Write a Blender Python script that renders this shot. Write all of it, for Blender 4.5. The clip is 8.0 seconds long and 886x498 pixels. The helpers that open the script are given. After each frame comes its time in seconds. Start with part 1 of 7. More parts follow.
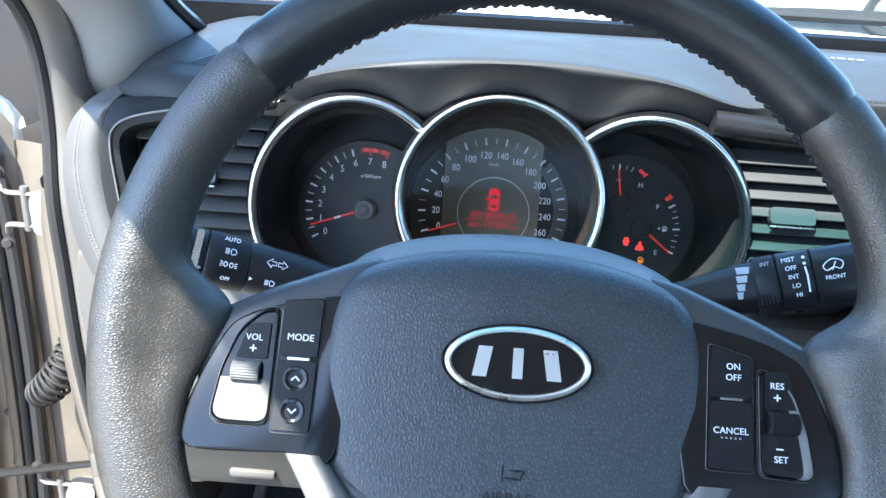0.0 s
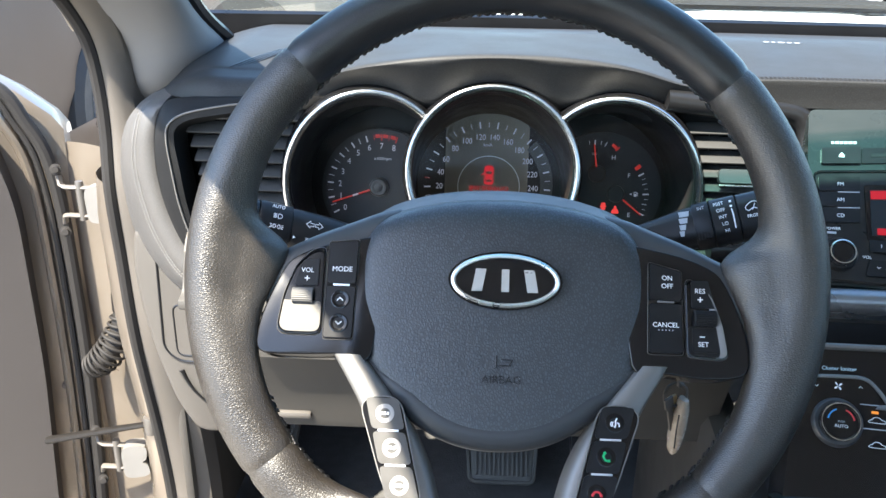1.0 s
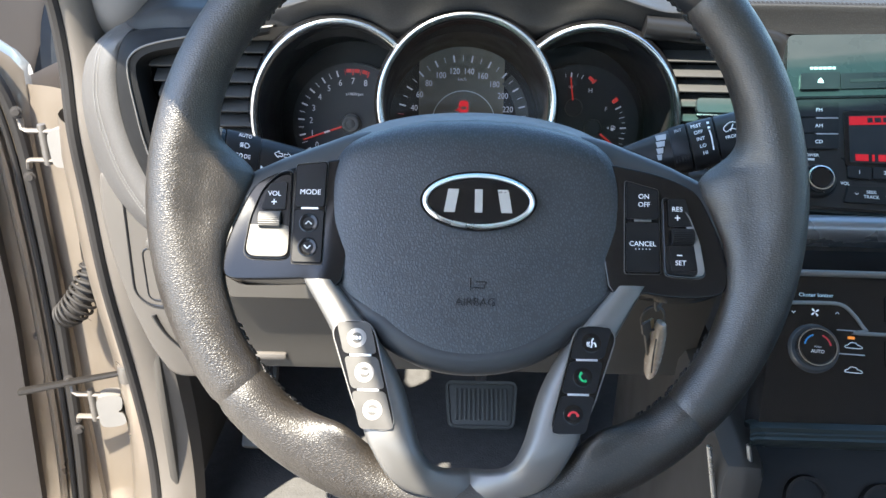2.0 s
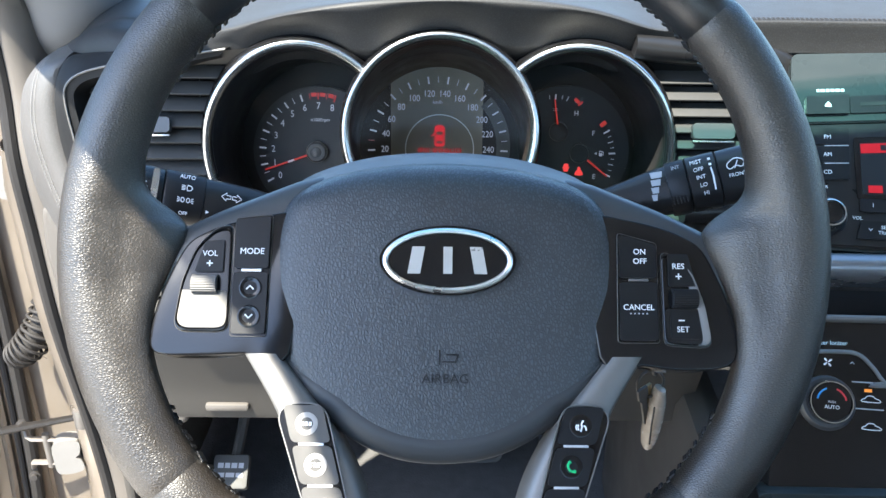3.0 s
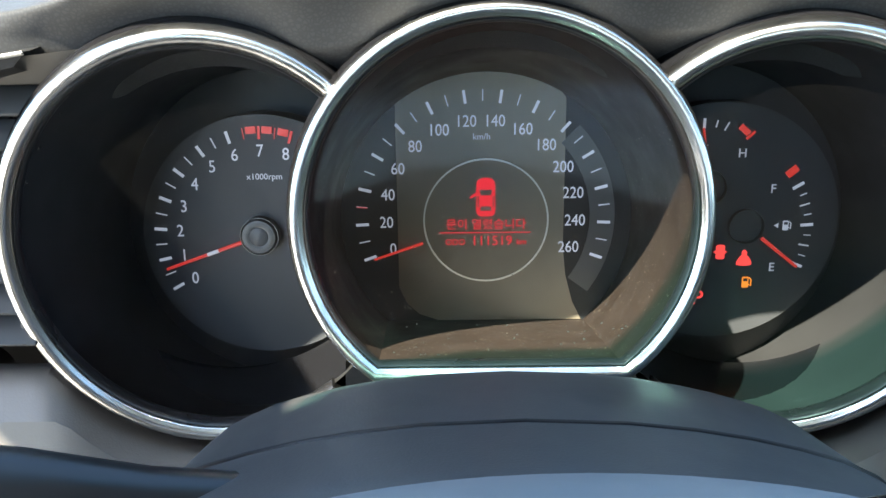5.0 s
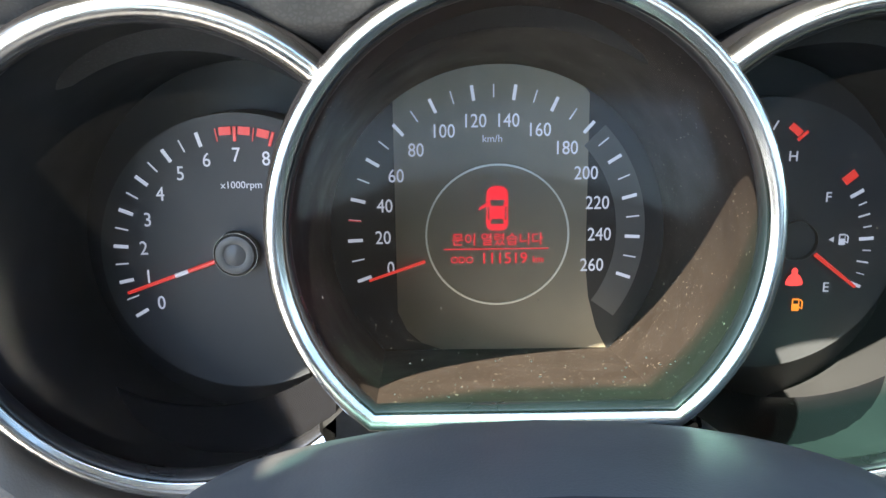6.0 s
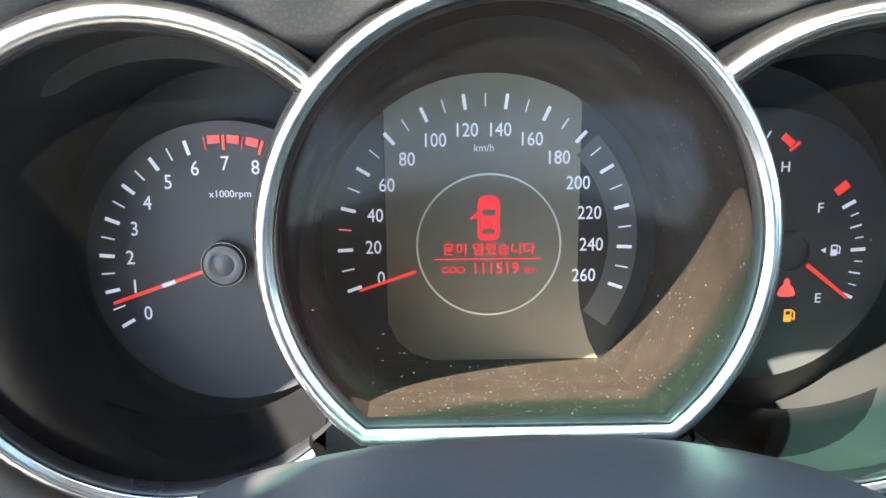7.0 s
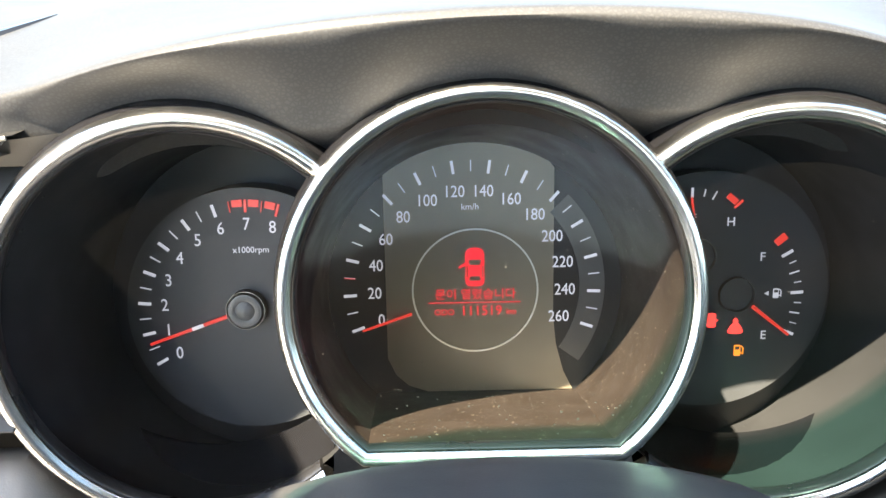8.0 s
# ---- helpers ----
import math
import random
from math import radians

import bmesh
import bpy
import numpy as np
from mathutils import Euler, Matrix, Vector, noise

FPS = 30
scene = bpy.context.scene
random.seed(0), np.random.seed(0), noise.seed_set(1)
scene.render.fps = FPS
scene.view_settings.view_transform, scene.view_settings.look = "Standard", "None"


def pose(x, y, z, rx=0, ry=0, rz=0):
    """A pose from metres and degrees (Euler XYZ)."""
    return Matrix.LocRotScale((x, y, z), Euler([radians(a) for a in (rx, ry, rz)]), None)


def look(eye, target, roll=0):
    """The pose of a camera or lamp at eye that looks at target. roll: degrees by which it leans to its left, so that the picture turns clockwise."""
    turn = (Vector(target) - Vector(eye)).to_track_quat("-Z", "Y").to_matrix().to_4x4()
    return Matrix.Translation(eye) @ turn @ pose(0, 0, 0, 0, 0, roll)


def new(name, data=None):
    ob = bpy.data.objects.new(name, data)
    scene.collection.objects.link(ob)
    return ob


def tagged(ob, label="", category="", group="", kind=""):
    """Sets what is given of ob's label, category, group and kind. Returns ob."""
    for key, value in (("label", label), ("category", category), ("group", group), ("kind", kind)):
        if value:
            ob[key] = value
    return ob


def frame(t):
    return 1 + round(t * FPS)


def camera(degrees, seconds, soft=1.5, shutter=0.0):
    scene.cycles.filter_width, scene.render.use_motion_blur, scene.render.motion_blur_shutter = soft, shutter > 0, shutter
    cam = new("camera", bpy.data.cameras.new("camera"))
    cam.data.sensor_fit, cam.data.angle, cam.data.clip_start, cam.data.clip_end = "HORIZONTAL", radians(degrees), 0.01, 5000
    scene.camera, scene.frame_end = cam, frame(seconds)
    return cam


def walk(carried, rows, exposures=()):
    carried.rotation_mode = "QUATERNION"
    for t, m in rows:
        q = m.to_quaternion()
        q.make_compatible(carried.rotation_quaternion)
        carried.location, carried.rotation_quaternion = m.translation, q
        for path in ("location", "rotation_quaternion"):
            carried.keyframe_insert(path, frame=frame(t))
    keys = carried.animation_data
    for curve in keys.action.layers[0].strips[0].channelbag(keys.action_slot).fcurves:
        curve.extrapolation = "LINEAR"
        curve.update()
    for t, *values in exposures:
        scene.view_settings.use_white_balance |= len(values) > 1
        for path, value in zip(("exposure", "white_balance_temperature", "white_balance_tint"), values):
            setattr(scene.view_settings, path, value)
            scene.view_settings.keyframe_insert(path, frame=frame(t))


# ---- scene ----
cam = camera(57.5, 8.0)
ROWS = [
    (0.0, -0.0245, 0.0000, 1.1000, 68.00, -3.30, 3.00),
    (0.5, -0.0261, -0.0694, 1.1299, 69.09, -1.90, 1.98),
    (1.0, -0.0201, -0.1228, 1.1191, 67.80, -1.23, 2.45),
    (1.5, -0.0138, -0.1258, 1.1047, 65.81, -1.32, 0.73),
    (1.7, -0.0166, -0.1228, 1.0954, 64.84, -1.16, 0.98),
    (2.8, -0.0051, -0.0843, 1.0923, 65.44, -0.55, -0.04),
    (3.0, -0.0037, -0.0469, 1.0939, 65.31, -0.76, -0.20),
    (3.5, -0.0103, 0.0761, 1.0817, 64.54, -0.33, 0.82),
    (4.0, -0.0148, 0.2027, 1.0532, 62.82, -0.34, 1.02),
    (4.5, -0.0207, 0.2676, 1.0389, 62.43, 0.18, 0.35),
    (4.7, -0.0199, 0.2845, 1.0354, 63.63, 0.68, 0.48),
    (5.8, -0.0253, 0.3487, 1.0119, 64.70, 0.56, -0.60),
    (6.0, -0.0271, 0.3561, 1.0072, 65.31, 0.65, -0.45),
    (6.5, -0.0286, 0.3590, 1.0068, 65.69, 0.44, -0.87),
    (7.0, -0.0284, 0.3598, 1.0074, 65.74, 0.19, -1.17),
    (7.5, -0.0289, 0.3582, 1.0083, 65.71, -0.05, -1.64),
    (8.0, -0.0218, 0.3155, 1.0411, 67.22, 0.79, -0.95),
]
walk(cam, [(t, pose(*at)) for t, *at in ROWS],
     [(0.0, 2.9, 5250, 4), (0.5, 2.7, 5600, 5), (1.0, 2.58, 5950, 7), (1.5, 2.55, 6000, 8), (3.0, 2.72, 5750, 6), (3.5, 2.78, 5450, 5), (4.0, 2.72, 5200, 1), (4.5, 2.98, 5950, 2), (6.0, 3.58, 6250, 7), (7.5, 4.10, 6500, 7), (8.0, 3.80, 6950, 8)])

SKY_STRENGTH, SUN_STRENGTH = 0.15, 4.8
SUN_TO = Vector((-0.40, -0.50, 1.0)).normalized()      # towards the sun: high, behind the driver's left shoulder

world = bpy.data.worlds.new("sky")
scene.world = world
world.use_nodes = True
sky = world.node_tree.nodes.new("ShaderNodeTexSky")
sky.sky_type, sky.sun_disc = "NISHITA", False
sky.sun_elevation = math.asin(SUN_TO.z)
sky.sun_rotation = math.atan2(SUN_TO.x, SUN_TO.y)
world.node_tree.links.new(sky.outputs[0], world.node_tree.nodes["Background"].inputs[0])
world.node_tree.nodes["Background"].inputs[1].default_value = SKY_STRENGTH
sun = new("sun", bpy.data.lights.new("sun", "SUN"))
sun.data.energy, sun.data.angle, sun.data.color = SUN_STRENGTH, radians(0.6), (1.0, 0.87, 0.68)
sun.matrix_world = look(SUN_TO * 30, (0, 0, 0))


# ---- materials ----
def material(name, color, rough=0.5, metal=0.0, grain=0.0, grain_size=0.002, kind="noise", mottle=0.12, mottle_size=0.05,
             coat=0.0, spec=0.5, emit=None, strength=0.0, stretch=(1, 1, 1), rough_var=0.08, crease_shade=0.3):
    """A surface with two scales of variation: fine relief (grain, in metres of cell) and broad mottling of colour and gloss."""
    m = bpy.data.materials.new(name)
    m.use_nodes = True
    nt = m.node_tree
    b = nt.nodes["Principled BSDF"]
    b.inputs["Base Color"].default_value = (*color, 1)
    b.inputs["Roughness"].default_value, b.inputs["Metallic"].default_value = rough, metal
    b.inputs["Specular IOR Level"].default_value = spec
    b.inputs["Coat Weight"].default_value, b.inputs["Coat Roughness"].default_value = coat, 0.06
    if emit:
        b.inputs["Emission Color"].default_value, b.inputs["Emission Strength"].default_value = (*emit, 1), strength
        return m
    co = nt.nodes.new("ShaderNodeTexCoord")
    mp = nt.nodes.new("ShaderNodeMapping")
    mp.inputs["Scale"].default_value = stretch
    nt.links.new(co.outputs["Object"], mp.inputs["Vector"])
    n = nt.nodes.new("ShaderNodeTexNoise")
    n.inputs["Scale"].default_value, n.inputs["Detail"].default_value = 1 / mottle_size, 5
    nt.links.new(mp.outputs[0], n.inputs["Vector"])
    if mottle:
        mix = nt.nodes.new("ShaderNodeMixRGB")
        mix.inputs[1].default_value = (*[c * (1 - mottle) for c in color], 1)
        mix.inputs[2].default_value = (*[min(1, c * (1 + mottle)) for c in color], 1)
        nt.links.new(n.outputs[0], mix.inputs[0])
        nt.links.new(mix.outputs[0], b.inputs["Base Color"])
    if rough_var:
        mr = nt.nodes.new("ShaderNodeMapRange")
        mr.inputs[1].default_value, mr.inputs[2].default_value = 0.3, 0.7
        mr.inputs[3].default_value, mr.inputs[4].default_value = max(0.02, rough - rough_var), min(1, rough + rough_var)
        nt.links.new(n.outputs[0], mr.inputs[0])
        nt.links.new(mr.outputs[0], b.inputs["Roughness"])
    if grain:
        if kind == "leather":
            warp = nt.nodes.new("ShaderNodeTexNoise")      # wavy pebbles parted by creases
            warp.inputs["Scale"].default_value, warp.inputs["Detail"].default_value = 0.5 / grain_size, 2
            nt.links.new(mp.outputs[0], warp.inputs["Vector"])
            shift = nt.nodes.new("ShaderNodeVectorMath")
            shift.operation = "MULTIPLY_ADD"
            shift.inputs[1].default_value = (grain_size * 1.6,) * 3
            nt.links.new(warp.outputs["Color"], shift.inputs[0])
            nt.links.new(mp.outputs[0], shift.inputs[2])
            g = nt.nodes.new("ShaderNodeTexVoronoi")
            g.feature = "DISTANCE_TO_EDGE"
            g.inputs["Scale"].default_value = 0.55 / grain_size
            nt.links.new(shift.outputs[0], g.inputs["Vector"])
            cl = nt.nodes.new("ShaderNodeMapRange")
            cl.interpolation_type = "SMOOTHSTEP"
            cl.inputs[1].default_value, cl.inputs[2].default_value = 0.0, 0.34
            nt.links.new(g.outputs["Distance"], cl.inputs[0])
            h = cl.outputs[0]
            crease = nt.nodes.new("ShaderNodeMixRGB")      # shade between the pebbles, multiplied into the colour
            crease.blend_type, crease.inputs[0].default_value = "MULTIPLY", crease_shade
            nt.links.new(cl.outputs[0], crease.inputs[2])
            if mottle:
                nt.links.new(mix.outputs[0], crease.inputs[1])
            else:
                crease.inputs[1].default_value = (*color, 1)
            nt.links.new(crease.outputs[0], b.inputs["Base Color"])
        else:
            g = nt.nodes.new("ShaderNodeTexNoise")
            g.inputs["Scale"].default_value, g.inputs["Detail"].default_value = 1 / grain_size, 3
            nt.links.new(mp.outputs[0], g.inputs["Vector"])
            h = g.outputs[0]
        bump = nt.nodes.new("ShaderNodeBump")
        bump.inputs["Strength"].default_value, bump.inputs["Distance"].default_value = grain, grain_size * 0.35
        nt.links.new(h, bump.inputs["Height"])
        nt.links.new(bump.outputs[0], b.inputs["Normal"])
    return m


def glass(name, tint=(0.93, 0.97, 0.95), rough=0.0, dust=0.0, ior=1.45):
    """Thin pane: clear, with a Fresnel gloss and a film of dust that scatters a little light and adds a veil of haze.
    """
    m = bpy.data.materials.new(name)
    m.use_nodes = True
    nt = m.node_tree
    nt.nodes.remove(nt.nodes["Principled BSDF"])
    tr, gl = nt.nodes.new("ShaderNodeBsdfTransparent"), nt.nodes.new("ShaderNodeBsdfGlossy")
    tr.inputs[0].default_value = (*tint, 1)
    gl.inputs["Roughness"].default_value = rough
    fr, mx = nt.nodes.new("ShaderNodeFresnel"), nt.nodes.new("ShaderNodeMixShader")
    fr.inputs[0].default_value = ior
    base = tr.outputs[0]
    if dust:
        co, n1, n2 = nt.nodes.new("ShaderNodeTexCoord"), nt.nodes.new("ShaderNodeTexNoise"), nt.nodes.new("ShaderNodeTexNoise")
        n1.inputs["Scale"].default_value, n2.inputs["Scale"].default_value = 25, 1300
        mr = nt.nodes.new("ShaderNodeMapRange")
        mr.inputs[1].default_value, mr.inputs[2].default_value, mr.inputs[3].default_value, mr.inputs[4].default_value = 0.3, 0.75, dust * 0.6, dust * 1.4
        sp = nt.nodes.new("ShaderNodeMapRange")
        sp.inputs[1].default_value, sp.inputs[2].default_value, sp.inputs[3].default_value, sp.inputs[4].default_value = 0.74, 0.80, 0.0, 0.25
        add = nt.nodes.new("ShaderNodeMath")
        for n in (n1, n2):
            nt.links.new(co.outputs["Object"], n.inputs["Vector"])
        nt.links.new(n1.outputs[0], mr.inputs[0])
        nt.links.new(n2.outputs[0], sp.inputs[0])
        nt.links.new(mr.outputs[0], add.inputs[0])
        nt.links.new(sp.outputs[0], add.inputs[1])
        di, dm = nt.nodes.new("ShaderNodeBsdfDiffuse"), nt.nodes.new("ShaderNodeMixShader")
        di.inputs[0].default_value = (0.75, 0.72, 0.68, 1)
        nt.links.new(add.outputs[0], dm.inputs[0])
        nt.links.new(tr.outputs[0], dm.inputs[1])
        nt.links.new(di.outputs[0], dm.inputs[2])
        base = dm.outputs[0]
    nt.links.new(fr.outputs[0], mx.inputs[0])
    nt.links.new(base, mx.inputs[1])
    nt.links.new(gl.outputs[0], mx.inputs[2])
    nt.links.new(mx.outputs[0], nt.nodes["Material Output"].inputs[0])
    return m


LEATHER = material("black_grained_leather", (0.032, 0.0255, 0.0195), 0.42, spec=0.78, grain=0.42, grain_size=0.0008, crease_shade=0.5, stretch=(0.85, 1.2, 1.1), kind="leather", mottle=0.2, mottle_size=0.03)
LEATHER_FINE = material("black_smooth_leather", (0.012, 0.012, 0.0130), 0.38, spec=0.6, grain=0.16, crease_shade=0.2, grain_size=0.0008, kind="leather", mottle=0.2, mottle_size=0.03)
PAD_VINYL = material("dark_grained_vinyl", (0.036, 0.040, 0.046), 0.42, spec=0.6, grain=0.36, grain_size=0.0010, crease_shade=0.5, stretch=(1.15, 0.8, 1), kind="leather", mottle=0.15, mottle_size=0.04)
DASH = material("dark_soft_dash_plastic", (0.032, 0.032, 0.033), 0.56, spec=0.25, grain=0.08, grain_size=0.0010, kind="leather", mottle=0.15, mottle_size=0.1)
DASH_SMOOTH = material("dark_satin_plastic", (0.040, 0.042, 0.046), 0.34, grain=0.08, grain_size=0.0008, mottle=0.15, mottle_size=0.06)
CAP_LEATHER = material("grey_stitched_leather", (0.085, 0.080, 0.076), 0.5, grain=0.15, grain_size=0.0010, kind="leather", crease_shade=0.15, mottle=0.1, mottle_size=0.05)
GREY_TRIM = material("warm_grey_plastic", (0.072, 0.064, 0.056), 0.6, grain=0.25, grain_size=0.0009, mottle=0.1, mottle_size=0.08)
GREY_DARK = material("dark_warm_grey_plastic", (0.052, 0.047, 0.041), 0.6, grain=0.2, grain_size=0.0009, mottle=0.12, mottle_size=0.08)
SILVER_TRIM = material("satin_grey_metallic_trim", (0.145, 0.139, 0.132), 0.42, metal=0.4, grain=0.04, grain_size=0.0005, mottle=0.08)
GLOSS_BLACK = material("gloss_black_plastic", (0.006, 0.006, 0.007), 0.16, spec=0.4, mottle=0.2, mottle_size=0.05, rough_var=0.06)
SATIN_BLACK = material("satin_black_plastic", (0.011, 0.011, 0.012), 0.32, spec=0.35, grain=0.06, grain_size=0.0006, mottle=0.2)
BUTTON = material("matt_black_button", (0.011, 0.011, 0.012), 0.38, spec=0.22, grain=0.08, grain_size=0.0006, mottle=0.15, mottle_size=0.01)
CHROME = material("chrome", (0.50, 0.50, 0.495), 0.23, metal=1.0, mottle=0.05, rough_var=0.05, mottle_size=0.02)
BRIGHT_BAR = material("bright_silver_badge", (0.55, 0.55, 0.54), 0.32, metal=0.6, mottle=0.05)
SATIN_CHROME = material("satin_chrome", (0.80, 0.80, 0.80), 0.30, metal=1.0, mottle=0.06, rough_var=0.08, mottle_size=0.015)
DIAL_BLACK = material("matt_black_dial", (0.012, 0.0126, 0.0138), 0.5, spec=0.25, mottle=0.15, mottle_size=0.03)
SIDE_COWL = material("dark_grey_side_cowl", (0.021, 0.0214, 0.0225), 0.5, spec=0.25, mottle=0.15, mottle_size=0.03)
DIAL_GREY = material("charcoal_dial_plate", (0.036, 0.038, 0.042), 0.48, spec=0.3, mottle=0.15, mottle_size=0.03)
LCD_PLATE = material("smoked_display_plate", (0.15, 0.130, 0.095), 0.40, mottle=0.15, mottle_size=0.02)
CONSOLE = material("dark_taupe_console", (0.040, 0.034, 0.029), 0.55, grain=0.1, grain_size=0.0009, mottle=0.12, mottle_size=0.08)
TUBE = material("dark_gauge_cowl", (0.0170, 0.0125, 0.0100), 0.5, spec=0.3, grain=0.05, grain_size=0.0008, mottle=0.2, mottle_size=0.02)
SHADED_HEM = material("shaded_smooth_hem", (0.024, 0.026, 0.029), 0.5, grain=0.06, grain_size=0.0008, mottle=0.1, mottle_size=0.05)
SHROUD = material("dark_grained_shroud_plastic", (0.030, 0.030, 0.031), 0.5, grain=0.25, grain_size=0.0009, mottle=0.15, mottle_size=0.05)
TOPLIT_FLANK = material("toplit_cover_flank", (0.105, 0.108, 0.112), 0.5, grain=0.06, grain_size=0.0008, mottle=0.1, mottle_size=0.05)
SURROUND = material("dark_matt_surround", (0.010, 0.010, 0.0105), 0.6, spec=0.2, grain=0.08, grain_size=0.0008, mottle=0.15, mottle_size=0.06)
DIAL_BAND = material("grey_scale_band", (0.060, 0.060, 0.058), 0.5, spec=0.3, mottle=0.1, mottle_size=0.02)
RING_SILVER = material("thin_silver_ring", (0.62, 0.61, 0.57), 0.35, metal=0.6, mottle=0.05)
PRINT = material("white_print", (0.80, 0.80, 0.82), 0.6, mottle=0)
PRINT_DIM = material("grey_print", (0.42, 0.42, 0.44), 0.6, mottle=0)
DIAL_WHITE = material("lit_white_scale", (0.40, 0.40, 0.44), 0.5, emit=(0.56, 0.58, 0.70), strength=0.055)
RED_NEEDLE = material("lit_red_needle", (0.15, 0.01, 0.008), 0.4, emit=(0.9, 0.05, 0.035), strength=0.06)
RED_LCD = material("lit_red_display", (0.06, 0.004, 0.005), 0.5, spec=0.1, emit=(1.0, 0.03, 0.05), strength=0.09)
RED_LAMP = material("lit_red_telltale", (0.5, 0.02, 0.02), 0.5, emit=(1.0, 0.06, 0.05), strength=0.13)
AMBER_LAMP = material("lit_amber_telltale", (0.5, 0.2, 0.02), 0.5, emit=(1.0, 0.27, 0.02), strength=0.11)
GREEN_PRINT = material("green_print", (0.03, 0.42, 0.14), 0.5, mottle=0)
RED_PRINT = material("red_print", (0.55, 0.03, 0.04), 0.5, mottle=0)
BLUE_PRINT = material("blue_print", (0.06, 0.25, 0.55), 0.5, mottle=0)
THREAD = material("grey_thread", (0.17, 0.165, 0.16), 0.7, mottle=0)
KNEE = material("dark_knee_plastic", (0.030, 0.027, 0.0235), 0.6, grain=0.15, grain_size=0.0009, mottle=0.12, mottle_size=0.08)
PAINT = material("champagne_metallic_paint", (0.205, 0.172, 0.138), 0.34, metal=0.5, grain=0.03, grain_size=0.0006, mottle=0.12, mottle_size=0.06, coat=0.3)
RUBBER = material("black_rubber_seal", (0.022, 0.020, 0.019), 0.70, spec=0.25, grain=0.1, grain_size=0.002, mottle=0.2)
FRIT = material("black_glass_border", (0.005, 0.005, 0.006), 0.35, spec=0.3, mottle=0.2, mottle_size=0.05)
OILED = material("black_greased_steel", (0.010, 0.0085, 0.0075), 0.6, spec=0.25, grain=0.15, grain_size=0.002, mottle=0.3, mottle_size=0.01)
DOOR_TRIM = material("dark_door_trim", (0.038, 0.033, 0.031), 0.62, spec=0.3, grain=0.2, grain_size=0.0009, mottle=0.12, mottle_size=0.08)
DARK_STEEL = material("dark_oiled_steel", (0.030, 0.027, 0.025), 0.75, spec=0.2, grain=0.1, grain_size=0.002, mottle=0.25, mottle_size=0.02)
STEEL = material("worn_steel", (0.11, 0.10, 0.09), 0.5, metal=0.4, grain=0.1, grain_size=0.002, mottle=0.25, mottle_size=0.02)
WHITE_PART = material("pale_painted_bracket", (0.15, 0.142, 0.132), 0.5, mottle=0.12, mottle_size=0.02)
CARPET = material("charcoal_carpet", (0.085, 0.083, 0.082), 0.95, grain=0.9, grain_size=0.003, mottle=0.3, mottle_size=0.02, spec=0.1)
PEDAL = material("worn_pedal_rubber", (0.065, 0.064, 0.060), 0.65, grain=0.2, grain_size=0.002, mottle=0.2, mottle_size=0.02)
ROOF_CLOTH = material("pale_grey_headliner", (0.50, 0.48, 0.45), 0.9, grain=0.2, grain_size=0.002, mottle=0.06)
PILLAR_TRIM = material("grey_pillar_trim", (0.135, 0.133, 0.132), 0.75, grain=0.2, grain_size=0.0012, mottle=0.08)
KEY_PLASTIC = material("clear_worn_key_fob", (0.42, 0.35, 0.28), 0.25, mottle=0.25, mottle_size=0.006)
BRASS = material("worn_brass_key", (0.50, 0.38, 0.22), 0.35, metal=0.9, mottle=0.2, mottle_size=0.004)
# windscreen film is mostly there to lay a bright haze over the view
WINDSCREEN = glass("windscreen_glass", (0.86, 0.95, 0.92), dust=0.03)
SHADE_EDGE = glass("pale_shade_band", (0.58, 0.78, 0.75))
SHADE_BAND = glass("green_shade_band", (0.28, 0.60, 0.57))
LENS = glass("gauge_lens", (0.96, 0.97, 0.97), 0.08, dust=0.0015, ior=1.22)
# tints of the unseen panes, set to control fill light in the cabin
TINTED = glass("dark_tinted_side_glass", (0.58, 0.60, 0.60))
CLEAR_SIDE = glass("clear_side_glass", (0.68, 0.72, 0.71))
ASPHALT = material("sunlit_concrete_yard", (0.50, 0.48, 0.45), 0.9, grain=0.4, grain_size=0.02, mottle=0.15, mottle_size=0.8)
CAR_WHITE = material("white_car_paint", (0.80, 0.80, 0.80), 0.3, coat=0.5, mottle=0.03, mottle_size=0.5)
CAR_DARK = material("dark_grey_car_paint", (0.085, 0.08, 0.075), 0.3, coat=0.5, mottle=0.08, mottle_size=0.5)
CAR_BLUE = material("pale_blue_car_paint", (0.20, 0.30, 0.42), 0.3, coat=0.5, mottle=0.05, mottle_size=0.5)
CAR_BROWN = material("taupe_car_paint", (0.074, 0.056, 0.042), 0.65, spec=0.15, mottle=0.08, mottle_size=0.5)
CAR_GLASS = material("dark_car_glass", (0.02, 0.022, 0.025), 0.08, mottle=0.1, mottle_size=0.4)
TYRE = material("tyre_rubber", (0.02, 0.02, 0.02), 0.8, grain=0.2, grain_size=0.01, mottle=0.2)
ALLOY = material("silver_alloy", (0.30, 0.30, 0.30), 0.35, metal=0.8, mottle=0.08)


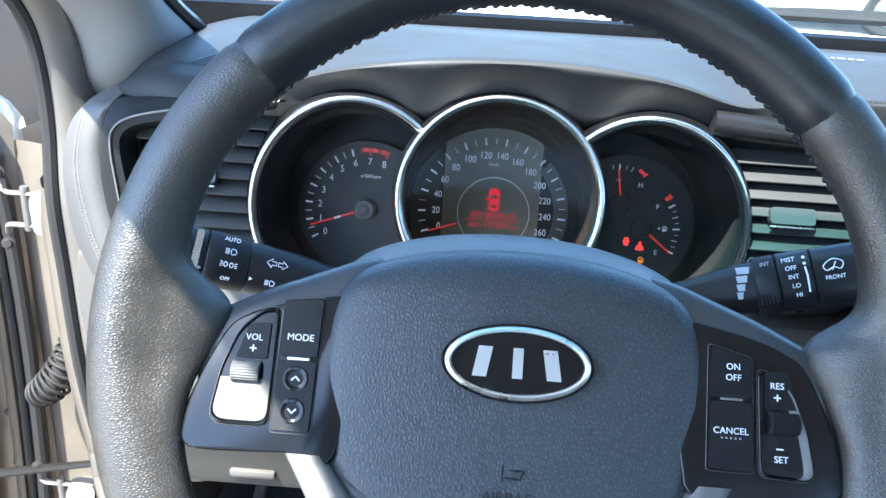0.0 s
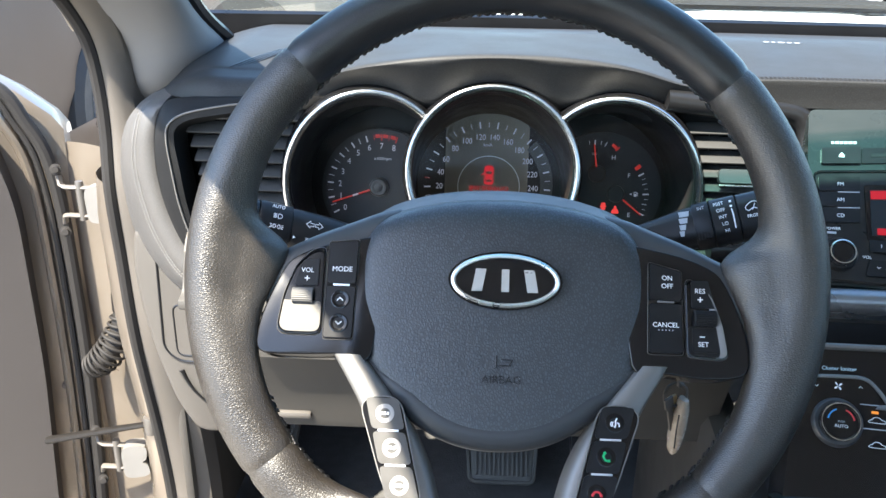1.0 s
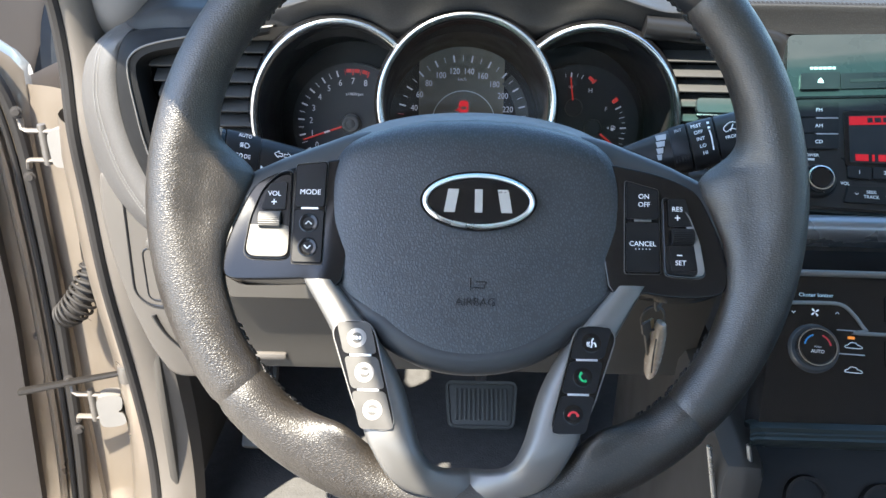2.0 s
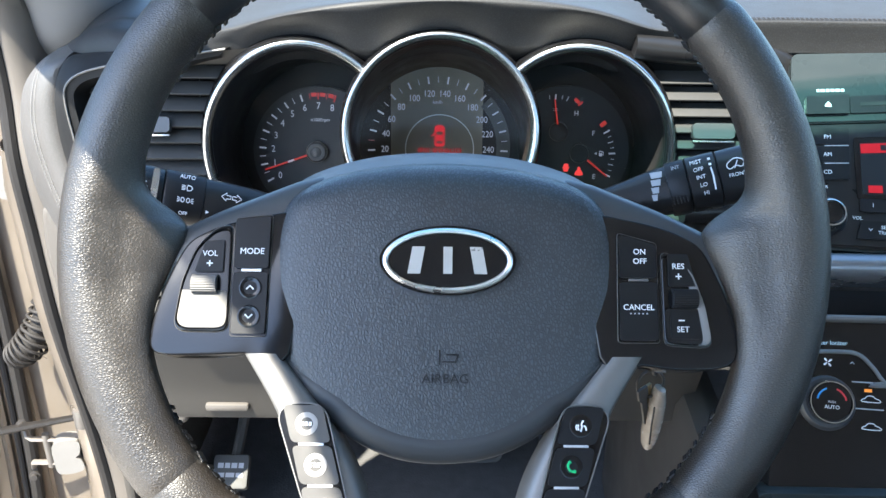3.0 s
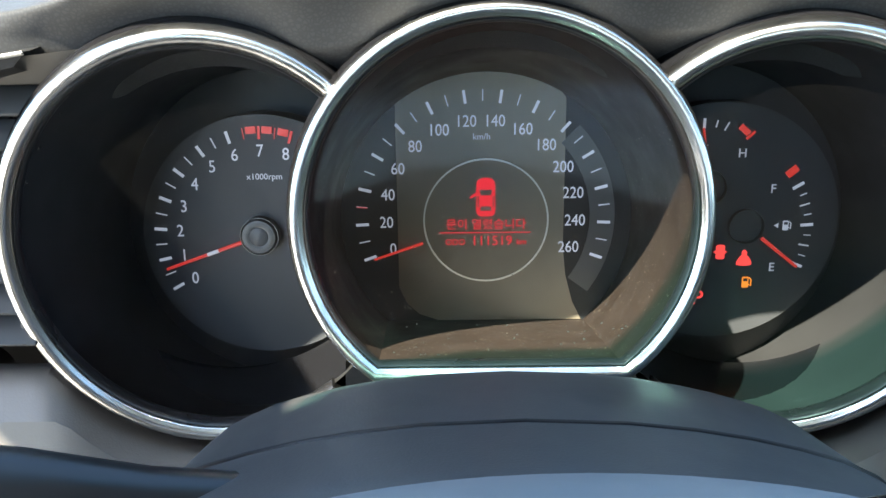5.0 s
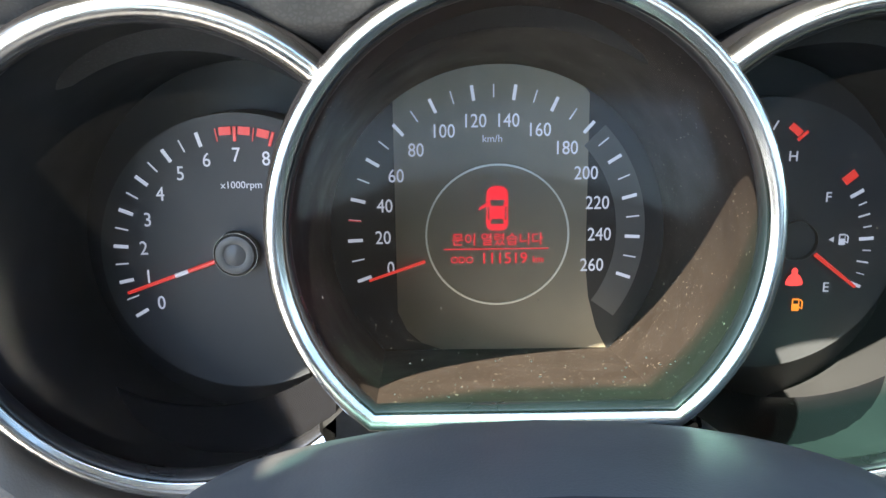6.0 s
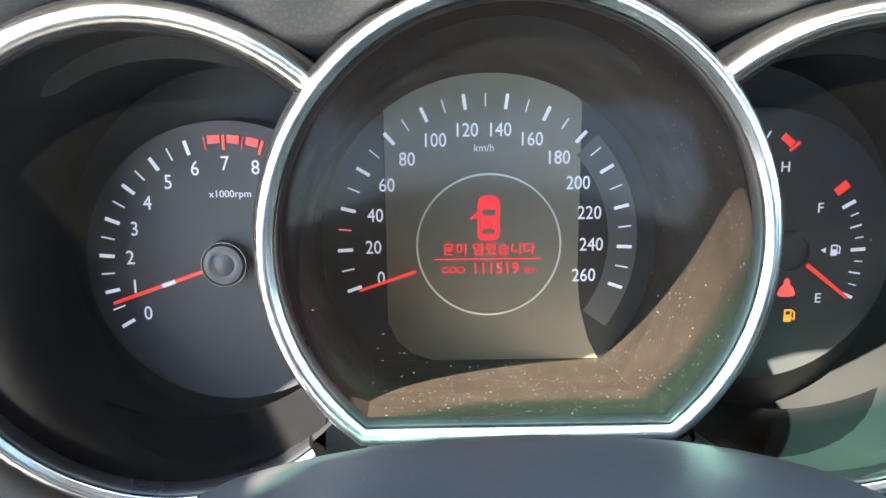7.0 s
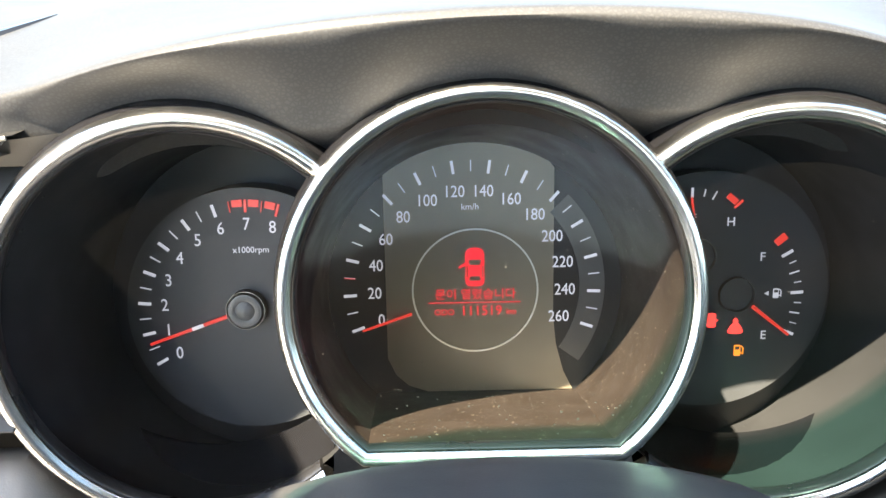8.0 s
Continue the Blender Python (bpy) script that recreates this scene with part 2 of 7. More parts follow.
def speckled(m, size=0.0011, amount=0.735, tone=(0.34, 0.30, 0.24)):
    """Adds scattered pale dust specks to a plain material."""
    nt = m.node_tree
    b = nt.nodes["Principled BSDF"]
    src = b.inputs["Base Color"].links[0].from_socket
    n, mr, mx, co = nt.nodes.new("ShaderNodeTexNoise"), nt.nodes.new("ShaderNodeMapRange"), nt.nodes.new("ShaderNodeMixRGB"), nt.nodes.new("ShaderNodeTexCoord")
    n.inputs["Scale"].default_value, n.inputs["Detail"].default_value = 1 / size, 1
    mr.inputs[1].default_value, mr.inputs[2].default_value = amount, amount + 0.03
    nt.links.new(co.outputs["Object"], n.inputs["Vector"])
    nt.links.new(n.outputs[0], mr.inputs[0])
    nt.links.new(mr.outputs[0], mx.inputs[0])
    nt.links.new(src, mx.inputs[1])
    mx.inputs[2].default_value = (*tone, 1)
    nt.links.new(mx.outputs[0], b.inputs["Base Color"])


speckled(TUBE)


# ---- mesh helpers ----
def part(name, bm, mat, parent=None, label="", m=None, sharp=35, facing=None):
    """Links a bmesh as one mesh object, smooth but for edges sharper than the angle given; facing turns an open sheet that way."""
    me = bpy.data.meshes.new(name)
    bmesh.ops.recalc_face_normals(bm, faces=bm.faces[:])
    if facing is not None and sum((f.normal.dot(Vector(facing)) for f in bm.faces)) < 0:
        bmesh.ops.reverse_faces(bm, faces=bm.faces[:])
    bm.to_mesh(me)
    bm.free()
    me.materials.append(mat)
    me.polygons.foreach_set("use_smooth", [True] * len(me.polygons))
    me.set_sharp_from_angle(angle=radians(sharp))
    ob = new(name, me)
    ob.parent = parent
    if m is not None:
        ob.matrix_local = m
    return tagged(ob, label)


def thing(name, m, label, category, group="", kind=""):
    ob = new(name)
    ob.empty_display_size = 0.02
    ob.matrix_world = m
    return tagged(ob, label, category, group, kind)


def spline(pts, n=8, closed=False):
    """A smooth line through a few points (Catmull-Rom), n steps each."""
    pts = [Vector(p) for p in pts]
    k, out = len(pts), []
    for i in range(k if closed else k - 1):
        if closed:
            a, b, c, d = pts[i - 1], pts[i], pts[(i + 1) % k], pts[(i + 2) % k]
        else:
            a, b, c, d = pts[max(i - 1, 0)], pts[i], pts[i + 1], pts[min(i + 2, k - 1)]
        for s in range(n):
            t = s / n
            out.append(0.5 * (2 * b + (c - a) * t + (2 * a - 5 * b + 4 * c - d) * t * t + (3 * b - a - 3 * c + d) * t ** 3))
    if not closed:
        out.append(pts[-1])
    return out


def loft(rows, close_row=False, close_col=False, caps=False):
    """Quads over rows of points."""
    bm = bmesh.new()
    vs = [[bm.verts.new(p) for p in r] for r in rows]
    R, C = len(vs), len(vs[0])
    for i in range(R if close_col else R - 1):
        for j in range(C if close_row else C - 1):
            bm.faces.new((vs[i][j], vs[i][(j + 1) % C], vs[(i + 1) % R][(j + 1) % C], vs[(i + 1) % R][j]))
    if caps:
        bm.faces.new(vs[0])
        bm.faces.new(vs[-1])
    return bm


def slab(pts, z0, z1, r=0.0, seg=2):
    """A flat outline (x, y) with thickness from z0 up to z1, its upper edge rounded by r."""
    bm = bmesh.new()
    lo = [bm.verts.new((p[0], p[1], z0)) for p in pts]
    hi = [bm.verts.new((p[0], p[1], z1)) for p in pts]
    n = len(pts)
    bm.faces.new(lo)
    bm.faces.new(hi)
    for i in range(n):
        bm.faces.new((lo[i], lo[(i + 1) % n], hi[(i + 1) % n], hi[i]))
    bmesh.ops.recalc_face_normals(bm, faces=bm.faces[:])
    if r:
        ed = [e for e in bm.edges if e.verts[0].co.z == z1 and e.verts[1].co.z == z1] if z1 > z0 else []
        bmesh.ops.bevel(bm, geom=ed, offset=r, segments=seg, affect="EDGES", profile=0.5, clamp_overlap=True)
    return bm


def rbox(sx, sy, sz, r=0.003, seg=2, c=(0, 0, 0)):
    bm = bmesh.new()
    bmesh.ops.create_cube(bm, size=1)
    bmesh.ops.scale(bm, vec=(sx, sy, sz), verts=bm.verts)
    if r:
        bmesh.ops.bevel(bm, geom=bm.edges[:], offset=min(r, 0.49 * min(sx, sy, sz)), segments=seg, affect="EDGES", profile=0.5)
    bmesh.ops.translate(bm, vec=c, verts=bm.verts)
    return bm


def rrect(w, h, r, cx=0.0, cy=0.0, n=4):
    """Outline of a rounded rectangle."""
    out = []
    for sx, sy, a in ((1, 1, 0), (-1, 1, 90), (-1, -1, 180), (1, -1, 270)):
        for k in range(n + 1):
            t = radians(a + 90 * k / n)
            out.append((cx + sx * (w / 2 - r) + r * math.cos(t), cy + sy * (h / 2 - r) + r * math.sin(t)))
    return out


def oval(a, b, n=48, cx=0.0, cy=0.0, t0=0.0, t1=360.0):
    k = n if t1 - t0 >= 360 else n + 1
    return [(cx + a * math.cos(radians(t0 + (t1 - t0) * i / n)), cy + b * math.sin(radians(t0 + (t1 - t0) * i / n))) for i in range(k)]


def soft_poly(pts, n=5, closed=True):
    return [(p.x, p.y) for p in spline([(x, y, 0) for x, y in pts], n, closed)]


def lathe(profile, n=40, t0=0.0, t1=360.0):
    """Turns (radius, height) round the z axis."""
    full = t1 - t0 >= 360
    rows = []
    for i in range(n if full else n + 1):
        a = radians(t0 + (t1 - t0) * i / n)
        rows.append([(r * math.cos(a), r * math.sin(a), z) for r, z in profile])
    return loft(rows, close_col=full)


def tube(path, radius, n=10, closed=False, flat=1.0, caps=True):
    """A round or flattened bar along a line; radius: a number, or a function of 0..1."""
    path = [Vector(p) for p in path]
    k, rows = len(path), []
    up = Vector((0, 0, 1))
    prev = None
    for i, p in enumerate(path):
        d = (path[(i + 1) % k] - path[i - 1]) if closed else (path[min(i + 1, k - 1)] - path[max(i - 1, 0)])
        d.normalize()
        if prev is None:
            s = d.cross(up)
            if s.length < 1e-3:
                s = d.cross(Vector((1, 0, 0)))
        else:
            s = prev - d * prev.dot(d)
        s.normalize()
        prev = s
        q = s.cross(d)
        r = radius(i / (k - 1)) if callable(radius) else radius
        rows.append([p + r * (math.cos(2 * math.pi * j / n) * s + flat * math.sin(2 * math.pi * j / n) * q) for j in range(n)])
    return loft(rows, close_row=True, close_col=closed, caps=caps and not closed)


def join(bms):
    out = bmesh.new()
    for b in bms:
        me = bpy.data.meshes.new("tmp")
        b.to_mesh(me)
        b.free()
        out.from_mesh(me)
        bpy.data.meshes.remove(me)
    return out


def moved(bm, m):
    bmesh.ops.transform(bm, matrix=m, verts=bm.verts)
    return bm


def lettering(name, body, size, mat, parent, m, depth=0.0002, align="CENTER", squeeze=1.0, bold=0.0):
    """Raised or printed characters in the built-in font; size: cap height in metres."""
    cu = bpy.data.curves.new(name, "FONT")
    cu.body, cu.size, cu.extrude, cu.align_x, cu.align_y = body, size / 0.7, depth, align, "CENTER"
    cu.offset = bold
    cu.resolution_u = 3
    tmp = bpy.data.objects.new(name, cu)
    scene.collection.objects.link(tmp)
    bpy.context.view_layer.update()
    me = bpy.data.meshes.new_from_object(tmp.evaluated_get(bpy.context.evaluated_depsgraph_get()))
    bpy.data.objects.remove(tmp)
    me.name = name
    me.materials.clear()
    me.materials.append(mat)
    ob = new(name, me)
    ob.parent = parent
    ob.matrix_local = m @ Matrix.Diagonal((squeeze, 1, 1, 1))
    return ob


def bars(name, widths, h, gap, mat, parent, m, thick=0.0003):
    """Unreadable writing as plain bars."""
    total, bms = sum(widths) + gap * (len(widths) - 1), []
    x = -total / 2
    for w in widths:
        bms.append(rbox(w, h, thick, 0, c=(x + w / 2, 0, 0)))
        x += w + gap
    return part(name, join(bms), mat, parent, m=m)
T = Matrix.Translation
WHEEL_M = pose(0.001, 0.312, 0.923, 67.8)
DIAL_M = pose(-0.004, 0.6985, 0.873, 78)
BEZEL_M = pose(-0.001, 0.583, 0.907, 76)
STACK_M = pose(0.29, 0.51, 0.88, 52, 0, -8)


DARK_THREAD = material("dark_grey_thread", (0.022, 0.020, 0.019), 0.8, mottle=0)
STRIP_TRIM = material("dark_taupe_trim", (0.11, 0.096, 0.082), 0.55, grain=0.15, grain_size=0.001, mottle=0.1, mottle_size=0.05)


# ---- structure: ground, cabin shell ----
def ground():
    bm = bmesh.new()
    bmesh.ops.create_grid(bm, x_segments=40, y_segments=40, size=400)
    tagged(part("ground", bm, ASPHALT), "bright sunlit pale concrete yard surface", "ground", kind="structure")


def wall_plate(name, pts, thick, mat, label, category):
    """A flat piece of the shell: a quad or polygon in space, thickened."""
    bm = bmesh.new()
    vs = [bm.verts.new(p) for p in pts]
    f = bm.faces.new(vs)
    bm.normal_update()
    n = f.normal.copy()
    r = bmesh.ops.extrude_face_region(bm, geom=[f])
    bmesh.ops.translate(bm, vec=n * thick, verts=[v for v in r["geom"] if isinstance(v, bmesh.types.BMVert)])
    return tagged(part(name, bm, mat), label, category, kind="structure")


def cabin():
    ROOF_Z = 1.415
    wall_plate("floor", [(-0.42, 1.35, 0.20), (1.18, 1.35, 0.20), (1.18, -1.6, 0.20), (-0.42, -1.6, 0.20)], -0.02, CARPET, "dark charcoal carpeted car floor", "floor")
    wall_plate("wall_front", [(-0.42, 1.35, 0.20), (1.18, 1.35, 0.20), (1.18, 0.945, 0.985), (-0.42, 0.945, 0.985)], 0.02, CARPET, "dark bulkhead under the dashboard", "bulkhead")
    rows = []
    for i in range(13):
        row = []
        for j in range(29):
            q = math.sin(math.pi / 2 * (j / 14 - 1))
            y = (0.285 - 0.17 * q ** 40) * (1 - i / 12) - 1.45 * i / 12
            x = 0.37 + q * float(np.interp(y, (-1.45, 0.0, 0.10, 0.16, 0.30), (0.610, 0.625, 0.650, 0.670, 0.690)))
            row.append((x, y, ROOF_Z - 0.025 + 0.05 * (1 - q * q) - (0.02 if i == 0 else 0)))
        rows.append(row)
    tagged(part("ceiling", loft(rows), ROOF_CLOTH), "pale grey cloth headliner of the car", "ceiling", kind="structure")
    rows2 = [[(x, y, z + 0.03) for x, y, z in r] for r in rows]
    tagged(part("roof", loft(rows2), PAINT), "champagne painted car roof", "roof", kind="structure")
    # roof rail over the open driver's door
    rail = spline([(-0.310, 0.16, 1.362), (-0.285, 0.095, 1.382), (-0.258, 0.02, 1.394), (-0.245, -0.15, 1.403), (-0.24, -0.6, 1.408), (-0.24, -1.3, 1.37)], 5)
    tagged(part("trim", tube(rail, 0.024, 10), PAINT), "painted roof rail above the open door", "roof rail", kind="structure")
    # passenger side: lower door wall, roof rail, rear end
    wall_plate("wall_right", [(1.17, 1.1, 0.2), (1.17, -1.6, 0.2), (1.17, -1.6, 0.98), (1.17, 1.1, 0.98)], 0.04, GREY_DARK, "dark inner side of the passenger doors", "door wall")
    wall_plate("wall_rear", [(-0.42, -1.6, 0.2), (1.17, -1.6, 0.2), (1.17, -1.6, 1.0), (-0.42, -1.6, 1.0)], 0.04, GREY_DARK, "dark rear wall of the cabin", "rear wall")
    wall_plate("wall_left", [(-0.42, -0.45, 0.2), (-0.42, -1.6, 0.2), (-0.42, -1.6, 1.0), (-0.42, -0.45, 1.0)], 0.04, GREY_DARK, "dark inner side of the rear door", "door wall")
    wall_plate("sill", [(-0.50, 0.80, 0.2), (-0.50, -0.5, 0.2), (-0.50, -0.5, 0.31), (-0.50, 0.72, 0.31)], 0.08, PAINT, "champagne painted door sill", "sill")
    for name, path in (("pillar_right", [(1.15, 0.95, 1.0), (1.10, 0.55, 1.20), (0.985, 0.10, 1.39)]), ("pillar_rear", [(1.15, -0.55, 0.98), (1.08, -0.55, 1.22), (0.985, -0.55, 1.40)]), ("pillar_left", [(-0.43, -0.5, 0.3), (-0.43, -0.53, 0.95), (-0.34, -0.55, 1.22), (-0.245, -0.55, 1.39)])):
        tagged(part(name, tube(spline(path, 4), 0.045, 10), PILLAR_TRIM), "grey trimmed roof pillar of the car", "pillar", kind="structure")
    # windscreen: clear glass below, green shade band along the top
    def screen_row(s):
        row = []
        for j in range(21):
            q = math.sin(math.pi / 2 * (j / 10 - 1))
            foot, head = 0.99 - 0.05 * q * q, 0.285 - 0.17 * q ** 40
            f = s + (1 - s) * 0.35 * min(1, max(0, (abs(q) - 0.70) / 0.1)) * (s > 0.85)      # the shade band narrows at its ends
            row.append((0.37 + q * (0.71 - 0.06 * f), foot + (head - foot) * f, 1.0 + 0.38 * f + 0.012 * math.sin(math.pi * f)))
        return row
    ws = tagged(part("window_1", loft([screen_row(s) for s in (0, 0.16, 0.32, 0.48, 0.66, 0.852)]), WINDSCREEN, facing=(0, -0.5, -0.8)), "clear raked windscreen over the dashboard", "windscreen", kind="structure")
    ws.visible_shadow = False
    tagged(part("window_6", loft([screen_row(s) for s in (0.866, 0.91, 0.955, 1.0)]), SHADE_BAND, facing=(0, -0.5, -0.8)), "green shade band along the top of the windscreen", "windscreen", kind="structure")
    tagged(part("window_7", loft([screen_row(s) for s in (0.852, 0.859, 0.866)]), SHADE_EDGE, facing=(0, -0.5, -0.8)), "pale green fading edge of the windscreen's shade band", "windscreen", kind="structure")
    # added side and rear panes, out of view; they only shape the light
    for name, pts, way in (("window_2", [(1.165, 0.90, 0.98), (1.165, -0.52, 0.98), (0.99, -0.52, 1.41), (0.99, 0.10, 1.39)], (-1, 0, 0)), ("window_3", [(1.165, -0.58, 0.98), (1.165, -1.6, 0.98), (0.99, -1.46, 1.41), (0.99, -0.58, 1.41)], (-1, 0, 0)),
                           ("window_4", [(-0.42, -0.58, 1.0), (-0.42, -1.6, 1.0), (-0.25, -1.45, 1.40), (-0.25, -0.58, 1.40)], (1, 0, 0)), ("window_5", [(-0.42, -1.6, 1.0), (1.165, -1.6, 1.0), (0.99, -1.46, 1.42), (-0.25, -1.46, 1.42)], (0, 1, 0))):
        bm = bmesh.new()
        bm.faces.new([bm.verts.new(p) for p in pts])
        tagged(part(name, bm, CLEAR_SIDE if name == "window_2" else TINTED, facing=way), "unseen passenger side window, clearer to let in more fill light" if name == "window_2" else "unseen car window, tinted to hold down the cabin's fill light", "car window", kind="structure")


def left_pillar():
    """Windscreen pillar with its grey trim, and the rubber seal round the door opening."""
    inner = spline([(-0.335, 0.93, 0.955), (-0.307, 0.82, 0.984), (-0.316, 0.72, 1.043), (-0.285, 0.48, 1.195), (-0.238, 0.15, 1.385)], 6)
    outer = spline([(-0.365, 0.80, 0.885), (-0.380, 0.735, 0.938), (-0.384, 0.690, 1.022), (-0.362, 0.46, 1.160), (-0.285, 0.10, 1.368)], 6)
    rows = []
    for a, b in zip(inner, outer):
        bulge = Vector((0.03, -0.035, 0.01))
        rows.append([a.lerp(b, t) + bulge * (math.sin(math.pi * t) ** 0.8) for t in [k / 10 for k in range(11)]])
    tagged(part("pillar", loft(rows), PILLAR_TRIM), "grey textured windscreen pillar trim", "pillar", kind="structure")
    edge = [p + Vector((0.001, 0.004, 0.000)) for p in inner]
    tagged(part("trim", tube(edge, 0.009, 8), FRIT), "black edge of the windscreen along the pillar", "windscreen trim", kind="structure")
    seal = spline([(-0.296, 0.09, 1.362), (-0.345, 0.29, 1.272), (-0.380, 0.48, 1.152), (-0.404, 0.61, 1.066), (-0.411, 0.655, 1.041), (-0.411, 0.690, 1.004), (-0.411, 0.704, 0.962), (-0.411, 0.706, 0.905), (-0.411, 0.698, 0.84), (-0.411, 0.702, 0.765), (-0.410, 0.708, 0.65), (-0.408, 0.732, 0.505), (-0.404, 0.738, 0.39), (-0.40, 0.72, 0.30), (-0.40, 0.68, 0.20)], 6)
    tagged(part("seal", tube(seal, 0.0075, 10), RUBBER), "dark rubber seal round the door opening", "door seal", kind="structure")
    # painted outer pillar behind the upper run of the seal
    rows = [[p + Vector(o) for o in ((-0.004, 0.004, 0.004), (-0.014, 0.004, 0.003), (-0.022, 0.012, 0.008), (-0.024, 0.035, 0.028), (-0.018, 0.06, 0.045))] for p in seal if p.z > 1.0]
    tagged(part("pillar", loft(rows), PAINT), "champagne painted windscreen pillar outside the seal", "pillar", kind="structure")
    rows = []
    for i, p in enumerate(seal):
        low = min(1, max(0, (0.93 - p.z) / 0.25))
        q = p + Vector((0.029 + 0.020 * low, 0.012, 0.002))
        rows.append([p + Vector((0.004, -0.002, 0))] + [p.lerp(q, t) + Vector((0, -0.007, 0)) * math.sin(math.pi * t) for t in (0.25, 0.5, 0.75, 1)] + [q + Vector((0.004, 0.03, 0))])
    tagged(part("trim", loft(rows), STRIP_TRIM), "dark taupe trim strip beside the seal", "trim", kind="structure")
    # painted post outside the seal
    rows = []
    for k in range(17):
        z = 0.13 + 0.715 * k / 16
        ys = min(seal, key=lambda p: abs(p.z - z)).y
        top = max(0, (z - 0.80) / 0.10)
        wave = 0.006 * math.sin(z * 21)
        sec = [(-0.409, ys + 0.006), (-0.424, ys + 0.010), (-0.440, ys + 0.022), (-0.449, ys + 0.045), (-0.455, 0.805 + wave), (-0.462, 0.822 + wave), (-0.485, 0.838 + 0.5 * wave), (-0.510, 0.850), (-0.540, 0.858), (-0.552, 0.850), (-0.560, 0.90), (-0.56, 1.05)]
        rows.append([(x, y + 0.05 * top * top * (x < -0.43), z) for x, y in sec])
    tagged(part("post", loft([spline(r, 2) for r in rows]), PAINT), "champagne painted door post", "door post", kind="structure")
    # flange bead and drain channel on the post
    bead = spline([(-0.452, 0.800, 0.86), (-0.450, 0.795, 0.72), (-0.447, 0.79, 0.58), (-0.445, 0.79, 0.44)], 5)
    tagged(part("trim", tube(bead, 0.006, 8), PAINT), "champagne painted bead on the door post", "trim", kind="structure")


def bonnet():
    rows = []
    for k in range(13):
        f = k / 12
        y, z = 1.03 + 0.95 * f, 0.955 - 0.035 * f - 0.16 * f ** 3
        rows.append([(0.37 + 0.80 * s * (1 - 0.10 * f * f), y - 0.10 * f * s * s, z - 0.10 * abs(s) ** 3 + 0.012 * math.exp(-((abs(s) - 0.55) / 0.06) ** 2)) for s in [j / 10 - 1 for j in range(21)]])
    tagged(part("bonnet", loft(rows), PAINT), "champagne painted bonnet beyond the windscreen", "bonnet", kind="structure")
    for s in (-1, 1):
        rows = [[(0.37 + s * (0.80 + 0.012 * q), y, z) for q, z in ((0, 0.85), (5, 0.80), (8, 0.65), (7, 0.45), (5, 0.25))] for y in (0.92, 1.2, 1.5, 1.8, 1.95)]
        tagged(part("wing", loft(rows), PAINT), "champagne painted front wing of the car", "wing", kind="structure")
    rows = [[(0.37 + 0.86 * q, 1.95 + 0.10 * (1 - q * q) - d, z) for q in (-1, -0.6, 0, 0.6, 1)] for z, d in ((0.76, 0.06), (0.66, 0.0), (0.45, -0.03), (0.25, 0.02))]
    tagged(part("bumper", loft(rows), PAINT), "champagne painted front bumper of the car", "bumper", kind="structure")


def windscreen_base():
    rows = []
    for j in range(25):
        x = -0.36 + 1.5 * j / 24
        y = 0.925 - 0.05 * ((x - 0.37) / 0.75) ** 2
        rows.append([(x, y, 0.985), (x, y, 1.008), (x, y + 0.008, 1.011), (x, y + 0.030, 1.002), (x, y + 0.030, 0.98)])
    tagged(part("trim", loft(rows), FRIT), "black band along the foot of the windscreen", "windscreen trim", kind="structure")


VENT_RIM = [Vector(p) for p in ((-0.170, 0.592, 0.970), (-0.205, 0.587, 0.9655), (-0.241, 0.585, 0.961), (-0.278, 0.584, 0.953), (-0.294, 0.583, 0.943), (-0.298, 0.583, 0.928), (-0.296, 0.583, 0.898), (-0.292, 0.583, 0.865), (-0.284, 0.583, 0.835), (-0.268, 0.583, 0.806))]


# ---- dashboard ----
def brow(x):
    """Height and depth of the dash's rear edge above the gauges and vents."""
    s = max(0, 0.0815 ** 2 - (x + 0.001) ** 2) ** 0.5
    z = 0.907 + 0.97 * s if s else 0
    for cx in (-0.115, 0.111):
        k = max(0, 1 - ((x - cx) / 0.081) ** 2) ** 0.5
        z = max(z, 0.888 + 0.0915 * k if k else 0)
    side = 0.967 if x < 0 else 0.972
    return max(z, side - max(0, -x - 0.22) * 0.12)


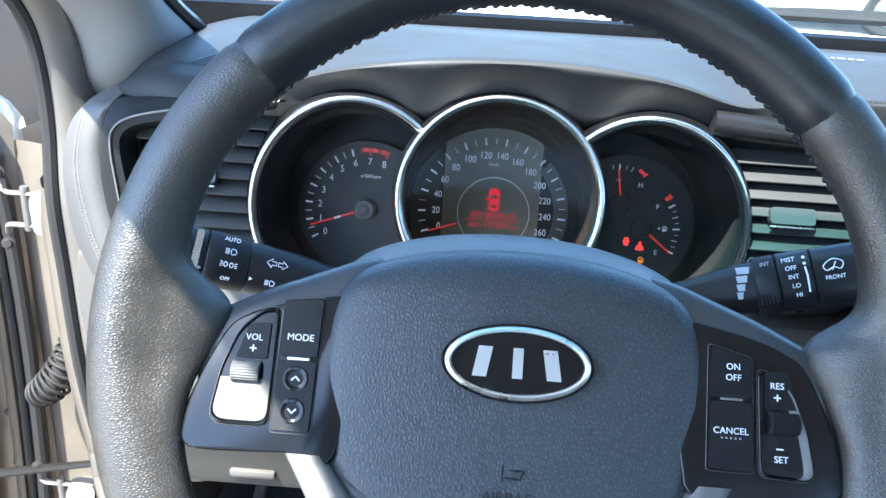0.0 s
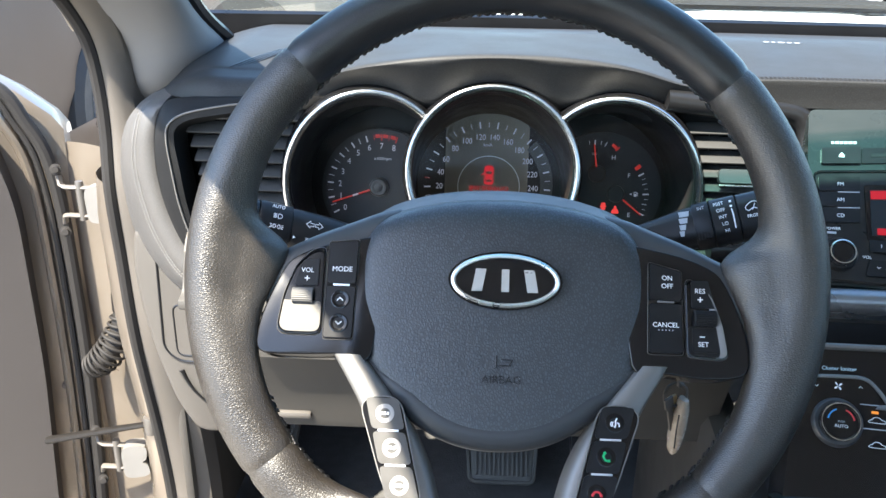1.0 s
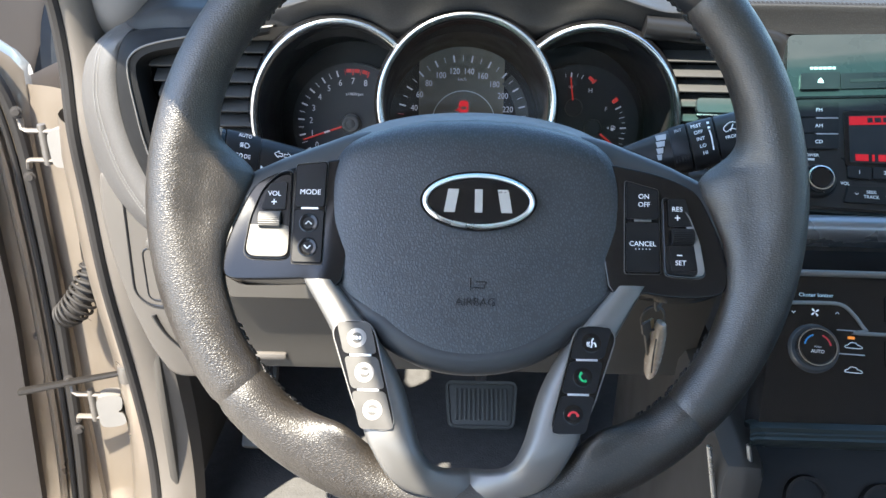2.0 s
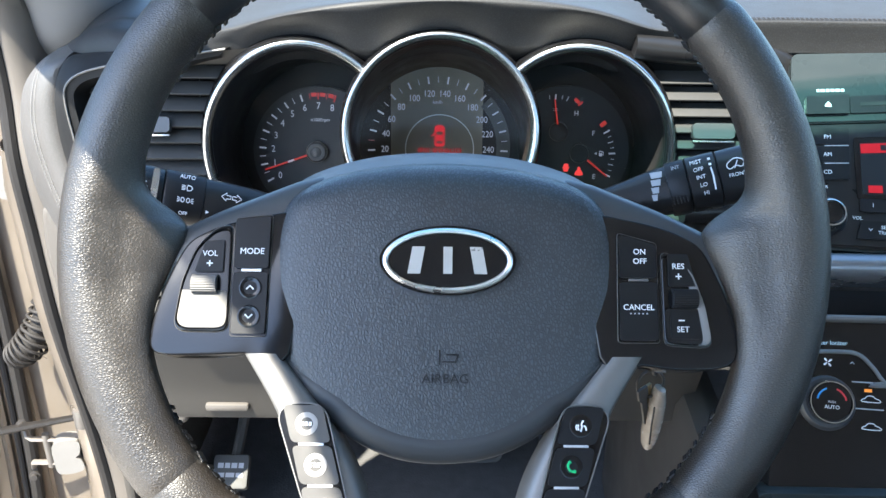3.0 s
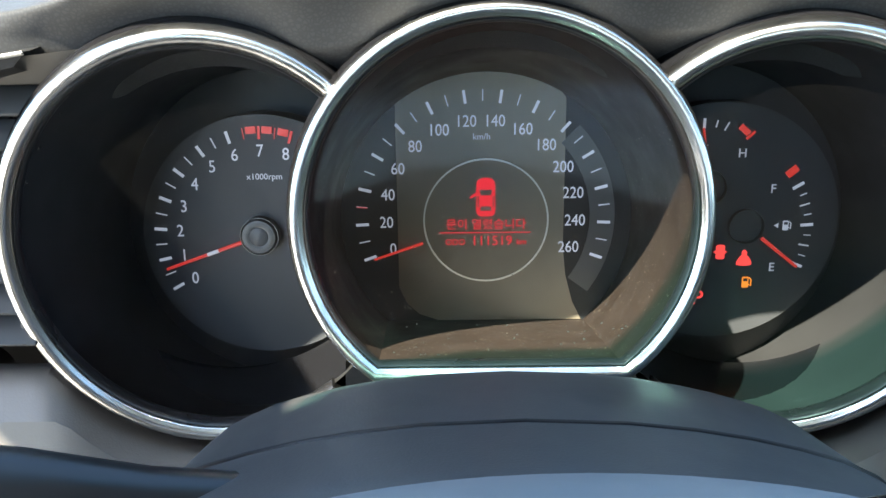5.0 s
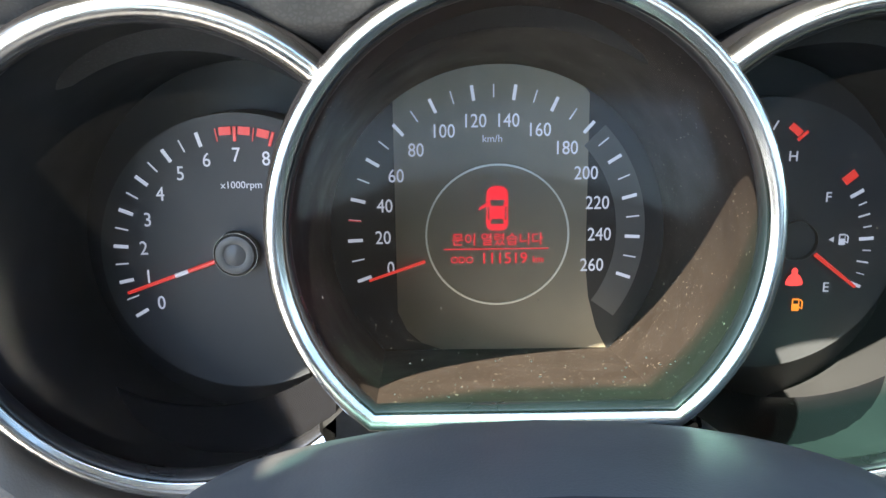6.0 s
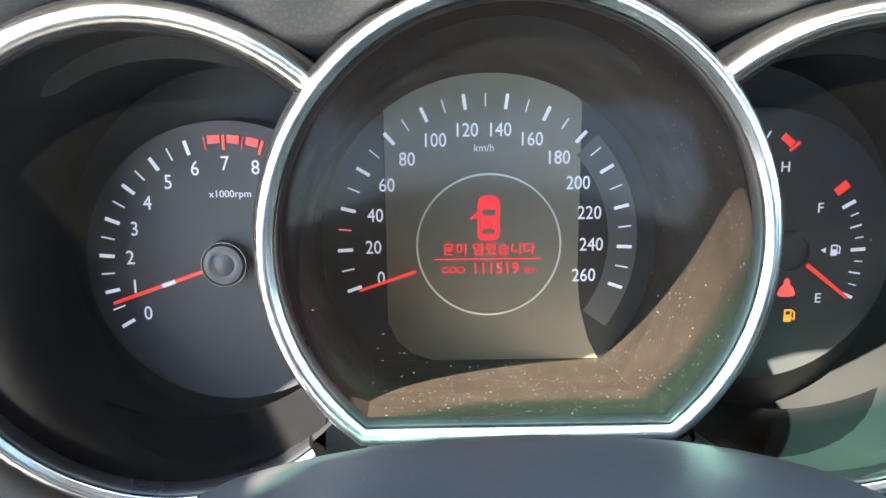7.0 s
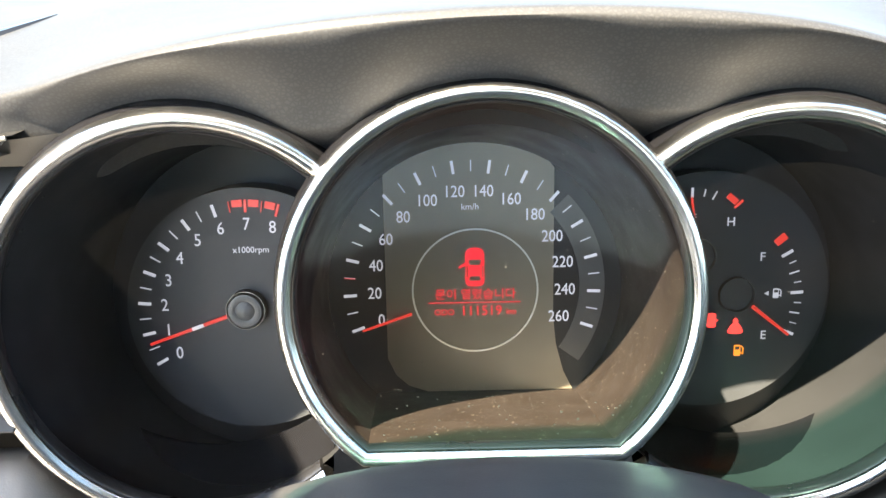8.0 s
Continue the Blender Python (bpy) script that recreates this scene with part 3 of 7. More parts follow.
def dash_profile(x):
    """Section through the top pad: face under the brow, overhanging lip, crest and top."""
    z0 = brow(x)
    hood = math.exp(-((x + 0.004) / 0.172) ** 8)
    right = 1 / (1 + math.exp(-(x - 0.19) * 70))
    left = 1 / (1 + math.exp((x + 0.19) * 50))
    back = max(0, (-x - 0.25) / 0.09) ** 1.5
    crest = 1.0118 - 0.0130 * ((x - 0.015) / 0.14) ** 2
    top = hood * crest + (1 - hood) * (0.9985 * right + (1 - right) * (0.984 - 0.008 * back))
    far = 0.915 - 0.05 * ((x - 0.37) / 0.75) ** 2
    y0 = 0.606 - 0.008 * left - 0.010 * right + 0.085 * back
    over = 0.003 + 0.015 * hood
    fall = 0.024 * max(0, (-x - 0.265) / 0.08) ** 1.4      # the corner drops to the end cap
    top -= fall
    z0 = min(z0, top - 0.012)
    h = top - z0
    deck = 1.010 - 0.016 * left - 0.004 * back - fall
    return [(x, y0 + 0.03, z0 - 0.025), (x, y0, z0), (x, y0 - over * 0.22 + 0.003 * left, z0 + h * 0.30), (x, y0 - over * 0.62 + 0.008 * left, z0 + h * 0.60), (x, y0 - over * 0.95 + 0.016 * left, z0 + h * 0.84), (x, y0 - over + 0.0012 + 0.026 * left, top - 0.0016), (x, y0 - over + 0.009 + 0.034 * left, top + 0.0002), (x, y0 + 0.035 + 0.018 * left, top * 0.75 + (deck + 0.001) * 0.25), (x, 0.74 + 0.02 * back, deck), (x, 0.84, 1.002 - 0.004 * left - fall), (x, far, 0.997 - fall)]


def dashboard():
    d = thing("dashboard", T((0, 0, 0)), "dark soft plastic dashboard with stitched leather edges", "dashboard")
    rows = []
    for i in range(241):
        x = -0.345 + 1.437 * (i / 240) ** 1.6
        p = dash_profile(x)
        rows.append([p[0]] + [tuple(q) for q in spline(p[1:], 4)])
    part("top_pad", loft(rows), DASH, d, "dark soft top with a rounded brow over the gauges")
    # stitched leather edge towards the passenger's side
    for k in range(2):
        bms = []
        for i in range(180):
            x = 0.20 + 0.00375 * i
            p = dash_profile(x)
            q = Vector(p[5]).lerp(Vector(p[6]), 0.10 + 0.28 * k) + Vector((0, 0, 0.0010))
            bms.append(rbox(0.0026, 0.0005, 0.0005, 0, c=q))
        tagged(part("stitching", join(bms), DARK_THREAD, d), kind="stuff")
    # defroster grille at the driver's corner: slim dark slots lying in the pad
    def on_pad(x, y):
        p = spline(dash_profile(x)[6:], 6)
        return Vector((x, y, float(np.interp(y, [q.y for q in p], [q.z for q in p]))))
    for k in range(4):
        line = [on_pad(-0.252 + 0.0065 * k + 0.034 * f, 0.640 + 0.004 * k + 0.062 * f) for f in [i / 10 for i in range(11)]]
        part("defroster_slot", tube(line, lambda f: 0.0004 + 0.0016 * math.sin(math.pi * f), 6), SATIN_BLACK, d)
    # pale bars laid on the pad in place of a sticker's reflection
    bars("marking", [0.005, 0.003, 0.006, 0.004, 0.005], 0.0032, 0.0030, PRINT_DIM, d, pose(0.289, 0.727, 1.0112, 0, 0, -6))
    # left end cap in grey leather, curving down from the top
    left = spline([(-0.350, 0.700, 0.948), (-0.360, 0.675, 0.938), (-0.372, 0.662, 0.915), (-0.379, 0.660, 0.870), (-0.372, 0.660, 0.805), (-0.348, 0.655, 0.765), (-0.315, 0.645, 0.745), (-0.26, 0.64, 0.735)], 8)
    seam = spline([(-0.3330, 0.688, 0.955), (-0.3390, 0.650, 0.946), (-0.3450, 0.640, 0.928), (-0.3510, 0.638, 0.893), (-0.3470, 0.637, 0.852), (-0.3350, 0.634, 0.812), (-0.3090, 0.63, 0.772), (-0.2600, 0.625, 0.752)], 8)
    right = spline([(-0.3120, 0.675, 0.958), (-0.3160, 0.638, 0.952), (-0.3235, 0.629, 0.936), (-0.3285, 0.627, 0.905), (-0.3265, 0.626, 0.866), (-0.3155, 0.624, 0.826), (-0.2945, 0.62, 0.790), (-0.2600, 0.615, 0.766)], 8)
    rows = []
    for a, s, c in zip(left, seam, right):
        o = Vector((0, -0.006, 0))
        groove = s.lerp(c, 0.02)
        rows.append([a + Vector((0.004, 0.03, 0)), a, a.lerp(s, 0.35) + o * 1.2, a.lerp(s, 0.75) + o * 1.5, a.lerp(s, 0.93) + o * 1.45, groove + o * 1.2, s.lerp(c, 0.10) + o * 1.4, s.lerp(c, 0.5) + o * 1.3, s.lerp(c, 0.85) + o * 0.6, c, c + Vector((0.003, 0.012, 0))])
    part("end_cap", loft(rows), CAP_LEATHER, d, "grey leather end cap with a double stitched seam")
    for j in (4, 6):
        bms = []
        for i in range(6, len(rows) - 2):
            for h in (0.0, 0.5):
                a, b = rows[i][j], rows[i + 1][j]
                q = a.lerp(b, h) + Vector((0, -0.0001, 0))
                bms.append(moved(rbox(0.0009, 0.0011, (b - a).length * 0.30, 0.0003, 1), T(q) @ (b - a).to_track_quat("Z", "X").to_matrix().to_4x4()))
        tagged(part("stitching", join(bms), THREAD, d), kind="stuff")
    # dark face that falls from the cap to the vent
    edge = spline([(-0.20, 0.598, 0.968), (-0.25, 0.600, 0.966), (-0.285, 0.612, 0.962), (-0.313, 0.632, 0.953), (-0.3235, 0.630, 0.935), (-0.3285, 0.628, 0.905), (-0.3265, 0.627, 0.866), (-0.3155, 0.625, 0.826), (-0.296, 0.62, 0.790)], 5)
    rim = spline([tuple(p) for p in VENT_RIM], 5)
    k = len(edge)
    rows = []
    for i, p in enumerate(edge):
        q = rim[min(len(rim) - 1, round(i * (len(rim) - 1) / (k - 1)))]
        rows.append([p, p.lerp(q, 0.12) + Vector((0, -0.004, 0)), p.lerp(q, 0.5) + Vector((0, -0.002, 0)), p.lerp(q, 0.85) + Vector((0, 0.001, 0)), q + Vector((0, 0.004, 0)), q + Vector((0.004, 0.035, 0))])
    part("vent_surround", loft(rows), SURROUND, d)
    # panel behind gauges and vents
    part("fascia", moved(rbox(0.60, 0.02, 0.17, 0.004), T((0.0, 0.735, 0.875))), SATIN_BLACK, d)
    # lower dash: grey pad under the vents, running to the column
    rows = []
    for i in range(101):
        x = -0.29 + 0.585 * i / 100
        zt = 0.842
        for cx in (-0.115, 0.111):
            zt = min(zt, 0.888 - 0.0925 * max(0, 1 - ((x - cx) / 0.0835) ** 2) ** 0.5 if abs(x - cx) < 0.0835 else (0.850 if abs(x) > 0.19 else zt))
        zt = min(zt, 0.850) - 0.004
        rows.append([(x, 0.612, zt - 0.012), (x, 0.600, zt - 0.004), (x, 0.588, zt - 0.002), (x, 0.575, min(zt - 0.006, 0.822)), (x, 0.562, 0.790), (x, 0.548, 0.783), (x, 0.552, 0.772), (x, 0.60, 0.765)])
    # one pad in two tones: sunlit left end pale, shaded rest dark
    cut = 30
    part("lower_pad", loft([spline(r[:4], 3) for r in rows[:cut + 1]]), GREY_TRIM, d, "left end of the lower pad, coloured paler for sunlight")
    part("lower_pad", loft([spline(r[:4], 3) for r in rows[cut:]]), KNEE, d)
    part("pad_foot", loft([spline(r[3:], 3) for r in rows]), GREY_DARK, d)
    # knee panel with a moulded lip
    rows = []
    for i in range(25):
        x = -0.26 + 0.49 * i / 24
        rows.append([(x, 0.575, 0.772), (x, 0.542, 0.769), (x, 0.533, 0.760), (x, 0.530, 0.752), (x, 0.531, 0.744), (x, 0.548, 0.702), (x, 0.558, 0.672), (x, 0.562, 0.648), (x, 0.568, 0.638), (x, 0.60, 0.634)])
    part("knee_panel", loft([spline(r, 3) for r in rows]), KNEE, d, "dark warm grey knee panel below the column")
    part("fuse_lid", moved(slab(rrect(0.10, 0.026, 0.006), 0, 0.0025, 0.0012), pose(-0.165, 0.5290, 0.752, 92)), GREY_DARK, d)
    part("lip", moved(rbox(0.040, 0.008, 0.008, 0.003), T((-0.191, 0.5595, 0.656))), GREY_TRIM, d)
    # lower left panel with the switch pod
    plate = inset_round([(-0.372, 0.815), (-0.30, 0.800), (-0.262, 0.790), (-0.262, 0.563), (-0.325, 0.563), (-0.346, 0.600), (-0.362, 0.655), (-0.373, 0.715), (-0.377, 0.765)], 0.014)
    FRONT = Matrix(((1, 0, 0, 0), (0, 0, -1, 0), (0, 1, 0, 0), (0, 0, 0, 1)))
    part("lower_panel", moved(slab(plate, -0.03, 0.0, 0.006, 3), T((0, 0.652, 0)) @ FRONT), GREY_TRIM, d, "warm grey lower side panel")
    pod = inset_round([(-0.349, 0.800), (-0.264, 0.80), (-0.264, 0.657), (-0.338, 0.657), (-0.353, 0.672)], 0.012)
    part("switch_pod", moved(slab(pod, -0.02, 0.0012, 0.0008), T((0, 0.652, 0)) @ FRONT), GREY_TRIM, d, "warm grey switch pod")
    part("pod_seam", tube([(x, 0.6512, z) for x, z in pod], 0.0016, 6, closed=True), SATIN_BLACK, d)
    for k in range(2):
        q = -0.338 + 0.040 * k
        lid = inset_round([(q, 0.727), (q + 0.036, 0.727), (q + 0.036, 0.665), (q, 0.665)], 0.009)
        sw = part("blank_switch", moved(slab(lid, -0.004, 0.0008, 0.0006), T((0, 0.6508, 0)) @ FRONT), GREY_TRIM, d)
        part("switch_seam", tube([(x, 0.6505, z) for x, z in lid], 0.0012, 6, closed=True), SATIN_BLACK, sw)
    part("groove", tube(spline([(-0.3365, 0.6515, 0.645), (-0.331, 0.6515, 0.631), (-0.322, 0.6515, 0.616), (-0.300, 0.6515, 0.592)], 5), lambda f: 0.0032 - 0.002 * f, 8), SATIN_BLACK, d)
    part("kick_panel", moved(rbox(0.012, 0.40, 0.66, 0.004), T((-0.376, 0.93, 0.60))), GREY_DARK, d)
    # side of the centre console by the driver's knee
    part("console_side", moved(rbox(0.04, 0.50, 0.38, 0.018), pose(0.240, 0.63, 0.49, 0, 0, -4)), CONSOLE, d)
    return d
# ---- air vents ----
def air_vent(side):
    """Louvred vent beside the gauges; side -1: by the door, 1: by the radio."""
    v = thing("air_vent", BEZEL_M, "louvred dash air vent with grey blades and a small tab", "air vent", "dash vents")
    part("backing", rbox(0.090, 0.115, 0.004, 0.001, c=(side * 0.252, -0.002, -0.052)), SATIN_BLACK, v)
    for i in range(8):
        y = 0.0465 - 0.0130 * i
        inner = 0.115 + 0.0775 * max(0.05, 1 - ((y + 0.018) / 0.0905) ** 2) ** 0.5 - 0.004
        if side < 0:
            outer = 0.287 - 0.004 * i * 0.9 if i else 0.27
        else:
            outer = 0.276
        w = outer - inner
        bm = rbox(w, 0.0020, 0.0155, 0.0009, c=(0, 0, 0))
        part("blade", bm, GREY_BLADE, v, m=T((side * (inner + outer) / 2, y, -0.014)) @ pose(0, 0, 0, 44))
        part("pin", rbox(0.006, 0.003, 0.006, 0.0008), SATIN_BLACK, v, m=T((side * (inner + 0.003), y + 0.003, -0.012)))
    part("tab", slab(rrect(0.034, 0.0125, 0.003), 0, 0.006, 0.002), HUB_GREY, v, "grey adjusting tab", m=T((side * (0.236 if side < 0 else 0.222), 0.003, -0.010)) @ pose(0, 0, 0, -12))
    part("tab_lip", rbox(0.034, 0.0016, 0.003, 0.0007), SATIN_CHROME, v, m=T((side * (0.236 if side < 0 else 0.222), -0.0044, -0.004)))
    if side < 0:
        loc = BEZEL_M.inverted()
        path = [loc @ p for p in spline([tuple(q) for q in VENT_RIM], 6)]
        part("chrome_edge", tube([p + Vector((0, 0, 0.001)) for p in path], 0.0009, 8), SILVER_TRIM, v, "thin satin silver edge")
        part("frame", loft([[p, p + (Vector((-0.235, 0.0, p.z)) - p).normalized() * 0.007 + Vector((0, 0, -0.001)), p + (Vector((-0.235, 0.0, p.z)) - p).normalized() * 0.010 + Vector((0, 0, -0.03))] for p in path]), SURROUND, v)
        strip = [[(-0.146, 0.0655, 0.0), (-0.16, 0.053, -0.012)], [(-0.19, 0.0605, -0.001), (-0.19, 0.0525, -0.012)], [(-0.24, 0.054, -0.002), (-0.24, 0.0475, -0.012)], [(-0.275, 0.045, -0.003), (-0.27, 0.040, -0.012)]]
        part("upper_strip", loft([spline(r, 3) for r in strip]), GREY_DARK, v)
    else:
        path = spline([(0.152, 0.070, 0.0), (0.20, 0.066, -0.002), (0.25, 0.064, -0.003), (0.272, 0.058, -0.004), (0.281, 0.035, -0.004), (0.276, -0.02, -0.004), (0.265, -0.055, -0.004), (0.20, -0.062, -0.004)], 6)
        part("frame", tube(path, 0.0105, 12), SATIN_BLACK, v, "black rounded surround")
    return v


HUB_GREY = material("grey_needle_hub", (0.055, 0.056, 0.058), 0.45, mottle=0.1)
GREY_BLADE = material("grey_vent_blade", (0.040, 0.040, 0.040), 0.6, spec=0.2, grain=0.05, grain_size=0.0008, mottle=0.1, mottle_size=0.02)


# ---- instrument cluster ----
def d_outline(cx, cy, r, chord, n=56):
    """A circle with a flat foot at the given drop below its centre, always n + 12 points."""
    a = math.degrees(math.asin(chord / r))
    pts = [(cx + r * math.cos(radians(t)), cy + r * math.sin(radians(t))) for t in [-a + (180 + 2 * a) * i / n for i in range(n + 1)]]
    x0, x1 = pts[-1][0], pts[0][0]
    return pts + [(x0 + (x1 - x0) * k / 12, cy - chord) for k in range(1, 12)]


def sweep_outline(pts, section, closed=True):
    """Carries a small section (out, up) round a flat outline."""
    n, rows = len(pts), []
    for i in range(n):
        a, b = Vector(pts[i - 1] if closed or i else pts[0]), Vector(pts[(i + 1) % n] if closed or i < n - 1 else pts[-1])
        d = (b - a).normalized()
        o = Vector((d.y, -d.x))
        rows.append([(pts[i][0] + o.x * s, pts[i][1] + o.y * s, z) for s, z in section])
    return loft(rows, close_row=True, close_col=closed, caps=not closed)


BEZEL_SECTION = [(-0.0008, -0.004), (-0.0014, 0.0018), (-0.0010, 0.0026), (-0.0006, 0.0028), (-0.0002, 0.0038), (0.0012, 0.0046), (0.0030, 0.0043), (0.0043, 0.0022), (0.0048, -0.006)]
SIDE_SECTION = [(x * (1.25 if x > 0 else 1), z) for x, z in BEZEL_SECTION]
LIP_SECTION = [(-0.0012, -0.007), (-0.0028, -0.004), (-0.0028, 0.0010), (-0.0020, 0.0018), (-0.0010, 0.0010), (-0.0008, -0.004)]


def sheet(pts, z):
    bm = bmesh.new()
    bm.faces.new([bm.verts.new((p[0], p[1], z)) for p in pts])
    return bm


def keep_out(p):
    """Moves a point of a side gauge (in the dial's frame) out of the speedometer's tunnel."""
    f = min(1, max(0, p.z / 0.120))
    mid = Vector((0.0027, -0.0153)).lerp(Vector((0.003, 0.0092)), f)
    v = Vector((p.x - mid.x, p.y - mid.y))
    r = 0.0792 - 0.0010 * f
    return p if v.length >= r else Vector((mid.x + v.x * r / v.length, mid.y + v.y * r / v.length, p.z))


def ticks(center, items):
    """Scale marks: (angle, inner radius, outer radius, width)."""
    bms = []
    for a, r0, r1, w in items:
        bms.append(moved(rbox(r1 - r0, w, 0.0005, 0), T((*center, 0)) @ pose(0, 0, 0, 0, 0, a) @ T(((r0 + r1) / 2, 0, 0))))
    return bms


def numerals(parent, center, radius, values, angles, size, mat, squeeze=0.88):
    for v, a in zip(values, angles):
        t = radians(a)
        lettering("numeral", str(v), size, mat, parent, T((center[0] + radius * math.cos(t), center[1] + radius * math.sin(t), 0.0016)), 0.0001, squeeze=squeeze)


def instrument_cluster():
    c = thing("instrument_cluster", DIAL_M, "three round chrome-rimmed gauges with lit scales", "instrument cluster")
    inv = DIAL_M.inverted()
    # speedometer
    sc = (0.0027, -0.0153)
    s = part("speedometer", slab(d_outline(*sc, 0.078, 0.0565), -0.003, 0.0), DIAL_BLACK, c, "black speedometer dial with a red display in the middle")
    disc = d_outline(*sc, 0.0688, 0.0545)
    part("scale_plate", slab(disc, 0.0, 0.0008, 0.0004), DIAL_BLACK, s)
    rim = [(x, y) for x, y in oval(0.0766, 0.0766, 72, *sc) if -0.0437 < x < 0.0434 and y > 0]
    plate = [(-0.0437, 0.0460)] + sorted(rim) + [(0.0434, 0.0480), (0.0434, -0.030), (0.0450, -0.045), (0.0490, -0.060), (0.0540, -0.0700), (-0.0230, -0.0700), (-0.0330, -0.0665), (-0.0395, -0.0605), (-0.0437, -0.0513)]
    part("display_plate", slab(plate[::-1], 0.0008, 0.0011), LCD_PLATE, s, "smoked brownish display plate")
    mid = (0.0011, -0.0138)      # the scale is struck a little off the ring's middle
    part("scale_band", slab(oval(0.0690, 0.0690, 30, *mid, t0=-36, t1=44) + oval(0.0560, 0.0560, 30, *mid, t0=-36, t1=44)[::-1], 0.0011, 0.0013), DIAL_BAND, s)
    ang = [199.6 - 0.842 * k for k in range(0, 261, 10)]
    part("scale", join(ticks(mid, [(a, 0.0600, 0.0667, 0.0014) if i % 2 == 0 else (a, 0.0607, 0.0664, 0.0005) for i, a in enumerate(ang)])), DIAL_WHITE, s, m=T((0, 0, 0.0015)))
    numerals(s, (-0.0001, -0.0125), 0.0495, range(0, 261, 20), [201.0 - 0.8525 * k for k in range(0, 261, 20)], 0.0060, DIAL_WHITE, 0.86)
    lettering("lettering", "km/h", 0.0032, DIAL_WHITE, s, T((0.0004, 0.0287, 0.0016)), 0.0001)
    part("speed_ring", sweep_outline(oval(0.0325, 0.0325, 64, *sc), [(-0.0004, 0.0), (-0.0004, 0.0008), (0.0004, 0.0008), (0.0004, 0.0)]), RING_SILVER, s, m=T((0, 0, 0.0011)))
    part("mark", join(ticks(mid, [(199.6 - 0.842 * 30, 0.0607, 0.0664, 0.0004)])), RED_NEEDLE, s, m=T((0, 0, 0.0016)))
    part("needle", tube([(sc[0] + r * math.cos(radians(198.7)), sc[1] + r * math.sin(radians(198.7)), 0.004) for r in (0.0350, 0.05, 0.0622)], lambda t: 0.0008 - 0.0002 * t, 6), RED_NEEDLE, s)
    # display: open-door car symbol, message, odometer
    car = part("door_symbol", slab(soft_poly([(-0.0045, 0.0085), (0, 0.0105), (0.0045, 0.0085), (0.0048, 0.0), (0.0046, -0.0085), (0, -0.0100), (-0.0046, -0.0085), (-0.0048, 0.0)], 4), 0, 0.0002), RED_LCD, s, m=T((0.0026, -0.0030, 0.0013)))
    part("window", slab([(-0.0034, 0.0042), (0.0034, 0.0042), (0.0026, 0.0014), (-0.0026, 0.0014)], 0, 0.0002), LCD_PLATE, car, m=T((0, 0, 0.0003)))
    part("window", slab([(-0.0030, -0.0068), (0.0030, -0.0068), (0.0026, -0.0046), (-0.0026, -0.0046)], 0, 0.0002), LCD_PLATE, car, m=T((0, 0, 0.0003)))
    for q in (-1, 1):
        part("window", slab([(q * 0.0036, 0.001), (q * 0.0042, 0.001), (q * 0.0042, -0.005), (q * 0.0036, -0.005)], 0, 0.0002), LCD_PLATE, car, m=T((0, 0, 0.0003)))
    part("open_door", slab([(-0.0046, 0.0030), (-0.0046, 0.0012), (-0.0084, -0.0006), (-0.0082, 0.0006)], 0, 0.0002), RED_LCD, car)
    lettering("lettering", "문이 열렸습니다", 0.0044, RED_LCD, s, T((0.0028, -0.0175, 0.0014)), 0.0001)
    part("line", rbox(0.048, 0.0004, 0.0003, 0), RED_LCD, s, m=T((0.0022, -0.0216, 0.0014)))
    lettering("lettering", "ODO", 0.0031, RED_LCD, s, T((-0.0135, -0.0268, 0.0014)), 0.0001)
    lettering("lettering", "111519", 0.0051, RED_LCD, s, T((0.0058, -0.0262, 0.0014)), 0.0001)
    lettering("lettering", "km", 0.0030, RED_LCD, s, T((0.0215, -0.0268, 0.0014)), 0.0001)
    # tunnel from the dial to the bezel
    back = [inv @ DIAL_M @ Vector((x, y, 0)) for x, y in d_outline(*sc, 0.0765, 0.0553)]
    mouth = [inv @ BEZEL_M @ Vector((x, y, -0.003)) for x, y in d_outline(0, 0, 0.0748, 0.0573)]
    part("tunnel", loft([[a.lerp(b, t) for a, b in zip(back, mouth)] for t in [k / 16 for k in range(17)]], close_row=True), TUBE, s, "deep dark gauge cowl", sharp=16)
    part("bezel", sweep_outline(d_outline(0, 0, 0.0755, 0.0580), BEZEL_SECTION), CHROME, s, "bright chrome bezel", m=inv @ BEZEL_M, sharp=50)
    part("bezel_lip", sweep_outline(d_outline(0, 0, 0.0755, 0.0580), LIP_SECTION), SATIN_BLACK, s, m=inv @ BEZEL_M, sharp=50)
    part("bezel_base", loft([[inv @ BEZEL_M @ Vector((x, y, z)) for x, y in d_outline(0, 0, r, r - 0.0180)] for r, z in ((0.0785, -0.001), (0.0815, -0.004), (0.083, -0.012))], close_row=True), GLOSS_BLACK, s, sharp=50)
    part("lens", sheet(d_outline(0, 0, 0.0742, 0.0567), -0.007), LENS, s, "clear dusty gauge lens", m=inv @ BEZEL_M, facing=(0, 0, 1)).visible_shadow = False
    rnd = random.Random(5)
    specks = []
    for _ in range(110):
        x, y = rnd.uniform(-0.046, 0.056), -0.0545 + 0.020 * rnd.random() ** 1.4 + (0.022 * rnd.random() if rnd.random() < 0.15 else 0)
        if math.hypot(x, y) < 0.071:
            k = rnd.choice((0.00012, 0.00016, 0.0002, 0.00032))
            specks.append(rbox(k * rnd.uniform(1, 2.2), k, 0.0001, 0, c=(x, y, -0.0066)))
    part("dust", join(specks), DIAL_BAND, s, "pale dust specks on the lens", m=inv @ BEZEL_M)
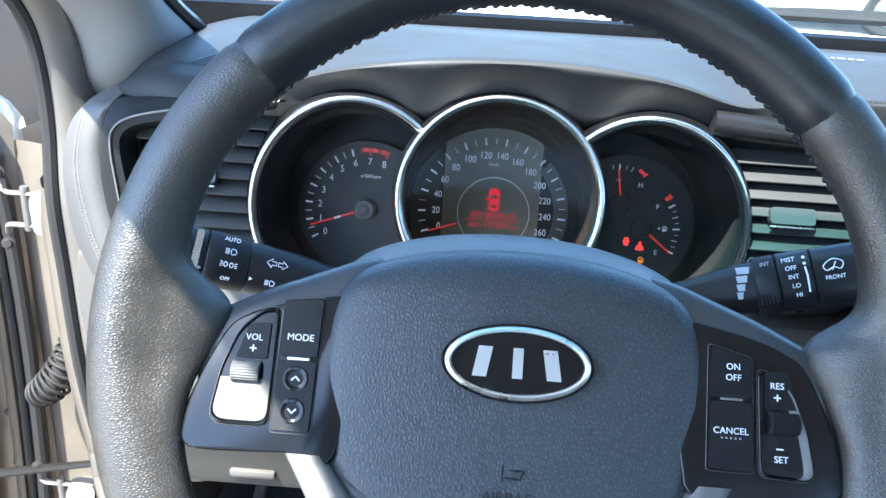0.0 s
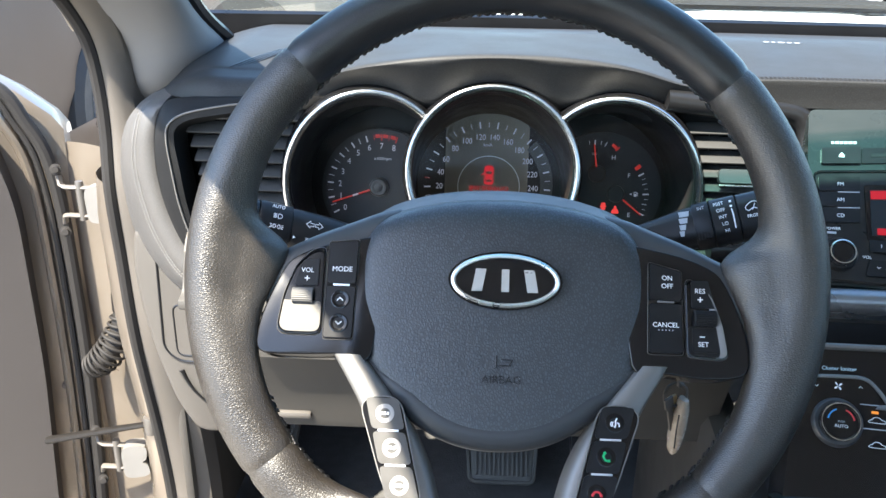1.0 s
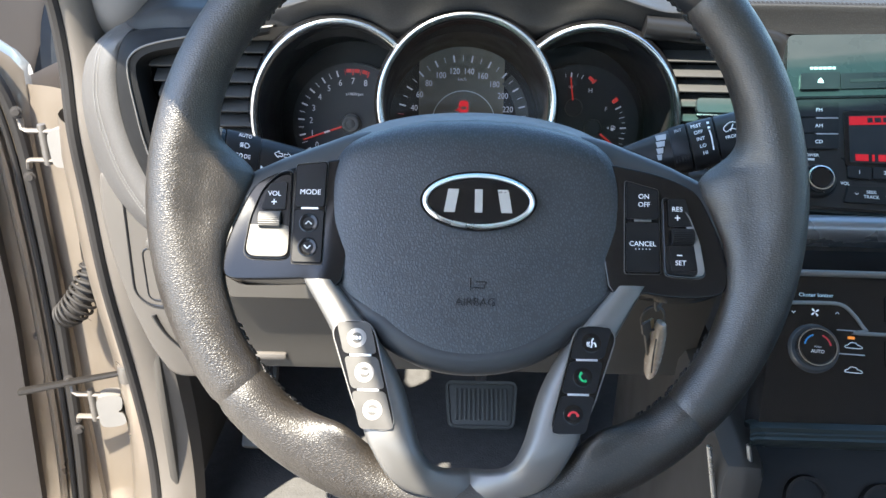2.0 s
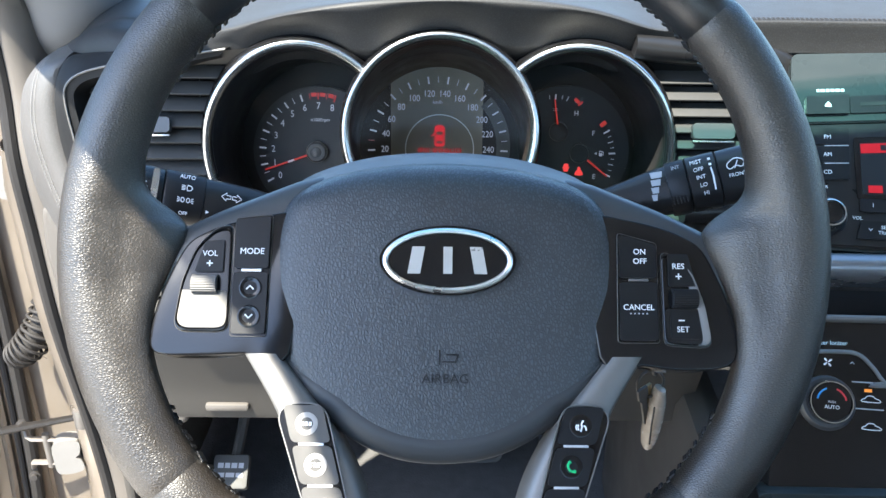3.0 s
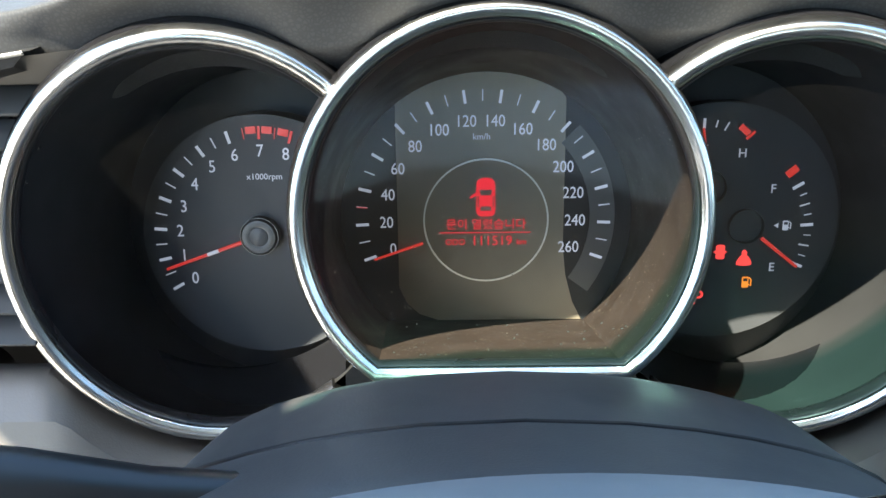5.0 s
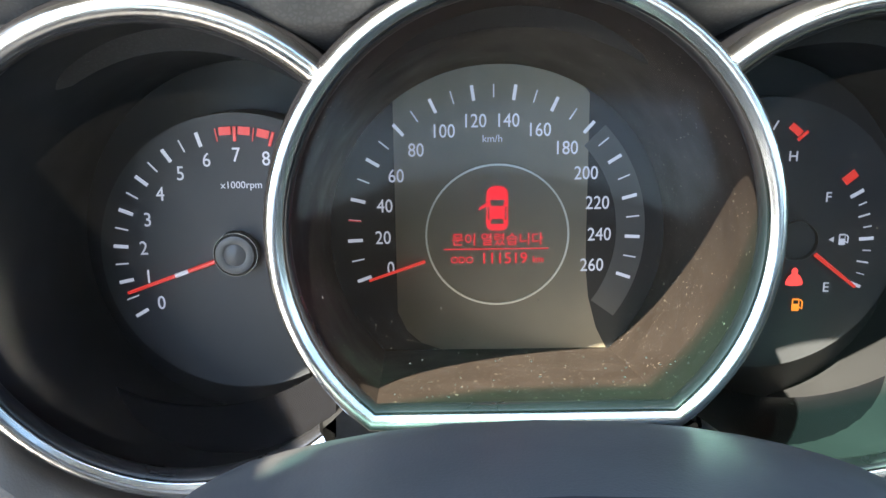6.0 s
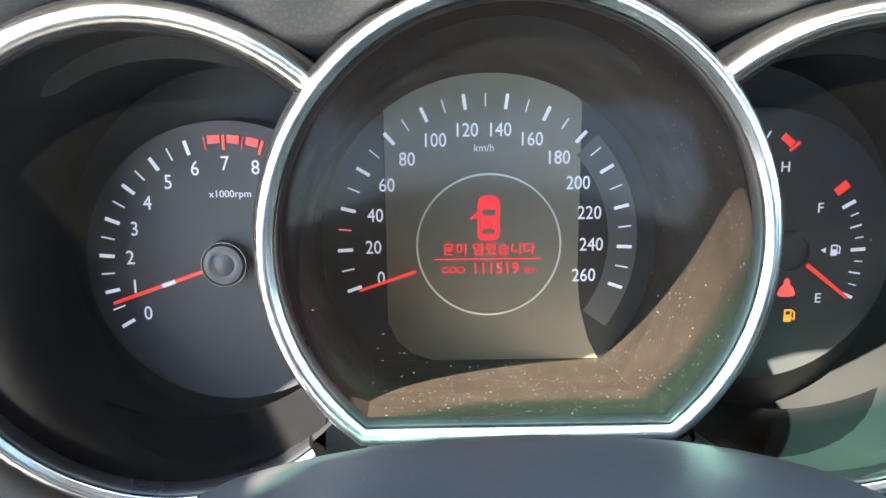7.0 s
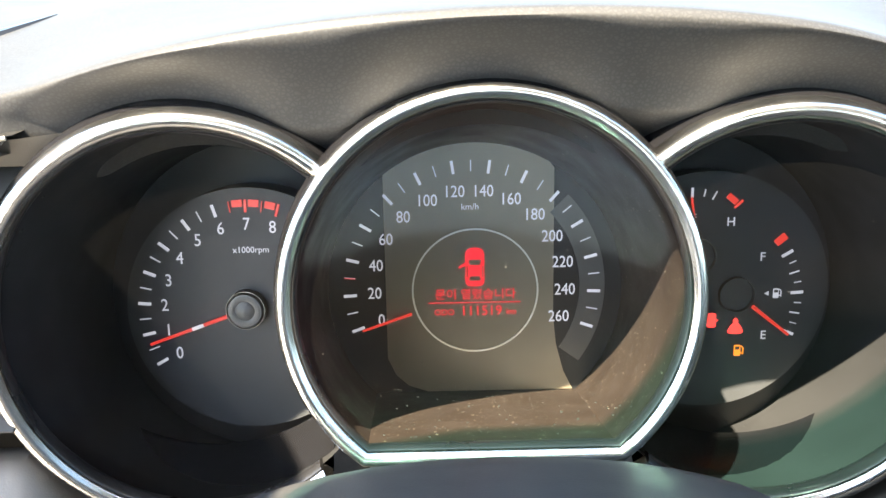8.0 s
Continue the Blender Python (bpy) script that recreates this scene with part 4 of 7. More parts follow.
    # side gauges
    for side, nm in ((-1, "tachometer"), (1, "fuel_gauge")):
        bz = pose(-0.002 + side * 0.113, 0.595, 0.888, 90, 0, -8 * side)
        up = 0.020 if side < 0 else 0.013
        hub = (-0.1111, -0.0171) if side < 0 else (0.1343, -0.0168)
        mid = (-0.108, -0.018) if side < 0 else (0.112, -0.018)
        G = T((0, 0, -up))
        g = part(nm, slab([tuple(keep_out(Vector((x, y, 0)))[:2]) for x, y in oval(0.080, 0.084, 56, *mid)], -0.006 - up, -0.003 - up), SIDE_COWL, c, "black tachometer dial with a red needle" if side < 0 else "black fuel and temperature gauge dial with warning lamps", m=T((0, 0, up)))
        part("scale_plate", slab([tuple(keep_out(Vector((x, y, up)))[:2]) for x, y in oval(0.0610, 0.0610, 72, *((-0.1095, -0.0182) if side < 0 else (0.1200, -0.0150)))], -up - 0.003, 0.0007, 0.0018, 3), DIAL_GREY, g)
        e_back = [Vector((x, y, -0.003)) for x, y in oval(0.0785, 0.0825, 64, *mid)]
        e_mouth = [inv @ bz @ Vector((x, y, -0.003)) for x, y in oval(0.0744, 0.0844, 64)]
        part("tunnel", loft([[keep_out(a.lerp(b, t)) for a, b in zip(e_back, e_mouth)] for t in [k / 16 for k in range(17)]], close_row=True), SIDE_COWL, g, m=G, sharp=30)
        lo, hi = (47, 306) if side < 0 else (-126, 133)
        part("bezel", sweep_outline(oval(0.0750, 0.0850, 56, t0=lo, t1=hi), SIDE_SECTION, closed=False), CHROME, g, "bright chrome bezel", m=G @ inv @ bz, sharp=50)
        part("bezel_lip", sweep_outline(oval(0.0750, 0.0850, 56, t0=lo, t1=hi), LIP_SECTION, closed=False), SATIN_BLACK, g, m=G @ inv @ bz, sharp=50)
        part("bezel_base", loft([[inv @ bz @ Vector((x, y, z)) for x, y in oval(0.0778 + k, 0.0878 + k, 56, t0=lo, t1=hi)] for k, z in ((0, -0.001), (0.004, -0.005), (0.005, -0.03), (0.005, -0.06))]), GLOSS_BLACK, g, m=G, sharp=50)
        part("lens", sheet([tuple(bz.inverted() @ DIAL_M @ keep_out(inv @ bz @ Vector((x, y, -0.007))))[:2] for x, y in oval(0.0740, 0.0840, 56)], -0.007), LENS, g, "clear dusty gauge lens", m=G @ inv @ bz, facing=(0, 0, 1)).visible_shadow = False
        if side < 0:
            at = [209.3 - 17.1 * k / 2 for k in range(17)]
            arc = (-0.1095, -0.0182)
            part("scale", join(ticks(arc, [(a, 0.0490, 0.0552, 0.0014) if i % 2 == 0 else (a, 0.0495, 0.0550, 0.0005) for i, a in enumerate(at[:13])])), DIAL_WHITE, g, m=T((0, 0, 0.0014)))
            red = [(at[13], 0.0495, 0.0550, 0.0004), (at[14], 0.0490, 0.0552, 0.0012), (at[15], 0.0495, 0.0550, 0.0004), (at[16], 0.0490, 0.0552, 0.0012)]
            for k in range(3):
                red.append((at[13 + k] - 4.3, 0.0518, 0.0552, 0.0050))
            part("red_zone", join(ticks(arc, red)), RED_NEEDLE, g, m=T((0, 0, 0.0014)))
            numerals(g, (-0.1087, -0.0181), 0.0430, range(9), [209.8 - 17.05 * k for k in range(9)], 0.0060, DIAL_WHITE)
            lettering("lettering", "x1000rpm", 0.0030, DIAL_WHITE, g, T((-0.1076, 0.0122, 0.0014)), 0.0001)
            part("hub_cap", lathe([(0.0, 0.008), (0.0035, 0.0078), (0.0048, 0.0072), (0.0062, 0.0076), (0.0082, 0.0072), (0.0090, 0.0055), (0.0090, 0.0)], 36), HUB_GREY, g, m=T((*hub, 0)))
            part("hub_ring", lathe([(0.0091, 0.0), (0.0093, 0.0062), (0.0096, 0.0062), (0.0097, 0.0)], 36), SILVER_TRIM, g, m=T((*hub, 0)))
            part("needle", tube([(hub[0] + r * math.cos(radians(199.3)), hub[1] + r * math.sin(radians(199.3)), 0.004) for r in (0.0090, 0.03, 0.0510)], lambda t: 0.0010 - 0.0003 * t, 6), RED_NEEDLE, g)
            part("needle_mark", tube([(hub[0] + r * math.cos(radians(199.3)), hub[1] + r * math.sin(radians(199.3)), 0.0042) for r in (0.0225, 0.0285)], 0.00095, 6), DIAL_WHITE, g)
        else:
            arc = (0.1185, -0.0191)
            fa = [29.6 - 6.53 * k for k in range(9)]
            part("scale", join(ticks(arc, [(a, 0.0435, 0.0497, 0.0014) if i % 4 == 0 else ((a, 0.0440, 0.0490, 0.0006) if i % 2 == 0 else (a, 0.0455, 0.0490, 0.0004)) for i, a in enumerate(fa)])), DIAL_WHITE, g, m=T((0, 0, 0.0014)))
            part("full_mark", join(ticks(arc, [(39.4, 0.0445, 0.0508, 0.0036)])), RED_NEEDLE, g, m=T((0, 0, 0.0014)))
            for txt, x, y in (("F", 0.1466, 0.0023), ("E", 0.1490, -0.0385), ("H", 0.1298, 0.0204)):
                lettering("lettering", txt, 0.0044, DIAL_WHITE, g, T((x, y, 0.0014)), 0.0001)
            part("hub_ring", lathe([(0.0084, 0.0), (0.0086, 0.0022), (0.0090, 0.0022), (0.0092, 0.0)], 36), DIAL_BAND, g, m=T((*hub, 0.001)))
            part("needle", tube([(0.1418, -0.0225, 0.004), (0.1510, -0.0299, 0.004), (0.1607, -0.0376, 0.004)], lambda t: 0.0010 - 0.0003 * t, 6), RED_NEEDLE, g)
            # temperature scale: short marks, the last ones red
            def mark(x, y, turn, long, wide):
                return moved(rbox(long, wide, 0.0005, 0), pose(x, y, 0.0014, 0, 0, turn))
            part("scale", join([mark(0.1042, 0.0350, 97, 0.0036, 0.0005), mark(0.1099, 0.0354, 89, 0.0050, 0.0012), mark(0.1161, 0.0352, 77, 0.0036, 0.0005), mark(0.1211, 0.0339, 62, 0.0046, 0.0006)]), DIAL_WHITE, g)
            part("hot_mark", join([mark(0.1300, 0.0320, 50, 0.0030, 0.0058), mark(0.1332, 0.0294, 42, 0.0056, 0.0012)]), RED_NEEDLE, g)
            part("needle", tube([(0.1089, 0.0335, 0.004), (0.1105, 0.022, 0.004), (0.1124, 0.0105, 0.004)], lambda t: 0.0006 + 0.0002 * t, 6), RED_NEEDLE, g)
            part("coolant_symbol", join([rbox(0.0006, 0.0040, 0.0003, 0, c=(0, 0.001, 0))] + [rbox(0.0020, 0.0005, 0.0003, 0, c=(0.0014 * q, 0.0016 - 0.0014 * k, 0)) for q in (-1, 1) for k in range(2)]), PRINT_DIM, g, m=T((0.1100, 0.0230, 0.0013)))
            part("hub_ring", lathe([(0.0084, 0.0), (0.0086, 0.0022), (0.0090, 0.0022), (0.0092, 0.0)], 36), DIAL_BAND, g, m=T((0.1140, 0.0033, 0.001)))

            def pump(mat, x, y, k):
                p = part("fuel_symbol", slab(rrect(0.0030 * k, 0.0052 * k, 0.0005), 0, 0.0002), mat, g, m=T((x, y, 0.0013)))
                part("window", rbox(0.0020 * k, 0.0015 * k, 0.0003, 0), DIAL_GREY, p, m=T((0, 0.0012 * k, 0.0002)))
                part("hose", tube([(0.0016 * k, -0.001 * k, 0.0002), (0.0026 * k, -0.0018 * k, 0.0002), (0.0027 * k, 0.0012 * k, 0.0002), (0.0018 * k, 0.0022 * k, 0.0002)], 0.0003 * k, 5), mat, p)
            pump(DIAL_WHITE, 0.1543, -0.0165, 0.95)
            part("arrow", slab([(-0.0012, 0), (0.0010, 0.0012), (0.0010, -0.0012)], 0, 0.0002), DIAL_WHITE, g, m=T((0.1496, -0.0165, 0.0013)))
            pump(AMBER_LAMP, 0.1361, -0.0463, 1.1)
            belt = slab(soft_poly([(0, 0.004), (0.0014, 0.0026), (0.0012, 0.0012), (0.0028, -0.0004), (0.0036, -0.004), (-0.0036, -0.004), (-0.0028, -0.0004), (-0.0012, 0.0012), (-0.0014, 0.0026)], 3), 0, 0.0002)
            part("belt_lamp", belt, RED_LAMP, g, "red seat belt warning lamp", m=T((0.1346, -0.0330, 0.0013)))
            part("door_lamp", slab(soft_poly([(-0.002, 0.0035), (0.002, 0.0035), (0.0022, 0.001), (0.0036, 0.0), (0.0022, -0.001), (0.002, -0.0035), (-0.002, -0.0035), (-0.0022, -0.001), (-0.0036, 0.0), (-0.0022, 0.001)], 3), 0, 0.0002), RED_LAMP, g, "red open door warning lamp", m=T((0.1222, -0.0301, 0.0013)))
            lettering("lettering", "P", 0.0078, RED_LAMP, g, T((0.1120, -0.0548, 0.0013)) @ pose(0, 0, 0, 0, 0, -4), 0.0001)
    return c


# ---- steering column with its stalks ----
def steering_column():
    col = thing("steering_column", T((0, 0.5, 0.86)), "dark plastic steering column shroud", "steering column")
    rows = []
    for i in range(11):
        y = -0.075 + 0.155 * i / 10
        zt, zb, w = 0.010 + 0.36 * (0.04 - y) - 0.30 * max(0, y - 0.04) - 9.0 * max(0, y - 0.04) ** 2, -0.095 - 0.25 * y, 0.140 - 0.02 * i / 10
        if i == 0:
            zt, w = zt - 0.010, w - 0.012
        ring = []
        for k in range(48):
            t = 2 * math.pi * k / 48
            x = w * math.copysign(abs(math.cos(t)) ** 0.75, math.cos(t))
            up = math.sin(t) >= 0
            z = zt - 1.30 * x * x - 0.045 * max(0, abs(x) / w - 0.7) ** 2 * 6 if up else zb + 1.2 * x * x
            mid = (zt + zb) / 2 - 0.01
            z = mid + (z - mid) * abs(math.sin(t)) ** 0.35 if up else mid + (z - mid) * abs(math.sin(t)) ** 0.6
            ring.append((x, y, z))
        rows.append(ring)
    part("shroud", loft(rows, close_row=True, caps=True), SHROUD, col, sharp=45)
    part("shroud_seam", tube([(r[0] * 1.004, r[1], r[2] * 1.0) for r in rows[4]], 0.0008, 6, closed=True), SATIN_BLACK, col)
    part("hub_boss", moved(lathe([(0.0, 0.0), (0.040, 0.0), (0.045, -0.02), (0.045, -0.06), (0.0, -0.06)], 40), T((0, -0.5, -0.86)) @ WHEEL_M @ T((0, -0.02, -0.060))), SATIN_BLACK, col)
    return col


def stalk_frame(a, b, roll=0):
    """Local x runs from the foot a to the tip b; z faces the driver."""
    a, b = Vector(a), Vector(b)
    x = (b - a).normalized()
    z = Vector((0, -0.80, 0.60))
    z = (z - x * z.dot(x)).normalized()
    y = z.cross(x)
    m = Matrix((x, y, z)).transposed().to_4x4()
    m.translation = a
    return m


def bar_section(x, hy, hz, n=24):
    return [(x, hy * math.copysign(abs(math.cos(t)) ** 0.7, math.cos(t)), hz * math.copysign(abs(math.sin(t)) ** 0.7, math.sin(t))) for t in [2 * math.pi * k / n for k in range(n)]]


def light_stalk():
    a, b = (-0.060, 0.476, 0.868), (-0.204, 0.430, 0.915)
    L = (Vector(b) - Vector(a)).length
    s = thing("light_stalk", stalk_frame(b, a), "black headlamp and indicator stalk with white symbols", "control stalk", "column stalks")
    xs = lambda prof: loft([bar_section(x, hy, hz) for x, hy, hz in prof], close_row=True, caps=True)
    part("arm", xs([(0.052, 0.0150, 0.0120), (0.056, 0.0155, 0.0125), (0.085, 0.0142, 0.0115), (0.115, 0.0105, 0.009), (L, 0.009, 0.008)]), SATIN_BLACK, s)
    part("fixed_sleeve", xs([(0.027, 0.0158, 0.0130), (0.028, 0.0164, 0.0136), (0.0345, 0.0164, 0.0136), (0.0515, 0.0160, 0.0130), (0.052, 0.0150, 0.012)]), BUTTON, s)
    k = part("knob", xs([(-0.002, 0.0120, 0.0095), (0.0, 0.0152, 0.0125), (0.003, 0.0165, 0.0138), (0.018, 0.0168, 0.014), (0.026, 0.0160, 0.0132), (0.0265, 0.015, 0.012)]), SATIN_BLACK, s, "ribbed end knob")
    part("knob_ridge", moved(slab(rrect(0.004, 0.026, 0.0015), 0, 0.0015, 0.0007), T((0.021, 0, 0.0133))), SATIN_CHROME, k)
    Z = 0.0140
    flip = pose(0, 0, 0, 0, 0, 0)
    def put(txt, x, y, h, z=Z, mat=PRINT):
        lettering("lettering", txt, h, mat, s, T((x, y, z)) @ flip, 0.0002)
    put("AUTO", 0.040, 0.0115, 0.0024, 0.0122)
    put("OFF", 0.040, -0.0122, 0.0022, 0.0120)
    # lamp symbols as small outlines
    def lamp(x, y, k):
        tagged(part("symbol", join([tube([(x + 0.0002, y - 0.0018 * k, Z), (x + 0.0022 * k, y - 0.0014 * k, Z), (x + 0.0030 * k, y, Z), (x + 0.0022 * k, y + 0.0014 * k, Z), (x + 0.0002, y + 0.0018 * k, Z), (x - 0.0004, y, Z)], 0.00028, 5, closed=True)] + [rbox(0.0024 * k, 0.0004, 0.0003, 0, c=(x - 0.0024 * k, y + (q - 1.5) * 0.0009 * k, Z)) for q in range(4)]), PRINT, s), kind="stuff")
    lamp(0.0405, 0.0040, 1.0)
    lamp(0.066, -0.0095, 0.9)
    for q in (-1, 1):
        tagged(part("symbol", join([tube(oval3(0.0010, 0.0014, (0.0402 + q * 0.0017, -0.0040, Z)), 0.00025, 5, closed=True)] + [moved(rbox(0.0016, 0.0004, 0.0003, 0), T((0.0402 + q * 0.0042, -0.0040 + r * 0.0012, Z)) @ pose(0, 0, 0, 0, 0, q * r * 20)) for r in (-1, 0, 1)]), PRINT, s), kind="stuff")
    sunr = [tube(oval3(0.0020, 0.0022, (0.0125, 0.0005, Z + 0.0001)), 0.00035, 5, closed=True)]
    for q in range(8):
        sunr.append(moved(rbox(0.0014, 0.0005, 0.0003, 0), T((0.0125, 0.0005, Z + 0.0002)) @ pose(0, 0, 0, 0, 0, 45 * q) @ T((0.0037, 0, 0))))
    tagged(part("symbol", join(sunr), PRINT, s), kind="stuff")
    for q in (-1, 1):
        arrow = [(0, 0.0011), (0.0026, 0.0011), (0.0026, 0.0026), (0.0058, 0), (0.0026, -0.0026), (0.0026, -0.0011), (0, -0.0011)]
        part("symbol", tube([(0.0685 + q * (0.0006 + x), 0.0030 + y, 0.0128) for x, y in arrow], 0.0003, 5, closed=True), PRINT, s)
    for x in (0.0245, 0.0545):
        part("pointer", slab([(-0.0009, 0.0012), (0.0011, 0), (-0.0009, -0.0012)], 0, 0.0003), PRINT, s, m=T((x, -0.0090, 0.0124)))
    return s


def oval3(a, b, c, n=18):
    return [(c[0] + a * math.cos(2 * math.pi * i / n), c[1] + b * math.sin(2 * math.pi * i / n), c[2]) for i in range(n)]


def wiper_stalk():
    a, b = (0.050, 0.440, 0.888), (0.213, 0.418, 0.941)
    L = (Vector(b) - Vector(a)).length
    s = thing("wiper_stalk", stalk_frame(a, b), "black wiper stalk with white markings", "control stalk", "column stalks")
    xs = lambda prof: loft([bar_section(x, hy, hz) for x, hy, hz in prof], close_row=True, caps=True)
    part("arm", xs([(0, 0.008, 0.008), (0.06, 0.010, 0.009), (0.088, 0.0142, 0.0118), (0.097, 0.0150, 0.0124)]), SATIN_BLACK, s)
    part("ring", xs([(0.097, 0.0158, 0.0132), (0.098, 0.0165, 0.0138), (0.1085, 0.0167, 0.014), (0.109, 0.0158, 0.0132)]), BUTTON, s)
    part("ring", xs([(0.1092, 0.0160, 0.0134), (0.110, 0.0168, 0.0142), (0.1265, 0.0170, 0.0143), (0.127, 0.0160, 0.0134)]), SATIN_BLACK, s)
    part("knob", xs([(0.1272, 0.0160, 0.0134), (0.128, 0.0168, 0.0142), (0.162, 0.0170, 0.0143), (0.171, 0.0155, 0.013), (0.173, 0.010, 0.009)]), SATIN_BLACK, s)
    for i, (w, y) in enumerate(((0.0075, 0.0085), (0.0062, 0.0035), (0.0048, -0.0012), (0.0036, -0.0056))):
        part("interval_mark", slab([(-w / 2, 0.0019), (w / 2, 0.0019), (w / 2 - 0.0006, -0.0019), (-w / 2 + 0.0006, -0.0019)], 0, 0.0003), PRINT_DIM, s, m=T((0.0915 - 0.0012 * i, y, 0.0128 - 0.0012 * (i == 0))) @ pose(0, 0, 0, 0, 0, -4))
    for i, t in enumerate(("MIST", "OFF", "INT", "LO", "HI")):
        lettering("lettering", t, 0.0024, PRINT, s, T((0.1155 + 0.0006 * i, 0.0102 - 0.0050 * i, 0.0148 - 0.0004 * abs(i - 2) ** 1.6)), 0.0003)
    lettering("lettering", "INT", 0.0022, PRINT_DIM, s, T((0.1033, 0.0098, 0.0136)), 0.0002)
    lettering("lettering", "FRONT", 0.0022, PRINT, s, T((0.1375, -0.0030, 0.0146)), 0.0002)
    part("line", tube([(0.1235, 0.005, 0.0141), (0.1238, 0.0, 0.0145), (0.1235, -0.009, 0.0136)], 0.0005, 5), PRINT, s)
    for y in (0.0105, 0.0070):
        part("dot", rbox(0.0016, 0.0016, 0.0004, 0.0002), PRINT, s, m=T((0.1235, y, 0.0138)))
    for q in range(5):
        part("rib", rbox(0.0008, 0.005, 0.0005, 0), SATIN_BLACK, s, m=T((0.0985 + 0.0020 * q, -0.010, 0.0130)))
    tagged(part("symbol", join([tube(spline([(0.1325, 0.0040, 0.0143), (0.1375, 0.0072, 0.0142), (0.1425, 0.0050, 0.0143), (0.1410, 0.0012, 0.0146), (0.1375, 0.0026, 0.0146), (0.1340, 0.0010, 0.0146)], 3, True), 0.0003, 5, closed=True), tube([(0.1365, 0.0010, 0.0147), (0.1390, 0.0055, 0.0145)], 0.0003, 5)]), PRINT, s), kind="stuff")
    return s
# ---- steering wheel ----
SPOKE_M = T((0, 0, -0.0075)) @ pose(0, 0, 0, -14)


def steering_wheel():
    w = thing("steering_wheel", WHEEL_M, "black leather four-spoke steering wheel with grey lower spokes", "steering wheel")
    R = 0.1732
    bell = lambda t, c, s: math.exp(-(((t - c + 180) % 360 - 180) / s) ** 2)

    # the leather swells inwards where the rim meets the upper spokes; inner radius by angle above the spoke
    swell_at = (-46, -30, -18, -11, -7, 0, 4, 8, 10, 12, 18, 30, 42)
    swell_r = (0.1580, 0.1555, 0.1515, 0.1470, 0.1425, 0.1340, 0.1305, 0.1325, 0.1450, 0.1525, 0.1560, 0.1580, 0.1580)

    def section(t):
        up = 180 - t if 90 < t < 270 else (t if t < 90 else t - 360)
        inner = sum(float(np.interp(up + d, swell_at, swell_r)) for d in (-2, -1, 0, 1, 2)) / 5
        low = bell(t, 222, 30) + bell(t, 318, 30)
        a_in = R - inner + 0.0006 * low + 0.010 * (bell(t, 241, 7) + bell(t, 299, 7))
        return 0.0154 + 0.0018 * low, a_in, 0.0162 + 0.0004 * low

    def rim_piece(t0, t1, n, mat, name, swell=0.0):
        rows = []
        for i in range(n + 1):
            t = t0 + (t1 - t0) * i / n
            a, a_in, b = section(t % 360)
            e = swell - 0.0011 * (math.exp(-((t - t0) / 1.0) ** 2) + math.exp(-((t1 - t) / 1.0) ** 2))
            ct, st = math.cos(radians(t)), math.sin(radians(t))
            wide = min(1, max(0, a_in - 0.0155) / 0.020)
            ring = []
            for k in range(36):
                p = 2 * math.pi * k / 36
                c = math.cos(p)
                rr = R + ((a if c > 0 else a_in) + e) * c
                z = (b + e) * math.sin(p)
                if c < 0 and z > 0:
                    d = -(a_in + e) * c
                    tube_z = b * math.sqrt(max(0.0, 1 - (d / 0.0165) ** 2))
                    web_z = 0.62 * b * max(0.0, 1 - (d / (a_in + e)) ** 4) ** 0.5
                    z += wide * ((tube_z ** 5 + web_z ** 5) ** 0.2 - z)
                if c < 0:
                    z += wide * c * c * (-0.0095 - 0.24 * R * st)
                ring.append((rr * ct, rr * st, z))
            rows.append(ring)
        return part(name, loft(rows, close_row=True, caps=True), mat, w)
    # four leather sections between the seams
    rim_piece(43, 135, 56, LEATHER_FINE, "rim_top")
    rim_piece(135, 219.5, 120, LEATHER, "grip_section")
    rim_piece(219.5, 316, 56, LEATHER, "rim_bottom")
    rim_piece(-44, 43, 120, LEATHER, "grip_section")
    # hand stitching along the inner edge
    bms = []
    for i in range(300):
        t = i * 1.2 + 0.5 * math.sin(i * 1.7)
        if 232 < t < 308 or 148 < t < 208 or t < 32 or t > 332:
            continue
        a, a_in, b = section(t % 360)
        rr = R - (a_in + 0.0002) * 0.965
        z = -0.003 + 0.0008 * math.sin(i * 2.3)
        bms.append(moved(rbox(0.0011, 0.0024, 0.0046, 0.0003, 1), T((rr * math.cos(radians(t)), rr * math.sin(radians(t)), z)) @ pose(0, 0, 0, 24, 0, t)))
    tagged(part("stitching", join(bms), LEATHER_FINE, w, "coarse black stitching along the inner rim"), kind="stuff")

    # airbag cover: domed, rolled back at the top
    outline = spline([(0.0, 0.0490, 0), (0.045, 0.0445, 0), (0.0775, 0.0310, 0), (0.0885, 0.004, 0), (0.0890, -0.030, 0), (0.0800, -0.058, 0), (0.0575, -0.080, 0), (0.030, -0.0955, 0), (0.0, -0.1005, 0),
                      (-0.030, -0.0965, 0), (-0.0575, -0.081, 0), (-0.0800, -0.057, 0), (-0.0890, -0.028, 0), (-0.0890, 0.004, 0), (-0.0785, 0.0312, 0), (-0.045, 0.0448, 0)], 6, True)

    def face(u, v):
        return -0.0015 - 0.165 * v - 9.0 * max(0, v - 0.022) ** 2 - 0.55 * u * u
    def pad_rows(steps):
        return [[(p.x * s, -0.02 + (p.y + 0.02) * s + lift, face(p.x * s, -0.02 + (p.y + 0.02) * s) - drop) for p in outline] for s, drop, lift in steps]
